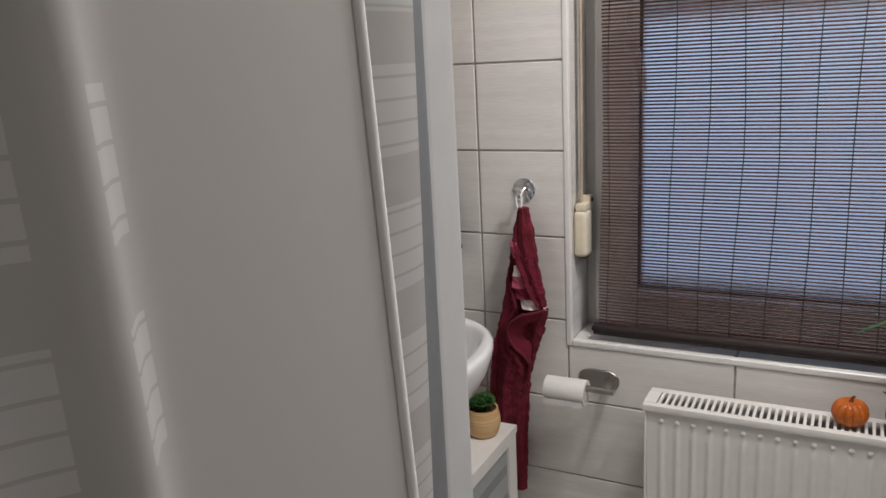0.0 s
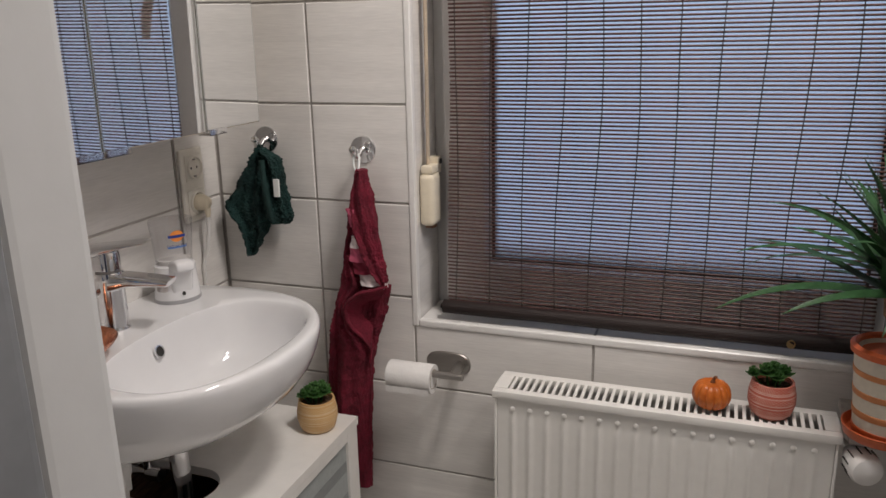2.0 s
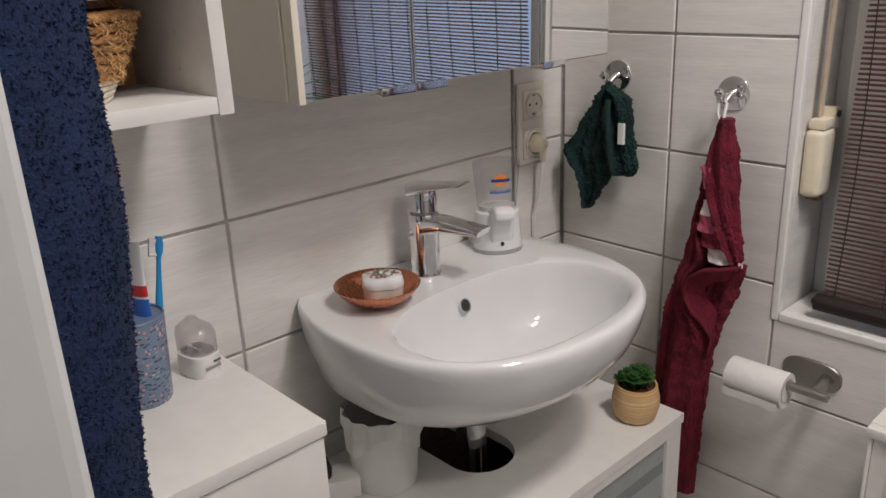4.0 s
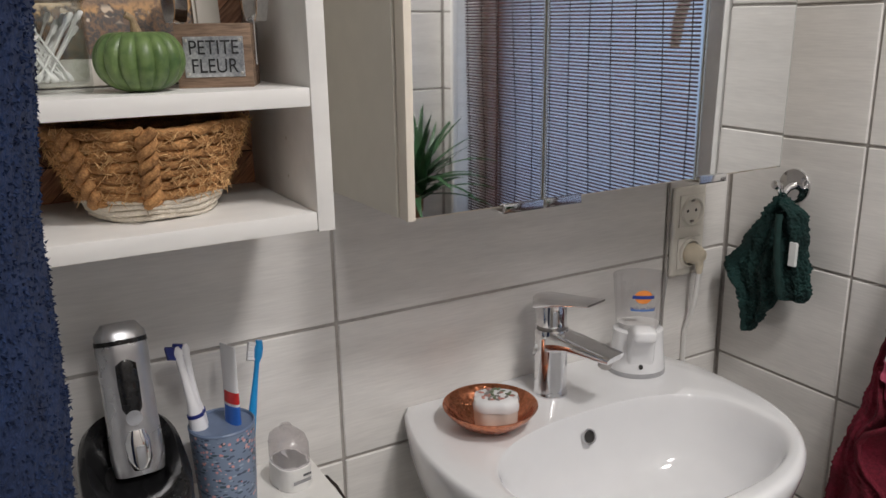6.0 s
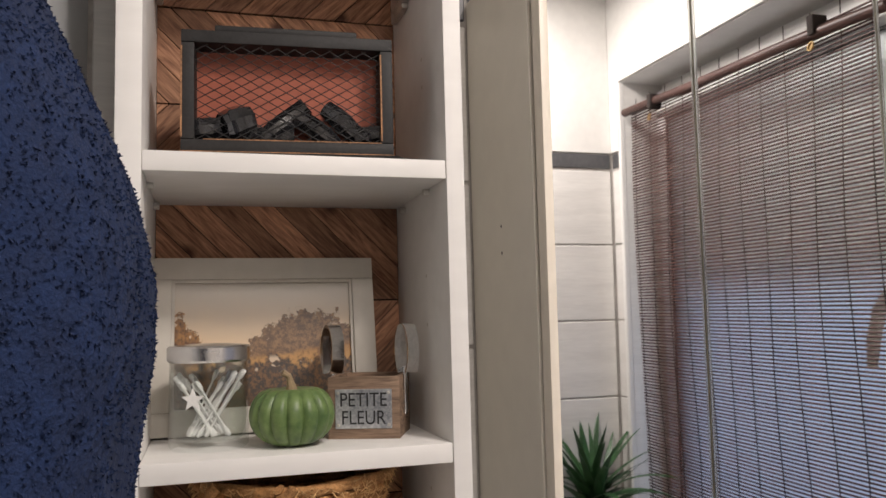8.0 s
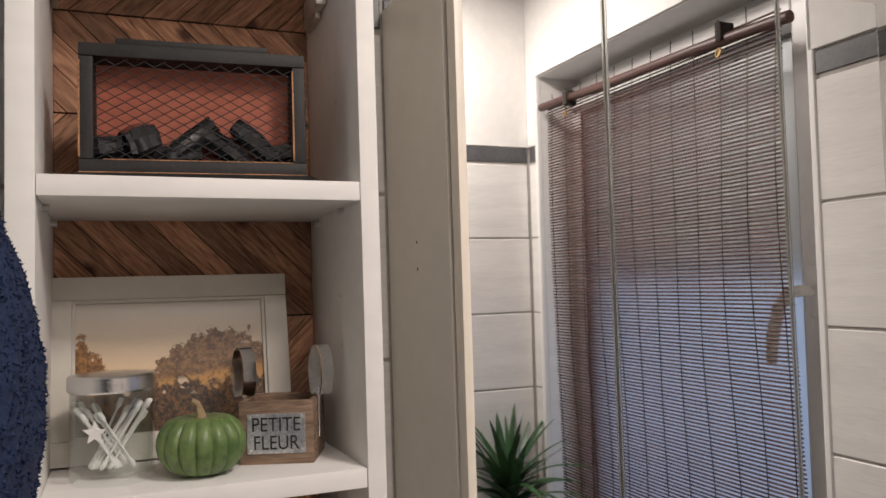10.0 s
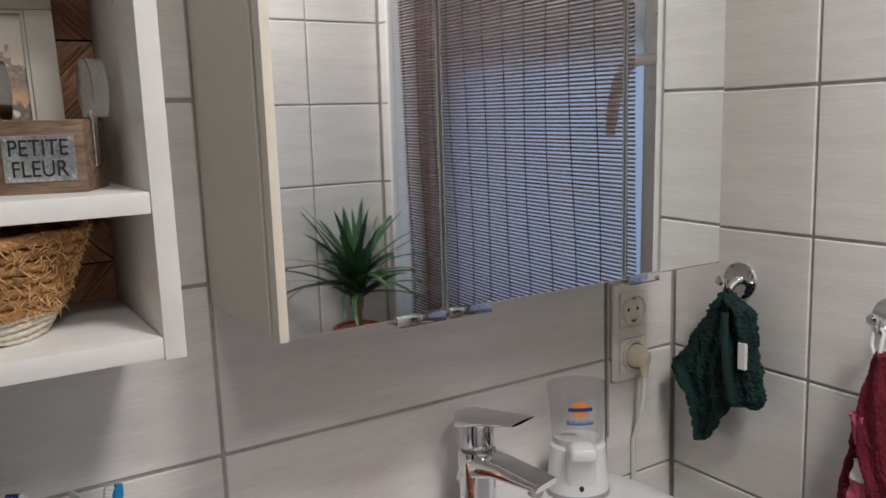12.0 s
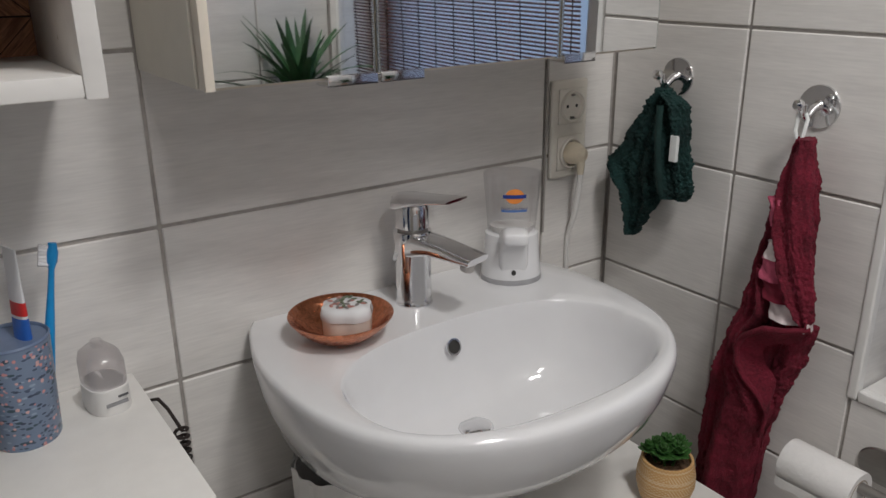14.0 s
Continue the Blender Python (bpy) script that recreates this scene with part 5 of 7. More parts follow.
def floral(name):
    """Blue enamel strewn with small rose blossoms and dark sprigs."""
    m = material(name, (0.19, 0.25, 0.36), 0.35, spread=0.05, scale=6)
    n, l = m.node_tree.nodes, m.node_tree.links
    p = n["Principled BSDF"]
    base = p.inputs["Base Color"].links[0].from_socket
    co = n["Texture Coordinate"]
    col = base
    for scale, edge, c, off in ((120, 0.24, (0.05, 0.09, 0.12), 0.0), (150, 0.24, (0.05, 0.07, 0.12), 3.0), (170, 0.24, (0.07, 0.10, 0.16), 17.0), (135, 0.20, (0.30, 0.38, 0.50), 23.0), (120, 0.24, (0.62, 0.28, 0.28), 7.0), (110, 0.20, (0.68, 0.42, 0.40), 11.0), (120, 0.08, (0.74, 0.60, 0.40), 7.0)):
        mp = n.new("ShaderNodeMapping")
        mp.inputs["Location"].default_value = (off, off * 0.7, off * 1.3)
        mp.inputs["Rotation"].default_value = (off * 0.4, off * 0.3, off)
        if c[2] > c[0]:
            mp.inputs["Scale"].default_value = (0.55, 0.55, 1.25)      # leaves are slim, blossoms round
        l.new(co.outputs["Object"], mp.inputs[0])
        wob = n.new("ShaderNodeTexNoise")
        wob.inputs["Scale"].default_value = 150
        l.new(mp.outputs[0], wob.inputs["Vector"])
        v = n.new("ShaderNodeTexVoronoi")
        v.inputs["Scale"].default_value = scale
        l.new(mp.outputs[0], v.inputs["Vector"])
        ad = n.new("ShaderNodeMath")
        ad.operation = "MULTIPLY_ADD"
        ad.inputs[1].default_value = 0.45
        l.new(wob.outputs["Fac"], ad.inputs[0])
        l.new(v.outputs["Distance"], ad.inputs[2])
        r = n.new("ShaderNodeMapRange")
        r.inputs["From Min"].default_value, r.inputs["From Max"].default_value = edge + 0.23, edge + 0.20
        l.new(ad.outputs[0], r.inputs[0])
        mx = n.new("ShaderNodeMix")
        mx.data_type = "RGBA"
        l.new(r.outputs[0], mx.inputs[0])
        l.new(col, mx.inputs[6])
        mx.inputs[7].default_value = (*c, 1)
        col = mx.outputs[2]
    l.new(col, p.inputs["Base Color"])
    return m


def tooth_cup():
    c = thing("toothbrush_cup", 0.080, -0.929, 0.842, "blue floral toothbrush cup", "cup")
    part("cup", lathe([(0.0001, 0.0), (0.031, 0.0), (0.0325, 0.003), (0.0375, 0.108), (0.0375, 0.112), (0.0355, 0.112), (0.0305, 0.006), (0.0001, 0.005)], 48), floral("floral_enamel"), c, "", 50)
    part("rim", lathe([(0.0353, 0.1115), (0.0378, 0.1115), (0.0381, 0.1135), (0.0366, 0.1150), (0.0353, 0.1135), (0.0353, 0.1115)], 48), material("blue_enamel_rim", (0.15, 0.20, 0.31), 0.35, spread=0.06), c, "plain blue rim", 50)
    white = material("brush_white", (0.80, 0.80, 0.82), 0.3, spread=0.01)
    blue = material("brush_blue", (0.02, 0.27, 0.62), 0.3, spread=0.05)
    navy = material("brush_navy", (0.02, 0.03, 0.18), 0.4)
    red = material("tube_red", (0.60, 0.03, 0.03), 0.35)
    tq = material("tube_blue", (0.03, 0.13, 0.50), 0.35)

    def brush(x, y, tip, handle, bristle, label):
        t = thing("toothbrush", 0.078 + x, -0.929 + y, 0.848, label, "toothbrush", "toothbrushes in the cup")
        d = Vector(tip)
        pts = [d * k for k in (0.0, 0.3, 0.55, 0.75, 0.86)] + [d * 0.9, d * 0.95, d]
        part("handle", tube(pts, [0.005, 0.0065, 0.005, 0.0033, 0.003, 0.0055, 0.006, 0.004], 10), handle, t, "", 60)
        side = Vector((0, -1, 0.25)).normalized()
        tuft = bmesh.new()
        for k in range(6):
            p = d * (0.885 + 0.018 * k)
            put(tuft, tube([p, p + side * 0.013], 0.0028, 6))
        part("bristles", tuft, bristle, t, "", 60)
    brush(0.004, 0.018, (-0.024, 0.040, 0.190), blue, white, "bright blue manual toothbrush leaning in the cup")

    def tube_of_paste(x, y, lean, size, bars, label):
        t = thing("toothpaste_tube", 0.078 + x, -0.929 + y, 0.850, label, "toothpaste", "tubes in the cup")
        t.matrix_world = pose(0.078 + x, -0.929 + y, 0.850, lean[0], lean[1], lean[2])
        secs = []
        for k in range(9):
            u = k / 8
            a, b = 0.012 * (1 - u) + 0.018 * u, 0.012 * (1 - u) + 0.0012 * u
            secs.append([(a * math.cos(6.2832 * i / 20), b * math.sin(6.2832 * i / 20), size * u) for i in range(20)])
        part("tube", loft(secs), white, t, "white tube pinched flat at its end", 60)
        for z0, z1, mat in bars:
            def f(u, v, z0=z0, z1=z1):
                z = z0 + (z1 - z0) * v
                k = z / size
                a, b = 0.012 * (1 - k) + 0.018 * k + 0.0004, 0.012 * (1 - k) + 0.0012 * k + 0.0005
                an = math.radians(-120 + 160 * u)
                return (a * math.cos(an), b * math.sin(an), z)
            part("print", sheet(14, 4, f), mat, t, "", 60)
    tube_of_paste(0.010, 0.010, (-3, -4, 14), 0.196, ((0.045, 0.062, red), (0.068, 0.125, tq), (0.128, 0.142, red)), "white toothpaste tube with blue and red print")
    for ex, ey, tx, ty in ((0.084, -0.938, -0.018, -0.030), (0.074, -0.944, -0.014, -0.014)):
        e = thing("electric_toothbrush", ex, ey, 0.848, "white electric toothbrush with navy bristles, leaning in the cup", "toothbrush", "toothbrushes in the cup")
        d = Vector((tx, ty, 0.205))
        part("shaft", tube([d * k for k in (0.0, 0.35, 0.58, 0.66, 0.80, 0.92, 0.97, 1.0)], [0.0105, 0.0115, 0.0095, 0.0062, 0.0045, 0.0042, 0.0058, 0.003], 12), white, e, "", 60)
        part("ring", tube([d * 0.585, d * 0.605], 0.0098, 14), navy, e)
        tuft = bmesh.new()
        for k in range(5):
            q = d * (0.935 + 0.013 * k)
            put(tuft, tube([q, q + Vector((0.003, -0.0125, 0.004))], 0.0026, 6))
        part("bristles", tuft, navy, e, "navy bristles", 60)


def shaver_station():
    s = thing("shaver_station", 0.095, -1.030, 0.842, "black shaver cleaning station with a silver electric shaver", "shaver")
    black = material("piano_black", (0.012, 0.012, 0.013), 0.18, spread=0.3, scale=20)
    silver = material("silver_plastic", (0.50, 0.50, 0.515), 0.28, metal=0.8, spread=0.05)

    def sec(hx, hy, cx, z, n=36):
        return [(cx + hx * math.copysign(abs(math.cos(6.2832 * i / n)) ** 0.75, math.cos(6.2832 * i / n)), hy * math.copysign(abs(math.sin(6.2832 * i / n)) ** 0.75, math.sin(6.2832 * i / n)), z) for i in range(n)]

    def slope(ring, k):
        return [(x, y, z - k * x) for x, y, z in ring]
    part("basin", loft([sec(0.064, 0.055, 0.0, 0.0), sec(0.066, 0.057, 0.0, 0.01), slope(sec(0.066, 0.057, 0.0, 0.088), 0.35), slope(sec(0.063, 0.054, 0.0, 0.100), 0.50), slope(sec(0.056, 0.047, -0.002, 0.105), 0.55), slope(sec(0.048, 0.040, -0.004, 0.098), 0.50), slope(sec(0.030, 0.030, -0.004, 0.080), 0.25)]), black, s, "", 45)
    part("trim", loft([sec(0.0665, 0.0575, 0.0, 0.046), sec(0.0672, 0.0582, 0.0, 0.049), sec(0.0665, 0.0575, 0.0, 0.052)]), silver, s, "thin silver line", 45)
    part("button", lathe([(0.006, 0), (0.005, 0.0015), (0.0001, 0.002)], 16), silver, s, "", 50, pose(0.0615, 0, 0.069, 0, 26, 0))
    sh = part("shaver", loft([oval_z(0.0, 0.018, 0.026, 0.0), oval_z(0.0, 0.019, 0.0285, 0.02), oval_z(0.0, 0.018, 0.027, 0.06), oval_z(0.0, 0.0175, 0.0265, 0.10), oval_z(0.0, 0.0165, 0.0275, 0.135), oval_z(0.0, 0.015, 0.0265, 0.155), oval_z(0.0, 0.008, 0.018, 0.166)]), silver, s, "silver electric shaver head down", 50)
    sh.matrix_basis = pose(-0.004, 0.006, 0.086, 0, -12, 0)
    part("grip", loft([oval_z(0.012, 0.0070, 0.0085, 0.066), oval_z(0.012, 0.0075, 0.0125, 0.074), oval_z(0.0115, 0.0075, 0.0135, 0.100), oval_z(0.011, 0.0075, 0.0130, 0.122), oval_z(0.0105, 0.006, 0.008, 0.128)]), black, sh, "black rubber grip", 50)
    part("thumb_pad", loft([oval_z(0.0125, 0.0075, 0.0095, 0.006), oval_z(0.0145, 0.0080, 0.0135, 0.018), oval_z(0.0145, 0.0080, 0.0135, 0.038), oval_z(0.0125, 0.0075, 0.0095, 0.050)]), CHROME, sh, "ribbed silver thumb pad", 40)
    part("power_ring", lathe([(0.0065, 0), (0.0085, 0.0008), (0.0085, 0.002), (0.006, 0.002)], 24), CHROME, sh, "", 50, pose(0.0195, 0, 0.064, 0, 90, 0))
    part("band", loft([oval_z(0.0, 0.0168, 0.0278, 0.144), oval_z(0.0, 0.0163, 0.0272, 0.149)]), black, sh, "", 50)


def oval_z(cx, hx, hy, z, n=32, power=2.6):
    pts = []
    for i in range(n):
        a = 6.2832 * i / n
        c, s = math.cos(a), math.sin(a)
        pts.append((cx + hx * math.copysign(abs(c) ** (2 / power), c), hy * math.copysign(abs(s) ** (2 / power), s), z))
    return pts


def brush_case():
    c = thing("brush_charger", 0.062, -0.846, 0.842, "white toothbrush charger under a clear plastic hood", "charger", turn=10)
    part("base", loft([oval_z(0.0, 0.029, 0.0215, 0.0), oval_z(0.0, 0.030, 0.0225, 0.003), oval_z(0.0, 0.0295, 0.022, 0.030), oval_z(0.0, 0.026, 0.019, 0.0315)]), PVC, c, "", 50)
    part("print_bar", bx(0.0298, -0.012, 0.012, 0.0306, 0.012, 0.016), material("grey_print", (0.3, 0.3, 0.31), 0.5), c, "", 0)
    part("print_bar", bx(0.0297, 0.002, 0.020, 0.0305, 0.013, 0.0225), material("dark_print", (0.12, 0.12, 0.13), 0.5), c, "", 0)
    hood = part("hood", loft([oval_z(0.0, 0.0285, 0.0215, 0.0315), oval_z(0.0, 0.0285, 0.0215, 0.056), oval_z(-0.001, 0.025, 0.019, 0.065), oval_z(-0.003, 0.014, 0.011, 0.072), oval_z(-0.003, 0.008, 0.0065, 0.0735), oval_z(-0.003, 0.0075, 0.006, 0.0785)]), thin_clear("milky_hood", (0.88, 0.86, 0.87), 0.25, 0.7), c, "clear domed hood", 50)
    hood.visible_shadow = False


def under_basin():
    b = thing("white_waste_bin", 0.115, -0.590, 0.5655, "white plastic bin with a bag liner, under the basin", "bin")
    part("bin", lathe([(0.0001, 0), (0.050, 0), (0.052, 0.004), (0.060, 0.128), (0.058, 0.128), (0.050, 0.006), (0.0001, 0.006)], 32), PVC, b, "", 50)

    def f(u, v):
        a = 6.2832 * u
        r = 0.0615 + 0.003 * math.sin(a * 7) * v + 0.0025 * math.sin(a * 13 + 1)
        return (r * math.cos(a), r * math.sin(a), 0.134 - v * (0.045 + 0.02 * math.sin(a * 3)))
    part("liner", sheet(64, 6, f), material("thin_white_bag", (0.78, 0.77, 0.75), 0.4, spread=0.02, bump=0.4, bump_scale=40), b, "crumpled bag edge", 60)
    k = thing("coiled_cable", 0.06, -0.775, 0.842 - 0.12, "black coiled shaver cable hanging beside the cabinet", "cable")
    pts = [(0.008 * math.cos(i * 0.7), 0.004 + 0.008 * math.sin(i * 0.7), 0.06 - i * 0.0011) for i in range(80)]
    part("coil", tube([(-0.0605, -0.012, 0.075), (-0.04, -0.008, 0.085), (-0.015, -0.004, 0.082)] + pts, 0.0022, 6), STRING, k, "", 70)
    p = thing("power_strip", 0.075, -0.700, 0.5655, "white multi-way socket strip lying on the vanity", "power strip", turn=-25)
    bm = bx(-0.025, -0.07, 0.0, 0.025, 0.07, 0.036, 0.006)
    part("housing", bm, PVC, p)
    for y in (-0.038, 0.012):
        part("socket_well", lathe([(0.019, 0.0), (0.0185, 0.0008), (0.0001, 0.0009)], 24), IVORY, p, "", 50, pose(0, y, 0.0358))
        for s in (-0.0095, 0.0095):
            part("contact", lathe([(0.0024, 0), (0.0001, 0.0003)], 10), DARK, p, "", 50, pose(s, y, 0.0369))
    part("plug", lathe([(0.017, 0), (0.018, 0.012), (0.013, 0.03), (0.0001, 0.031)], 20), STRING, p, "black plug", 50, pose(0, 0.012, 0.0370))


washbasin()
faucet()
soap_dish()
dispenser()
vanity()
side_cabinet()
tooth_cup()
shaver_station()
brush_case()
under_basin()

wash_mitt()

# ---- wall fittings ----
def wall_socket():
    s = thing("double_wall_socket", 0.0005, -0.1045, 1.0555, "aged white double wall socket with an ivory plug", "socket")
    pw = material("aged_white_plastic", (0.76, 0.73, 0.66), 0.35, spread=0.02)
    part("plate", bx(0.0, -0.037, -0.0775, 0.010, 0.037, 0.0775, 0.005, 3), pw, s)
    for z in (0.037, -0.037):
        ins = part("insert", bx(0.0102, -0.0265, z - 0.0275, 0.013, 0.0265, z + 0.0275, 0.002, 2), pw, s)
        part("well", lathe([(0.0242, 0.0), (0.0240, 0.0050), (0.0228, 0.0062), (0.0212, 0.0058), (0.0205, 0.0006), (0.0001, 0.0004)], 32), pw, ins, "", 40, pose(0.0131, 0, z, 0, 90, 0))
        for y in (-0.0095, 0.0095):
            part("contact", lathe([(0.0028, 0), (0.0001, 0.0004)], 10), DARK, ins, "", 60, pose(0.0136, y, z, 0, 90, 0))
        for q in (0.0175, -0.0175):
            part("earth_clip", bx(0.0132, -0.003, z + q - 0.0015, 0.0166, 0.003, z + q + 0.0015), STEEL, ins, "", 0)
    p = thing("plug_and_cable", 0.0148, -0.1025, 1.0185, "ivory plug with a cable running down the wall", "plug")
    part("plug", lathe([(0.018, 0.0), (0.0185, 0.004), (0.0165, 0.014), (0.011, 0.026), (0.0001, 0.029)], 24), IVORY, p, "", 50, pose(0, 0, 0, 0, 90, 0))
    bend = [(0.018, 0.0, -0.004), (0.020, 0.002, -0.018), (0.019, 0.003, -0.032)]
    part("grommet", tube(bend, [0.0085, 0.0065, 0.0045], 12), IVORY, p, "", 60)
    for k in range(4):
        part("ridge", lathe([(0.0062 - k * 0.0004, 0), (0.0066 - k * 0.0004, 0.001), (0.0062 - k * 0.0004, 0.002)], 12), IVORY, p, "", 60, pose(0.0197, 0.002 + k * 0.0003, -0.019 - k * 0.0038))
    part("cable", tube([(0.019, 0.003, -0.03), (0.016, 0.004, -0.06), (0.008, 0.006, -0.10), (-0.0095, 0.008, -0.145), (-0.0095, 0.010, -0.30)], 0.0042, 8), PVC, p, "white cable", 60)
    d = thing("cable_duct", 0.0005, -0.147, 1.0, "thin dark cable strip running up the tiles", "cable duct")
    part("strip", bx(0.0, -0.0015, -0.11, 0.003, 0.0015, 0.20), GROUT, d, "", 0)


TERRY_RED = material("burgundy_terry", (0.115, 0.006, 0.018), 0.95, spread=0.22, scale=30, bump=1.0, bump_scale=420, second=(0.22, 0.014, 0.036))
TERRY_GREEN = material("dark_green_terry", (0.006, 0.030, 0.028), 0.95, spread=0.3, scale=30, bump=1.0, bump_scale=380, second=(0.013, 0.050, 0.046))
TERRY_BLUE = material("navy_terry", (0.0028, 0.0105, 0.042), 0.95, spread=0.08, scale=60, bump=0.7, bump_scale=520, second=(0.005, 0.018, 0.066))
PINK = material("pink_band", (0.47, 0.085, 0.15), 0.85, spread=0.08, bump=0.4, bump_scale=300)
PALE = material("pale_band", (0.72, 0.62, 0.62), 0.85, spread=0.04, bump=0.4, bump_scale=300)
LABELW = material("fabric_label", (0.72, 0.74, 0.73), 0.8, spread=0.03)


def hook(x, z, label):
    h = thing("adhesive_hook", x, -0.0005, z, label, "hook", "chrome hooks on the window wall")
    part("disc", lathe([(0.0001, 0.0), (0.028, 0.0), (0.0285, 0.001), (0.0275, 0.003), (0.0001, 0.0036)], 40), CHROME, h, "", 30, pose(0, 0, 0, 90, 0, 0))
    part("prong", tube([(0, -0.003, 0.002), (0, -0.016, -0.002), (0, -0.026, -0.010), (0, -0.032, -0.010), (0, -0.037, -0.002), (0, -0.038, 0.006)], [0.007, 0.0055, 0.005, 0.005, 0.005, 0.0055], 12), CHROME, h, "", 60)
    part("knob", lathe([(0.0001, 0), (0.007, 0.001), (0.008, 0.004), (0.0065, 0.009), (0.0001, 0.0105)], 20), CHROME, h, "", 60, pose(-0.004, -0.036, 0.004, 75, 0, -8))
    return h


def cloth(levels, folds, depth, seed, n=150, per=16, fuzz=0.0017):
    """A gathered cloth: levels of (z, left, right, y-middle), with ripples round it."""
    rows = []
    for a, b in zip(levels, levels[1:]):
        rows += [[p + (q - p) * (3 * (k / per) ** 2 - 2 * (k / per) ** 3) if i else p + (q - p) * k / per for i, (p, q) in enumerate(zip(a, b))] for k in range(per)]
    rows.append(list(levels[-1]))
    bm = bmesh.new()
    rings = []
    for r, (z, x0, x1, ym) in enumerate(rows):
        cx, hw = (x0 + x1) / 2, (x1 - x0) / 2
        t = r / (len(rows) - 1)
        ring = []
        for i in range(n):
            a = 2 * math.pi * i / n
            c, s = math.cos(a), math.sin(a)
            d = depth * (0.55 + 0.45 * min(1, hw / 0.05))
            rip = 0.30 * math.sin(folds * c * 2.1 + seed + 1.6 * math.sin(t * 3 + seed)) + 0.14 * math.sin(folds * c * 4.7 + 2 * seed - t * 4)
            x = cx + hw * c
            y = ym + s * d * (0.55 + 0.25 * (1 - c * c)) + (rip * d if s < 0 else rip * d * 0.35)
            nz = noise.noise(Vector((x * 60, y * 60, z * 60 + seed * 9)))
            nf = noise.noise(Vector((x * 260, y * 260, z * 260 + seed * 9)))
            k = fuzz * (nz * 1.2 + nf * 1.7)
            ring.append(bm.verts.new((x + k * c, min(-0.0015, y + k * s), z + 0.3 * k)))
        rings.append(ring)
    for a, b in zip(rings, rings[1:]):
        for i in range(n):
            j = (i + 1) % n
            bm.faces.new((a[i], a[j], b[j], b[i]))
    bm.faces.new(rings[0])
    bm.faces.new(rings[-1][::-1])
    return bm


def red_towel():
    t = thing("red_hand_towel", 0.358, -0.03, 1.10, "burgundy terry hand towel with pink bands, hanging from a hook", "towel")
    off = pose(-0.358, 0.03, -1.10)
    back = [(1.090, 0.358, 0.376, -0.034), (1.03, 0.346, 0.394, -0.036), (0.986, 0.336, 0.398, -0.035), (0.90, 0.322, 0.400, -0.033), (0.841, 0.309, 0.398, -0.031), (0.78, 0.294, 0.392, -0.030), (0.719, 0.278, 0.384, -0.030), (0.65, 0.270, 0.373, -0.030), (0.59, 0.266, 0.368, -0.030), (0.50, 0.262, 0.362, -0.030), (0.36, 0.262, 0.357, -0.030)]
    part("cloth", cloth(back, 2.2, 0.030, 1.0), TERRY_RED, t, "", 80, off)
    front = [(1.093, 0.360, 0.386, -0.046), (1.029, 0.350, 0.399, -0.056), (0.978, 0.358, 0.413, -0.066), (0.93, 0.376, 0.423, -0.072), (0.893, 0.393, 0.431, -0.074), (0.870, 0.408, 0.432, -0.072), (0.860, 0.418, 0.429, -0.070)]
    part("front_fold", cloth(front, 1.2, 0.024, 2.6), TERRY_RED, t, "", 80, off)
    # the middle layer shows its woven border in steps
    flat_red = material("burgundy_weave", (0.19, 0.012, 0.032), 0.85, spread=0.1, bump=0.5, bump_scale=300)
    for z1, z0, a1, a0, b1, b0, yy, mat in ((1.012, 0.976, 0.338, 0.349, 0.362, 0.366, -0.056, PINK), (0.957, 0.934, 0.352, 0.350, 0.380, 0.385, -0.064, PALE), (0.9335, 0.906, 0.348, 0.349, 0.386, 0.395, -0.067, PINK), (0.9055, 0.881, 0.351, 0.360, 0.398, 0.408, -0.069, flat_red), (0.8805, 0.857, 0.366, 0.374, 0.412, 0.420, -0.070, PALE), (0.866, 0.853, 0.4225, 0.4225, 0.430, 0.430, -0.070, PALE)):
        part("band", cloth([(z1, a1, b1, yy), ((z0 + z1) / 2, (a0 + a1) / 2, (b0 + b1) / 2, yy - 0.001), (z0, a0, b0, yy)], 1.0, 0.020, 0.7, 60, 6, 0.0003), mat, t, "woven band", 60, off)
    fold = [(0.915, 0.330, 0.350, -0.050), (0.86, 0.322, 0.370, -0.056), (0.80, 0.306, 0.338, -0.060), (0.762, 0.296, 0.354, -0.060), (0.741, 0.290, 0.376, -0.058), (0.714, 0.284, 0.388, -0.054), (0.65, 0.274, 0.373, -0.050), (0.59, 0.268, 0.368, -0.048), (0.5, 0.264, 0.36, -0.046), (0.362, 0.264, 0.356, -0.046)]
    part("side_fold", cloth(fold, 1.6, 0.030, 4.1), TERRY_RED, t, "", 80, off)
    inner = [(0.852, 0.385, 0.430, -0.050), (0.80, 0.372, 0.417, -0.044), (0.76, 0.368, 0.403, -0.044), (0.725, 0.370, 0.392, -0.046), (0.70, 0.366, 0.384, -0.046)]
    part("inner_fold", cloth(inner, 1.1, 0.020, 5.0), TERRY_RED, t, "", 80, off)
    hem = [(0.432, -0.074, 0.858), (0.405, -0.090, 0.851), (0.378, -0.092, 0.845), (0.350, -0.090, 0.824), (0.338, -0.086, 0.802), (0.342, -0.086, 0.780), (0.356, -0.086, 0.760), (0.377, -0.082, 0.742), (0.389, -0.074, 0.716), (0.380, -0.066, 0.670)]
    part("hem", tube(hem, [0.0036, 0.0042, 0.0045, 0.0045, 0.0044, 0.0043, 0.0042, 0.004, 0.0036, 0.003], 9), TERRY_RED, t, "rolled hem of the pocket-like fold", 70, off)
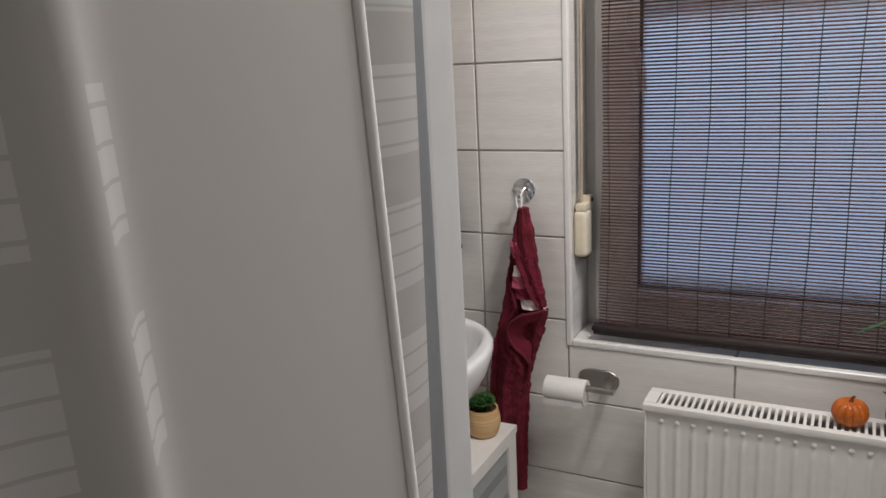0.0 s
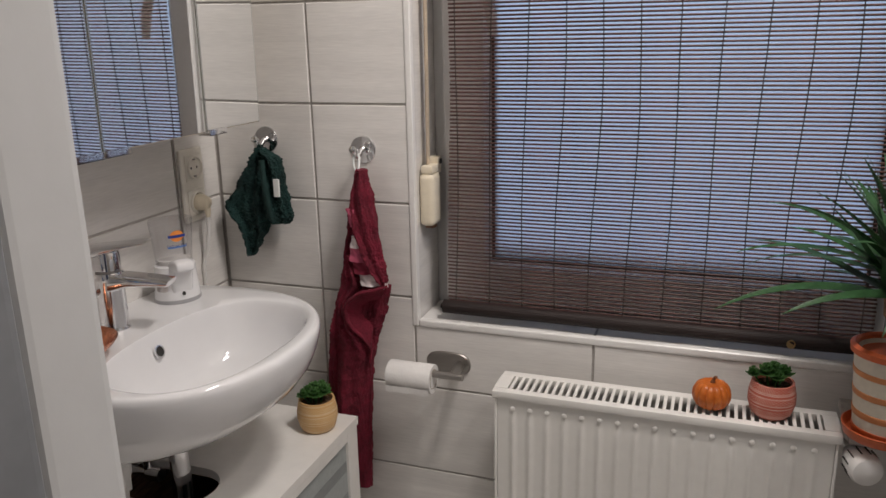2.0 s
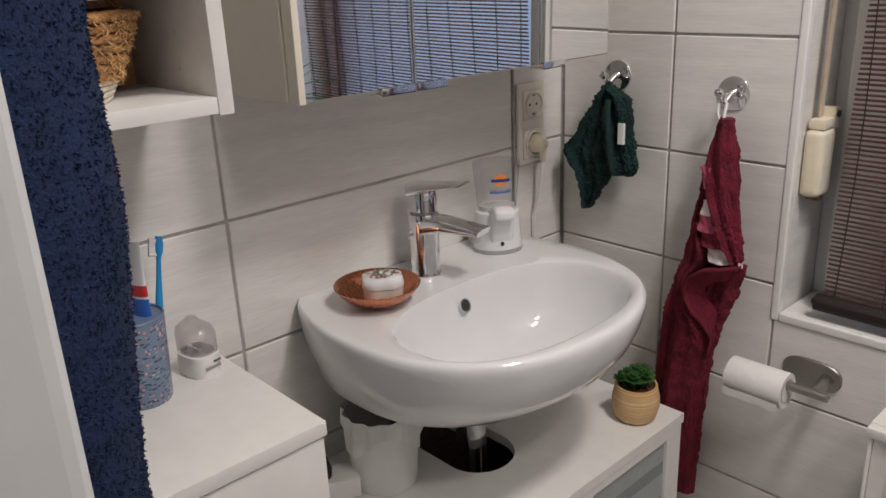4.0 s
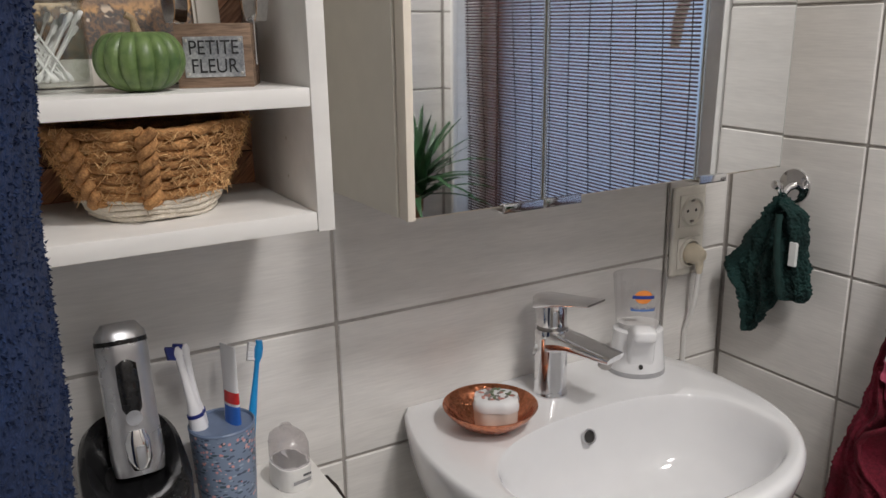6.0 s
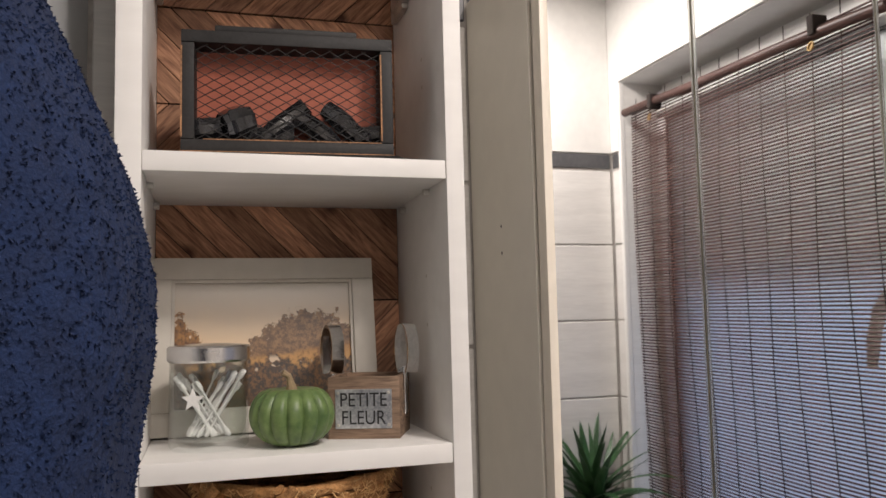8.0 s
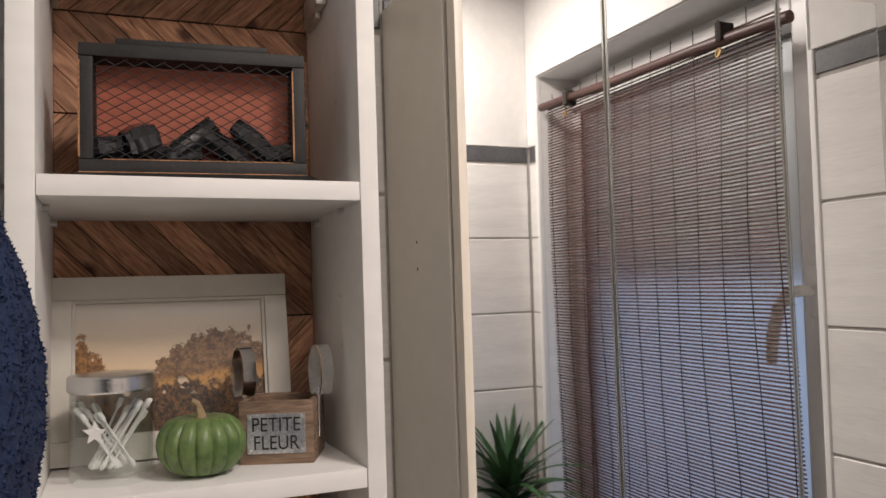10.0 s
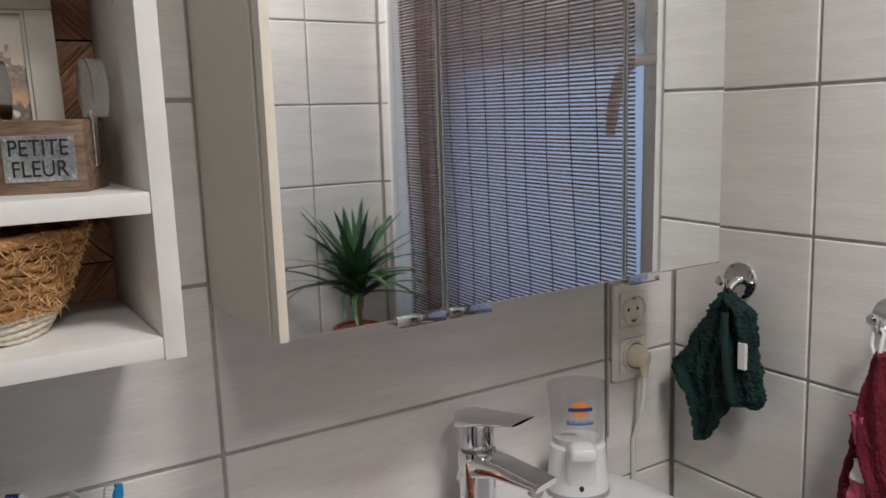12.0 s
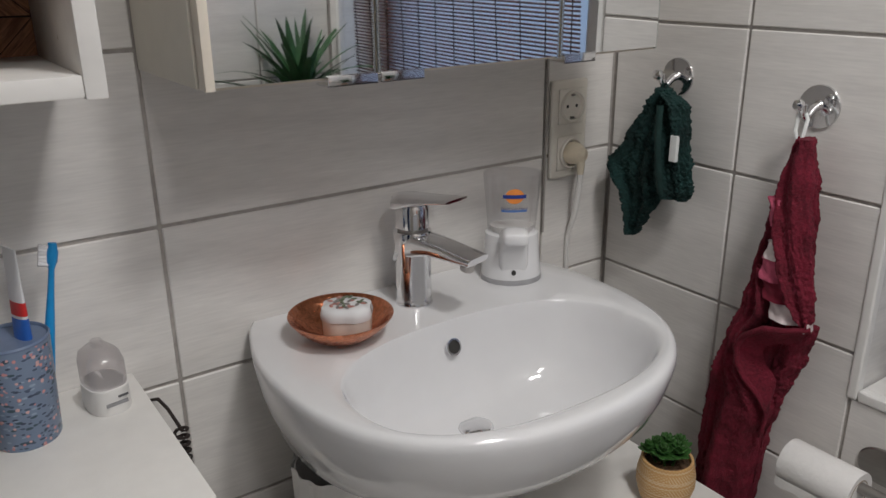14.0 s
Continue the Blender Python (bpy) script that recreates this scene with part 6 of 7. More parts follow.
    lip = sheet(24, 6, lambda u, v: tuple(Vector(hem[min(8, int(u * 9))]).lerp(Vector(hem[min(8, int(u * 9)) + 1]), u * 9 - min(8, int(u * 9))).lerp(Vector((0.392, -0.052, 0.800)), 0.55 * v)))
    part("lip", lip, TERRY_RED, t, "", 80, off)
    part("loop", tube([(0.360, -0.044, 1.085), (0.353, -0.041, 1.10), (0.352, -0.036, 1.118), (0.358, -0.034, 1.1265), (0.366, -0.038, 1.115), (0.365, -0.045, 1.085)], 0.0026, 8), LABELW, t, "white hanging loop", 60, off)


def green_cloth():
    t = thing("green_face_cloth", 0.13, -0.03, 1.12, "dark green terry face cloth hanging from a hook", "towel")
    off = pose(-0.13, 0.03, -1.12)
    left = [(1.128, 0.124, 0.140, -0.034), (1.10, 0.108, 0.148, -0.036), (1.05, 0.078, 0.150, -0.036), (1.00, 0.040, 0.150, -0.034), (0.985, 0.045, 0.150, -0.034), (0.955, 0.068, 0.142, -0.034), (0.92, 0.078, 0.120, -0.032), (0.895, 0.082, 0.102, -0.030), (0.888, 0.086, 0.096, -0.030)]
    part("cloth", cloth(left, 1.9, 0.026, 0.4, 200, 26, 0.0026), TERRY_GREEN, t, "", 80, off)
    right = [(1.128, 0.134, 0.152, -0.040), (1.105, 0.140, 0.190, -0.044), (1.06, 0.142, 0.198, -0.046), (1.02, 0.140, 0.204, -0.046), (0.985, 0.142, 0.206, -0.044), (0.968, 0.150, 0.196, -0.040)]
    part("fold", cloth(right, 1.5, 0.026, 2.0, 200, 26, 0.0026), TERRY_GREEN, t, "", 80, off)
    strip = sheet(3, 30, lambda u, v: (0.148 + 0.013 * u + 0.014 * v, -0.066 - 0.006 * math.sin(math.pi * v) - 0.003 * math.sin(math.pi * u), 1.108 - 0.130 * v))
    part("woven_strip", strip, material("dark_green_weave", (0.012, 0.040, 0.036), 0.85, spread=0.15, bump=0.6, bump_scale=260), t, "flat woven border", 80, off)
    part("label", bx(0.178, -0.0665, 1.030, 0.190, -0.060, 1.068, 0.0008), LABELW, t, "white care label", 0, off @ pose(0, 0, 0))
    part("loop", tube([(0.136, -0.038, 1.120), (0.130, -0.037, 1.128), (0.130, -0.033, 1.1365), (0.138, -0.033, 1.132), (0.140, -0.038, 1.12)], 0.002, 8), TERRY_GREEN, t, "", 60, off)


def paper_holder():
    h = thing("toilet_roll_holder", 0.536, -0.0005, 0.672, "brushed steel toilet roll holder on an oval plate", "roll holder")
    pts = []
    for i in range(48):
        a = 6.2832 * i / 48
        c, s = math.cos(a), math.sin(a)
        pts.append((0.049 * math.copysign(abs(c) ** 0.62, c), 0.026 * math.copysign(abs(s) ** 0.8, s)))
    part("plate", loft([[(x, 0.0, z) for x, z in pts], [(x, -0.003, z) for x, z in pts], [(x * 0.96, -0.0048, z * 0.94) for x, z in pts]]), STEEL, h, "", 40)
    part("arm", tube([(0.026, -0.004, 0.0), (0.030, -0.04, 0.002), (0.033, -0.062, 0.004), (0.033, -0.074, 0.006)], [0.0105, 0.010, 0.0095, 0.0085], 14), STEEL, h, "", 60)
    part("bar", tube([(0.056, -0.075, 0.006), (0.0, -0.075, 0.006), (-0.104, -0.075, 0.006)], 0.0075, 16), STEEL, h, "", 40)
    part("end_cap", lathe([(0.0001, 0), (0.0085, 0.0), (0.009, 0.004), (0.0001, 0.005)], 16), STEEL, h, "", 40, pose(-0.104, -0.075, 0.006, 0, -90, 0))
    r = thing("toilet_roll", 0.480, -0.0755, 0.6665, "nearly used white toilet paper roll on the bar", "toilet roll")
    pap = material("tissue_paper", (0.78, 0.765, 0.75), 0.95, spread=0.02, scale=20, bump=0.4, bump_scale=120)
    part("paper", lathe([(0.021, -0.048), (0.030, -0.0485), (0.0305, -0.046), (0.0302, 0.0), (0.0306, 0.046), (0.030, 0.0485), (0.021, 0.048)], 40), pap, r, "", 40, pose(0, 0, 0, 0, 90, 0))
    part("core", lathe([(0.0195, -0.0485), (0.0205, -0.0485), (0.0205, 0.0485), (0.0195, 0.0485), (0.0195, -0.0485)], 32), material("cardboard", (0.36, 0.29, 0.22), 0.9), r, "cardboard core", 40, pose(0, 0, 0, 0, 90, 0))
    part("torn_edge", sheet(10, 6, lambda u, v: (-0.047 + 0.094 * u, -0.0307 - 0.001 * math.sin(u * 9), -0.012 - 0.014 * v - 0.0015 * math.sin(u * 17) * v)), pap, r, "", 60)


wall_socket()
hook(0.130, 1.141, "round chrome adhesive hook holding the green cloth")
hook(0.358, 1.126, "round chrome adhesive hook holding the burgundy towel")
red_towel()
green_cloth()
paper_holder()

# ---- radiator top, plants, washing machine ----
LEAF = material("succulent_leaf", (0.030, 0.105, 0.022), 0.42, spread=0.25, scale=40, second=(0.075, 0.20, 0.045), sss=0.05)
SOIL = material("bark_soil", (0.12, 0.07, 0.04), 0.95, spread=0.45, scale=90, bump=1.0, bump_scale=180)


def patterned(name, ground, ink, scale_z):
    """Glazed pot with printed rows: zigzags, dots and hatched fields between plain lines."""
    m = bpy.data.materials.new(name)
    m.use_nodes = True
    n, l = m.node_tree.nodes, m.node_tree.links
    p = n["Principled BSDF"]
    co = n.new("ShaderNodeTexCoord")
    sep = n.new("ShaderNodeSeparateXYZ")
    l.new(co.outputs["Object"], sep.inputs[0])

    def mt(op, a, b=0.0, c=0.0):
        t = n.new("ShaderNodeMath")
        t.operation = op
        for i, v in enumerate((a, b, c)):
            if isinstance(v, (int, float)):
                t.inputs[i].default_value = v
            else:
                l.new(v, t.inputs[i])
        return t.outputs[0]
    ang = mt("ARCTAN2", sep.outputs["Y"], sep.outputs["X"])
    z = sep.outputs["Z"]
    zz = mt("DIVIDE", z, scale_z)
    zig = mt("LESS_THAN", mt("FRACT", mt("MULTIPLY_ADD", mt("PINGPONG", mt("MULTIPLY", ang, 7.0), 0.5), 0.55, mt("MULTIPLY", zz, 9.0))), 0.42)
    dots = mt("GREATER_THAN", mt("MULTIPLY", mt("SINE", mt("MULTIPLY", ang, 34.0)), mt("SINE", mt("MULTIPLY", zz, 75.0))), 0.30)
    hatch = mt("LESS_THAN", mt("FRACT", mt("MULTIPLY_ADD", ang, 9.0, mt("MULTIPLY", zz, 8.0))), 0.40)
    band = mt("FRACT", mt("MULTIPLY", zz, 2.6))
    field = mt("GREATER_THAN", mt("SINE", mt("MULTIPLY", ang, 4.0)), 0.1)
    mid = mt("ADD", mt("MULTIPLY", field, dots), mt("MULTIPLY", mt("SUBTRACT", 1.0, field), hatch))
    sel = mt("GREATER_THAN", band, 0.45)
    pat = mt("ADD", mt("MULTIPLY", sel, mid), mt("MULTIPLY", mt("SUBTRACT", 1.0, sel), zig))
    lines = mt("LESS_THAN", mt("ABSOLUTE", mt("SUBTRACT", band, 0.45)), 0.04)
    pat = mt("MAXIMUM", pat, lines)
    ns = n.new("ShaderNodeTexNoise")
    ns.inputs["Scale"].default_value = 60
    l.new(co.outputs["Object"], ns.inputs["Vector"])
    pat = mt("MULTIPLY", pat, mt("MULTIPLY_ADD", ns.outputs["Fac"], 0.7, 0.25))
    mx = n.new("ShaderNodeMix")
    mx.data_type = "RGBA"
    mx.inputs[6].default_value, mx.inputs[7].default_value = (*ground, 1), (*ink, 1)
    l.new(pat, mx.inputs[0])
    l.new(mx.outputs[2], p.inputs["Base Color"])
    p.inputs["Roughness"].default_value = 0.6
    bp = n.new("ShaderNodeBump")
    bp.inputs["Strength"].default_value, bp.inputs["Distance"].default_value = 0.4, 0.0006
    l.new(pat, bp.inputs["Height"])
    l.new(bp.outputs[0], p.inputs["Normal"])
    return m


def leaf_bm(length, width, curl, thick=0.0012):
    """One pointed oval leaf along +x, with a raised middle and a curl upward."""
    bm = bmesh.new()
    rows = []
    for i in range(6):
        u = i / 5
        w = width * math.sin(math.pi * (0.12 + 0.86 * u)) ** 0.8
        z = curl * u * u
        rows.append([bm.verts.new((length * u, s * w, z + thick * (1 - abs(s)) + 0.25 * w * abs(s))) for s in (-1, 0, 1)])
    for a, b in zip(rows, rows[1:]):
        for k in range(2):
            bm.faces.new((a[k], a[k + 1], b[k + 1], b[k]))
    r = bmesh.ops.extrude_face_region(bm, geom=bm.faces[:])
    bmesh.ops.translate(bm, verts=[e for e in r["geom"] if isinstance(e, bmesh.types.BMVert)], vec=(0, 0, -thick))
    return bm


def succulent(name, x, y, z, r, h, pot_mat, label, seed, stray):
    t = thing(name, x, y, z, label, "potted plant")
    part("pot", lathe([(0.0001, 0.0), (r * 0.70, 0.0), (r * 0.86, h * 0.10), (r, h * 0.42), (r * 0.99, h * 0.66), (r * 0.90, h * 0.92), (r * 0.88, h), (r * 0.79, h), (r * 0.80, h * 0.84), (0.0001, h * 0.82)], 44), pot_mat, t, "patterned ceramic pot", 60)
    rnd = random.Random(seed)
    soil = bmesh.new()
    for i in range(60):
        a, q = rnd.uniform(0, 6.283), r * 0.74 * math.sqrt(rnd.random())
        put(soil, bx(-0.0018, -0.0013, -0.001, 0.0018, 0.0013, 0.001)) if i == 0 else None
        c = Vector((q * math.cos(a), q * math.sin(a), h * 0.86 + rnd.uniform(0, 0.002)))
        put_fibre(soil, c, c + Vector((rnd.uniform(-0.004, 0.004), rnd.uniform(-0.004, 0.004), 0.0015)), 0.0018)
    put(soil, lathe([(0.0001, h * 0.87), (r * 0.78, h * 0.86)], 24))
    tagged(part("soil", soil, SOIL, t, "bark soil"), kind="stuff")
    leaf = None
    heads = [(0.0, 0.0, 1.0)] + [(r * 0.42 * math.cos(k * 1.26), r * 0.42 * math.sin(k * 1.26), 0.75 + 0.25 * rnd.random()) for k in range(5)] + [(stray[0], stray[1], 0.7)]
    for hx, hy, s in heads:
        top = h + r * (0.55 * s if (hx, hy) != stray else 0.42)
        part("stalk", tube([(hx * 0.5, hy * 0.5, h * 0.82), (hx * 0.9, hy * 0.9, (h + top) / 2), (hx, hy, top)], r * 0.045, 6), LEAF, t, "", 60)
        for ring in range(4):
            for k in range(6):
                a = k * 1.047 + ring * 0.55 + rnd.uniform(-0.15, 0.15)
                tilt = 8 + ring * 20 + rnd.uniform(-7, 7)
                if leaf is None:
                    leaf = part("leaf", leaf_bm(r * 0.52, r * 0.17, r * 0.12, r * 0.04), LEAF, t, "", 60)
                    ob = leaf
                else:
                    ob = new("leaf", leaf.data)
                    ob.parent = t
                sc = s * (1 - 0.14 * ring)
                ob.matrix_basis = pose(hx, hy, top - r * 0.20 + ring * r * 0.085, 0, 0, math.degrees(a)) @ pose(0, 0, 0, 0, -tilt, 0) @ Matrix.Diagonal((sc, sc, sc, 1))
    return t


YELLOW_POT = patterned("yellow_printed_pot", (0.62, 0.36, 0.14), (0.80, 0.66, 0.44), 0.052)
RED_POT = patterned("red_printed_pot", (0.50, 0.095, 0.055), (0.78, 0.58, 0.50), 0.056)
succulent("potted_succulent", 0.302, -0.164, 0.565, 0.042, 0.068, YELLOW_POT, "small green succulent in a yellow patterned pot on the vanity", 5, (-0.018, -0.022))
succulent("potted_succulent", 1.170, -0.092, 0.6943, 0.040, 0.064, RED_POT, "small green succulent in a red patterned pot on the radiator", 9, (-0.034, -0.008))
pumpkin("orange_pumpkin", 1.070, -0.098, 0.6943, 0.034, ((0.52, 0.105, 0.012), (0.68, 0.19, 0.03)), (0.18, 0.07, 0.03), "decorative orange pumpkin standing on the radiator", 13, 30, 0.80)

structure("plant_shelf", bx(1.290, -0.150, 0.684, X1 - 0.0005, -0.0005, 0.6995, 0.002), GROUT, "small grey ledge beside the radiator", "ledge")


def dracaena():
    t = thing("potted_dracaena", 1.340, -0.135, 0.7, "spiky dragon tree in a cream pot with orange stripes", "potted plant")
    terra = material("orange_glaze", (0.55, 0.115, 0.035), 0.4, spread=0.08, scale=12)
    cream = material("cream_glaze", (0.68, 0.62, 0.52), 0.45, spread=0.05, scale=14, bump=0.15, bump_scale=40)
    part("saucer", lathe([(0.0001, 0), (0.052, 0), (0.060, 0.004), (0.064, 0.020), (0.062, 0.021), (0.056, 0.006), (0.0001, 0.005)], 48), terra, t, "orange saucer", 50)
    base = 0.0065

    def r(z):
        return 0.047 + 0.011 * z / 0.15
    part("pot", lathe([(0.0001, base), (r(0), base), (r(0.15), base + 0.15), (r(0.15) - 0.004, base + 0.15), (r(0.02) - 0.006, base + 0.13), (0.0001, base + 0.13)], 56), cream, t, "cream pot", 50)
    for z0, z1 in ((0.0, 0.016), (0.034, 0.046), (0.070, 0.081), (0.106, 0.116)):
        part("stripe", lathe([(r(z0) + 0.0002, base + z0), (r(z0) + 0.0011, base + z0 + 0.0008), (r(z1) + 0.0011, base + z1 - 0.0008), (r(z1) + 0.0002, base + z1)], 56), terra if z0 == 0 else material("orange_stripe", (0.62, 0.24, 0.09), 0.5, spread=0.1), t, "orange stripe", 50)
    part("rim", lathe([(r(0.142), base + 0.140), (r(0.15) + 0.005, base + 0.142), (r(0.15) + 0.006, base + 0.152), (r(0.15) - 0.001, base + 0.156), (r(0.15) - 0.006, base + 0.152), (r(0.15) - 0.006, base + 0.130)], 56), terra, t, "orange rim", 50)
    part("soil", lathe([(0.0001, base + 0.139), (0.051, base + 0.136)], 32), SOIL, t)
    bark = material("dracaena_bark", (0.26, 0.16, 0.10), 0.85, spread=0.25, scale=30, bump=0.8, bump_scale=120)
    part("trunk", tube([(0, 0, base + 0.12), (-0.003, 0.002, base + 0.17), (0.004, 0.0, base + 0.20), (-0.004, -0.002, base + 0.24), (-0.003, 0.0, base + 0.27)], [0.011, 0.010, 0.012, 0.008, 0.007], 10), bark, t, "knotted brown trunk", 50)
    part("trunk_fork", tube([(0.0, 0.0, base + 0.185), (-0.016, 0.004, base + 0.205), (-0.020, 0.004, base + 0.235)], [0.008, 0.0065, 0.005], 8), bark, t, "", 50)
    part("trunk_fork", tube([(0.002, 0.0, base + 0.19), (0.016, -0.006, base + 0.21), (0.02, -0.006, base + 0.235)], [0.008, 0.0065, 0.005], 8), bark, t, "", 50)
    blade = material("dracaena_blade", (0.022, 0.075, 0.024), 0.38, spread=0.2, scale=16, stretch=(1, 1, 1), second=(0.045, 0.12, 0.045), random_tone=0.25)
    rnd = random.Random(21)
    kinds = []
    for kind in range(6):
        length, droop = 0.200 + 0.022 * kind, 0.12 + 0.20 * kind
        bm = bmesh.new()
        rows = []
        th = 0.0
        x = z = 0.0
        for i in range(13):
            u = i / 12
            w = 0.0132 * (1 - u) ** 0.7 * min(1, 0.55 + u * 3) + 0.0002
            rows.append([bm.verts.new((x, s * w, z + 0.0022 * abs(s) * (1 - u))) for s in (-1, 0, 1)])
            th = droop * u ** 1.6
            x, z = x + length / 12 * math.cos(th), z - length / 12 * math.sin(th)
        for a, b in zip(rows, rows[1:]):
            for k in range(2):
                bm.faces.new((a[k], a[k + 1], b[k + 1], b[k]))
        q = bmesh.ops.extrude_face_region(bm, geom=bm.faces[:])
        bmesh.ops.translate(bm, verts=[e for e in q["geom"] if isinstance(e, bmesh.types.BMVert)], vec=(0, 0, -0.0006))
        kinds.append(bm)
    made = {}
    for hx, hy, hz, count in ((-0.003, 0.0, base + 0.272, 32), (-0.021, 0.004, base + 0.24, 14), (0.021, -0.006, base + 0.24, 15)):
        for k in range(count):
            f = k / count
            up = 76 - 67 * f + rnd.uniform(-8, 8)
            kind = min(5, int(f * 5 + rnd.random()))
            a = k * 137.5 + rnd.uniform(-15, 15)
            lim = 1.0
            ax, ay = math.cos(math.radians(a)), math.sin(math.radians(a))
            flat = max(0.1, math.cos(math.radians(up)))
            if ay > 0:                                  # the wall and window stand close behind
                lim = min(lim, 0.125 / (0.2 * ay * flat + 1e-4))
            if ax > 0 and ay > -0.45:
                lim = min(lim, 0.080 / (0.2 * ax * flat + 1e-4))
            if lim < 0.42:
                continue
            if kind not in made:
                made[kind] = part("blade", kinds[kind], blade, t, "", 60)
                ob = made[kind]
            else:
                ob = new("blade", made[kind].data)
                ob.parent = t
            s = rnd.uniform(0.75, 1.05) * min(1.0, lim)
            ob.matrix_basis = pose(hx, hy, hz + 0.02 - 0.03 * f, 0, 0, a) @ pose(0, 0, 0, 0, -up, 0) @ pose(0, 0, 0, rnd.uniform(-25, 25)) @ Matrix.Diagonal((s, 1, s, 1))
    for kind, bm in enumerate(kinds):
        if kind not in made:
            bm.free()


dracaena()

WM_X, WM_Y0, WM_Y1, WM_Z = 1.293, -1.065, -0.462, 1.030


def washing_machine():
    w = thing("washing_machine", (WM_X + XR) / 2, (WM_Y0 + WM_Y1) / 2, 0.0, "glossy white washing machine against the side wall", "washing machine")
    ox, oy = (WM_X + XR) / 2, (WM_Y0 + WM_Y1) / 2
    gloss = material("glossy_white_enamel", (0.74, 0.76, 0.80), 0.12, spread=0.01, coat=0.3, rough_spread=0.03)
    a, b = XR - 0.012 - ox, WM_X - ox
    y0, y1 = WM_Y0 - oy, WM_Y1 - oy
    part("body", bx(b, y0, 0.02, a, y1, WM_Z - 0.054, 0.006, 3), gloss, w)
    part("seam", bx(b + 0.003, y0 + 0.003, WM_Z - 0.055, a - 0.003, y1 - 0.003, WM_Z - 0.0515), DARK, w, "", 0)
    part("top_plate", bx(b, y0, WM_Z - 0.052, a, y1, WM_Z, 0.018, 5), gloss, w, "rounded top plate")
    part("front_door", lathe([(0.0001, 0), (0.17, 0), (0.18, 0.01), (0.17, 0.03), (0.13, 0.035), (0.12, 0.02), (0.0001, 0.015)], 48), gloss, w, "round door", 50, pose((a + b) / 2, y0 - 0.001, 0.42, 90, 0, 0))
    part("control_panel", bx(b + 0.01, y0 - 0.004, WM_Z - 0.15, a - 0.01, y0 - 0.0005, WM_Z - 0.06, 0.001), PVC, w)
    part("knob", lathe([(0.03, 0), (0.028, 0.02), (0.0001, 0.021)], 28), STEEL, w, "", 50, pose((a + b) / 2 + 0.05, y0 - 0.004, WM_Z - 0.105, 90, 0, 0))
    for x in (b + 0.05, a - 0.05):
        for y in (y0 + 0.05, y1 - 0.05):
            part("foot", lathe([(0.0001, 0), (0.02, 0), (0.02, 0.022), (0.0001, 0.022)], 14), STRING, w, "", 50, pose(x, y, 0))


def copper_box():
    x0, y0, L, Hh = 1.298, -0.538, 0.132, 0.088
    b = thing("copper_gift_box", x0 + L / 2, y0 + L / 2, WM_Z + 0.0005, "copper-coloured box with raised diamond facets", "box")
    cop = material("satin_copper_card", (0.50, 0.165, 0.075), 0.36, metal=0.35, spread=0.1, scale=20, bump=0.1)
    h = L / 2
    part("body", bx(-h, -h, 0.0, h, h, Hh - 0.004, 0.0015), cop, b, "", 0)
    part("lid", bx(-h - 0.002, -h - 0.002, Hh - 0.0038, h + 0.002, h + 0.002, Hh, 0.0012), cop, b)

    def facet(s):
        bm = bmesh.new()
        v = [bm.verts.new(p) for p in ((-s, 0, -s), (0, -0.0008, -s), (s, 0, -s), (s, -0.0008, 0), (s, 0, s), (0, -0.0008, s), (-s, 0, s), (-s, -0.0008, 0))]
        c = bm.verts.new((0, -0.0012, 0))
        q = [bm.verts.new(p) for p in ((-s * 0.5, -0.009, -s * 0.5), (s * 0.5, -0.009, -s * 0.5), (s * 0.5, -0.009, s * 0.5), (-s * 0.5, -0.009, s * 0.5))]
        for i, (a, m1, m2) in enumerate(((0, 1, 7), (2, 3, 1), (4, 5, 3), (6, 7, 5))):
            for u, w in ((v[m2], v[a]), (v[a], v[m1]), (v[m1], c), (c, v[m2])):
                bm.faces.new((u, w, q[i]))
        return bm
    s = 0.0345
    first = None
    for side in range(4):
        for i in range(2):
            for k in range(1):
                if first is None:
                    first = part("facet", facet(s), cop, b, "", 0)
                    ob = first
                else:
                    ob = new("facet", first.data)
                    ob.parent = b
                ob.matrix_basis = pose(0, 0, 0, 0, 0, side * 90) @ pose(-h + 0.0333 + i * 0.0654, -h - 0.0003, 0.0425) @ Matrix.Diagonal((0.92, 1.1, 1.2, 1))


washing_machine()
copper_box()


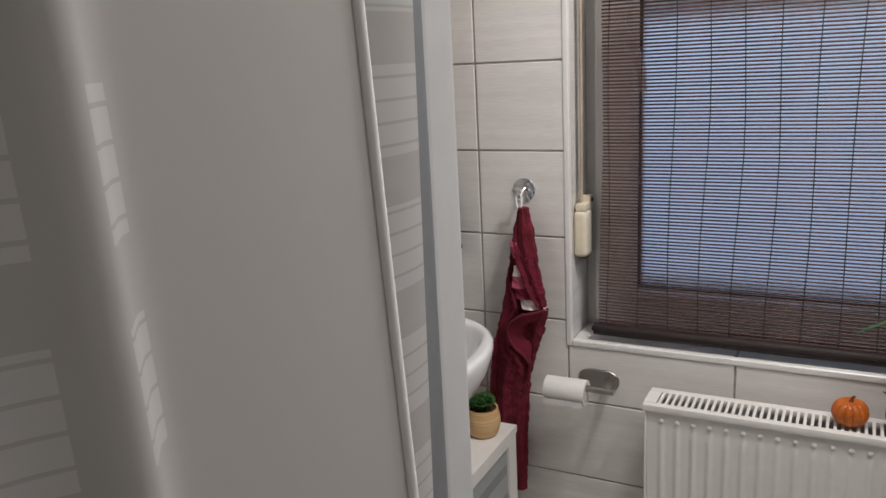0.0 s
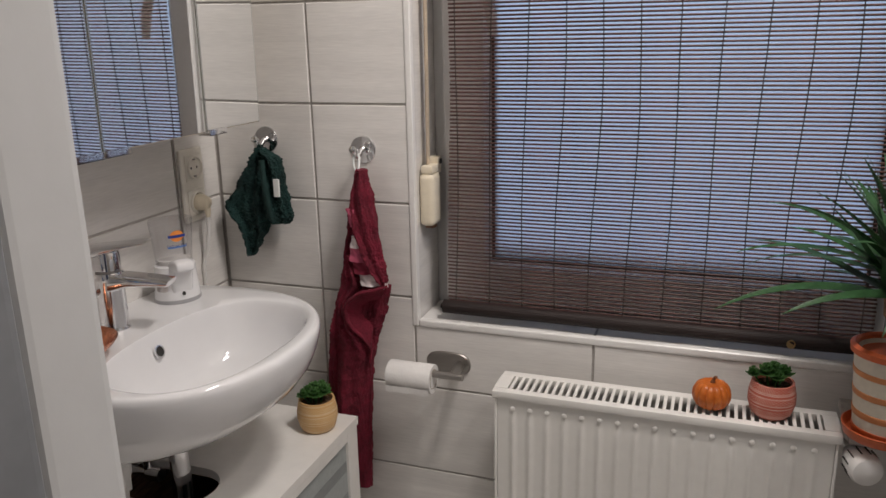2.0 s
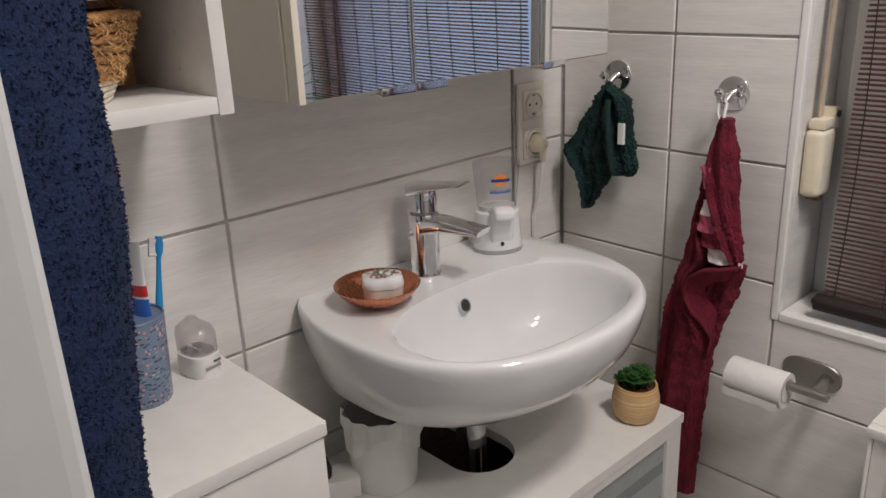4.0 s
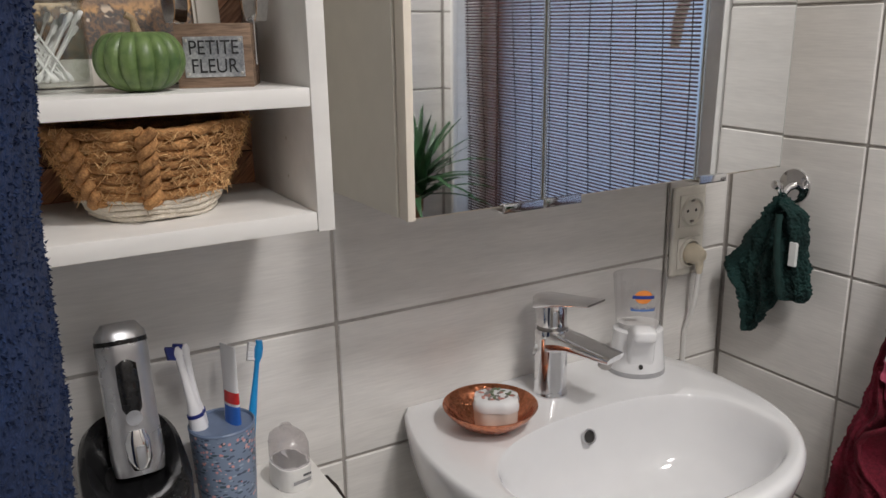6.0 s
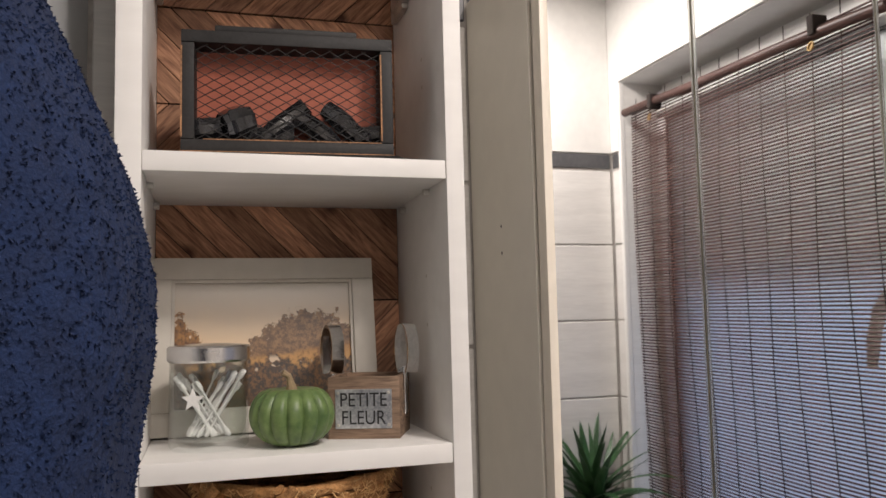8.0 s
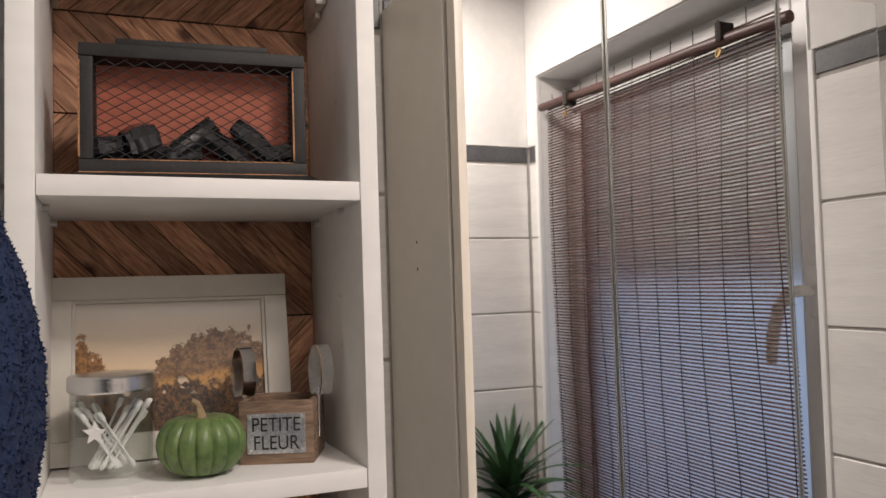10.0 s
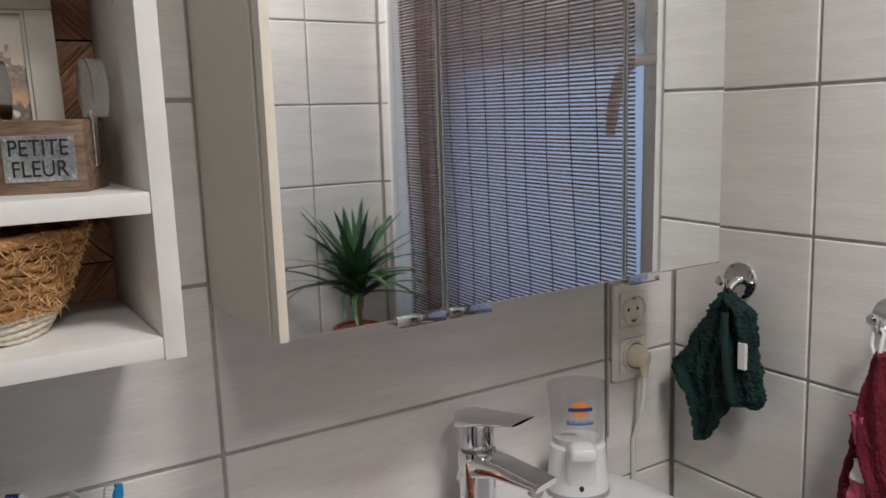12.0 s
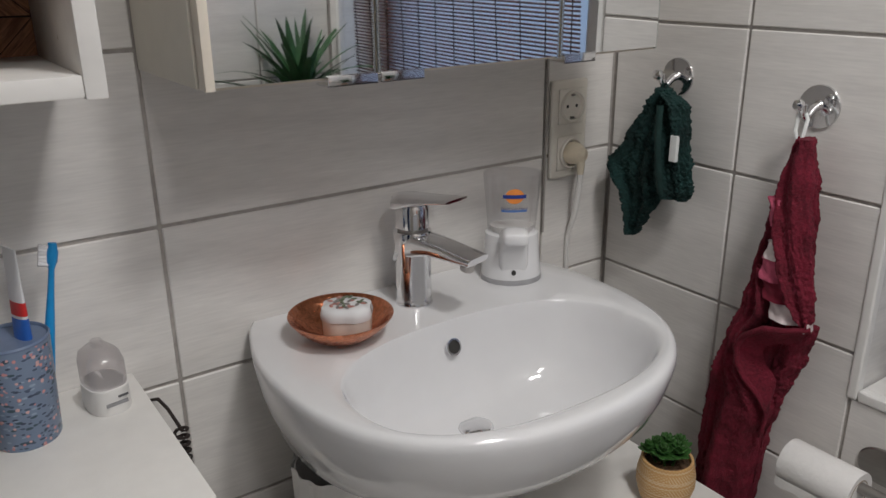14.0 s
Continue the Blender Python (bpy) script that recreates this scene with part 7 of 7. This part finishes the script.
# ---- towel on the partition, shower curtain ----
def blue_towel():
    t = thing("blue_bath_towel", 0.60, -1.14, 1.5, "navy blue terry bath towel hanging from the partition", "towel")
    off = pose(-0.60, 1.14, -1.5)
    edge = [(1.66, -1.165), (1.60, -1.135), (1.54, -1.1075), (1.51, -1.097), (1.475, -1.091), (1.443, -1.091), (1.40, -1.097), (1.362, -1.101), (1.311, -1.106), (1.24, -1.104), (1.10, -1.118), (0.90, -1.125), (0.70, -1.128)]

    def ylim(z):
        for (za, a), (zb, b) in zip(edge, edge[1:]):
            if zb <= z <= za:
                return a + (b - a) * (za - z) / (za - zb)
        return edge[-1][1]
    nz, nu = 260, 110
    rnd = random.Random(2)

    def f(u, v):
        z = 1.66 - 0.96 * v
        e = ylim(z)
        a = math.pi * (u - 0.5)
        y = -1.1885 + (e + 1.1885) * max(0.0, math.cos(a)) ** 0.55
        x = 0.545 + 0.115 * math.sin(a) + 0.012 * math.sin(z * 9 + u * 4)
        k = noise.noise(Vector((x * 14, y * 14, z * 5))) * 0.007 + noise.noise(Vector((x * 150, y * 150, z * 150))) * 0.0012 + noise.noise(Vector((x * 420, y * 420, z * 420))) * 0.0008
        return (x + k, min(e + 0.003, y + abs(k)), z)
    part("cloth", sheet(nu, nz, f), TERRY_BLUE, t, "", 80, off)
    tufts = bmesh.new()
    for i in range(14000):
        v, u = rnd.uniform(0.0, 0.75), rnd.uniform(0.42, 0.99)
        p = Vector(f(u, v))
        d = Vector((rnd.uniform(-0.2, 1.0), rnd.uniform(-0.2, 1.0), rnd.uniform(-0.8, 0.5))).normalized() * rnd.uniform(0.0010, 0.0024)
        put_fibre(tufts, p, p + d, 0.0007)
    tagged(part("terry_nap", tufts, TERRY_BLUE, t, "", 0, off), kind="stuff")
    part("hook", tube([(0.53, -1.1899, 1.67), (0.53, -1.165, 1.665), (0.53, -1.155, 1.675)], 0.005, 8), CHROME, t, "", 60, off)


def curtain_material():
    """White polyester with woven bands: denser blocks between fine ribs; lets some light through."""
    m = bpy.data.materials.new("shower_curtain_fabric")
    m.use_nodes = True
    n, l = m.node_tree.nodes, m.node_tree.links
    p = n["Principled BSDF"]
    co = n.new("ShaderNodeTexCoord")
    sep = n.new("ShaderNodeSeparateXYZ")
    l.new(co.outputs["UV"], sep.inputs[0])

    def mt(op, a, b=0.0, c=0.0):
        t = n.new("ShaderNodeMath")
        t.operation = op
        for i, v in enumerate((a, b, c)):
            if isinstance(v, (int, float)):
                t.inputs[i].default_value = v
            else:
                l.new(v, t.inputs[i])
        return t.outputs[0]
    group = mt("LESS_THAN", mt("FRACT", mt("MULTIPLY", sep.outputs["Y"], 12.5)), 0.64)
    rib = mt("LESS_THAN", mt("FRACT", mt("MULTIPLY", sep.outputs["Y"], 78.0)), 0.14)
    column = mt("LESS_THAN", mt("FRACT", mt("MULTIPLY", mt("SUBTRACT", sep.outputs["X"], 0.208), 19.0)), 0.46)
    column = mt("MULTIPLY", column, mt("GREATER_THAN", sep.outputs["X"], 0.205))
    column = mt("MAXIMUM", column, mt("GREATER_THAN", sep.outputs["X"], 5.0))
    thin = mt("MULTIPLY", mt("MULTIPLY", group, column), mt("SUBTRACT", 1.0, rib))
    dense = mt("SUBTRACT", 1.0, thin)
    mx = n.new("ShaderNodeMix")
    mx.data_type = "RGBA"
    mx.inputs[6].default_value, mx.inputs[7].default_value = (0.72, 0.715, 0.71, 1), (0.585, 0.578, 0.565, 1)
    l.new(dense, mx.inputs[0])
    l.new(mx.outputs[2], p.inputs["Base Color"])
    p.inputs["Roughness"].default_value = 0.7
    p.inputs["Sheen Weight"].default_value = 0.15
    tr = n.new("ShaderNodeBsdfTranslucent")
    l.new(mx.outputs[2], tr.inputs[0])
    ms = n.new("ShaderNodeMixShader")
    ms.inputs[0].default_value = 0.4
    l.new(p.outputs[0], ms.inputs[1])
    l.new(tr.outputs[0], ms.inputs[2])
    l.new(ms.outputs[0], n["Material Output"].inputs[0])
    bp = n.new("ShaderNodeBump")
    bp.inputs["Strength"].default_value, bp.inputs["Distance"].default_value = 0.25, 0.0008
    l.new(dense, bp.inputs["Height"])
    l.new(bp.outputs[0], p.inputs["Normal"])
    return m


def shower_curtain():
    c = thing("shower_curtain", 0.83, -1.9, 0.15, "white woven shower curtain with block bands, drawn open", "curtain")
    fab = curtain_material()

    def make(name, ya, yb, f, lab):
        nu, nv = 160, 60
        bm = sheet(nu, nv, lambda u, v: f(u, v))
        uv = bm.loops.layers.uv.new("UVMap")
        bm.verts.ensure_lookup_table()
        index = {v: k for k, v in enumerate(bm.verts)}
        for face in bm.faces:
            for loop in face.loops:
                k = index[loop.vert]
                loop[uv].uv = ((k // (nv + 1)) / nu * abs(yb - ya) * 1.25 + (10 if name == "back_panel" else 0), (k % (nv + 1)) / nv * 1.9)
        return part(name, bm, fab, c, lab, 80, pose(-0.83, 1.9, -0.15))

    def front(u, v):
        z = 0.16 + 1.94 * v
        y = -1.3585 - u * 0.95 - 0.057 * (z - 1.2) * (1 - u)
        sway = 0.0 if u < 0.175 else 0.011 * math.sin((u - 0.175) * 62 + 0.5 * math.sin(z * 2)) * min(1, (u - 0.175) * 14)
        sway += 0.014 * math.exp(-((u - 0.200) / 0.016) ** 2)
        x = 0.818 + sway + 0.006 * math.sin(z * 3 + u * 5) - 0.05 * max(0.0, u - 0.35)
        return (x, y, z)

    def behind(u, v):
        z = 0.16 + 1.94 * v
        y = -1.300 - u * 0.85
        x = 0.797 + 0.007 * math.sin(u * 30 + z * 0.6) - 0.05 * u
        return (x, y - 0.012 * math.sin(z * 2.4), z)
    make("front_panel", -1.35, -2.3, front, "front fall of the curtain")
    make("back_panel", -1.30, -2.15, behind, "inner fall of the curtain")
    hem = bmesh.new()
    pts = [front(0.0, k / 40) for k in range(41)]
    put(hem, tube([(x + 0.001, y + 0.001, z) for x, y, z in pts], 0.0036, 8))
    part("hem", hem, material("curtain_hem", (0.82, 0.815, 0.81), 0.8, spread=0.02), c, "bright stitched hem", 60, pose(-0.83, 1.9, -0.15))
    part("rod", tube([(0.808, -1.283, 2.115), (0.808, -2.598, 2.115)], 0.012, 16), CHROME, c, "chrome curtain rod", 60, pose(-0.83, 1.9, -0.15))
    for k in range(9):
        part("ring", tube([(0.808 + 0.018 * math.cos(i * 0.7), -1.34 - k * 0.11, 2.108 + 0.018 * math.sin(i * 0.7)) for i in range(10)], 0.0018, 6), PVC, c, "", 60, pose(-0.83, 1.9, -0.15))


blue_towel()
shower_curtain()


def ceiling_fixtures():
    # housings out of view; the second only carries the added fill lamp
    for x, y, _ in SPOTS:
        f = thing("ceiling_and_fill_light", x, y, CEIL - 0.0005, "unseen round flat white light on a short chrome stem, one placed from shadows, one added as fill", "ceiling light", "ceiling lights")
        part("rose", lathe([(0.0001, 0.0), (0.05, 0.0), (0.048, -0.02), (0.012, -0.026), (0.0001, -0.026)], 32), PVC, f, "", 50)
        part("stem", tube([(0, 0, -0.026), (0, 0, -0.062)], 0.012, 12), CHROME, f)
        part("lamp_head", lathe([(0.0001, -0.060), (0.150, -0.062), (0.165, -0.070), (0.168, -0.095), (0.163, -0.096), (0.160, -0.075), (0.0001, -0.074)], 48), PVC, f, "", 50)


ceiling_fixtures()
tile_walls()
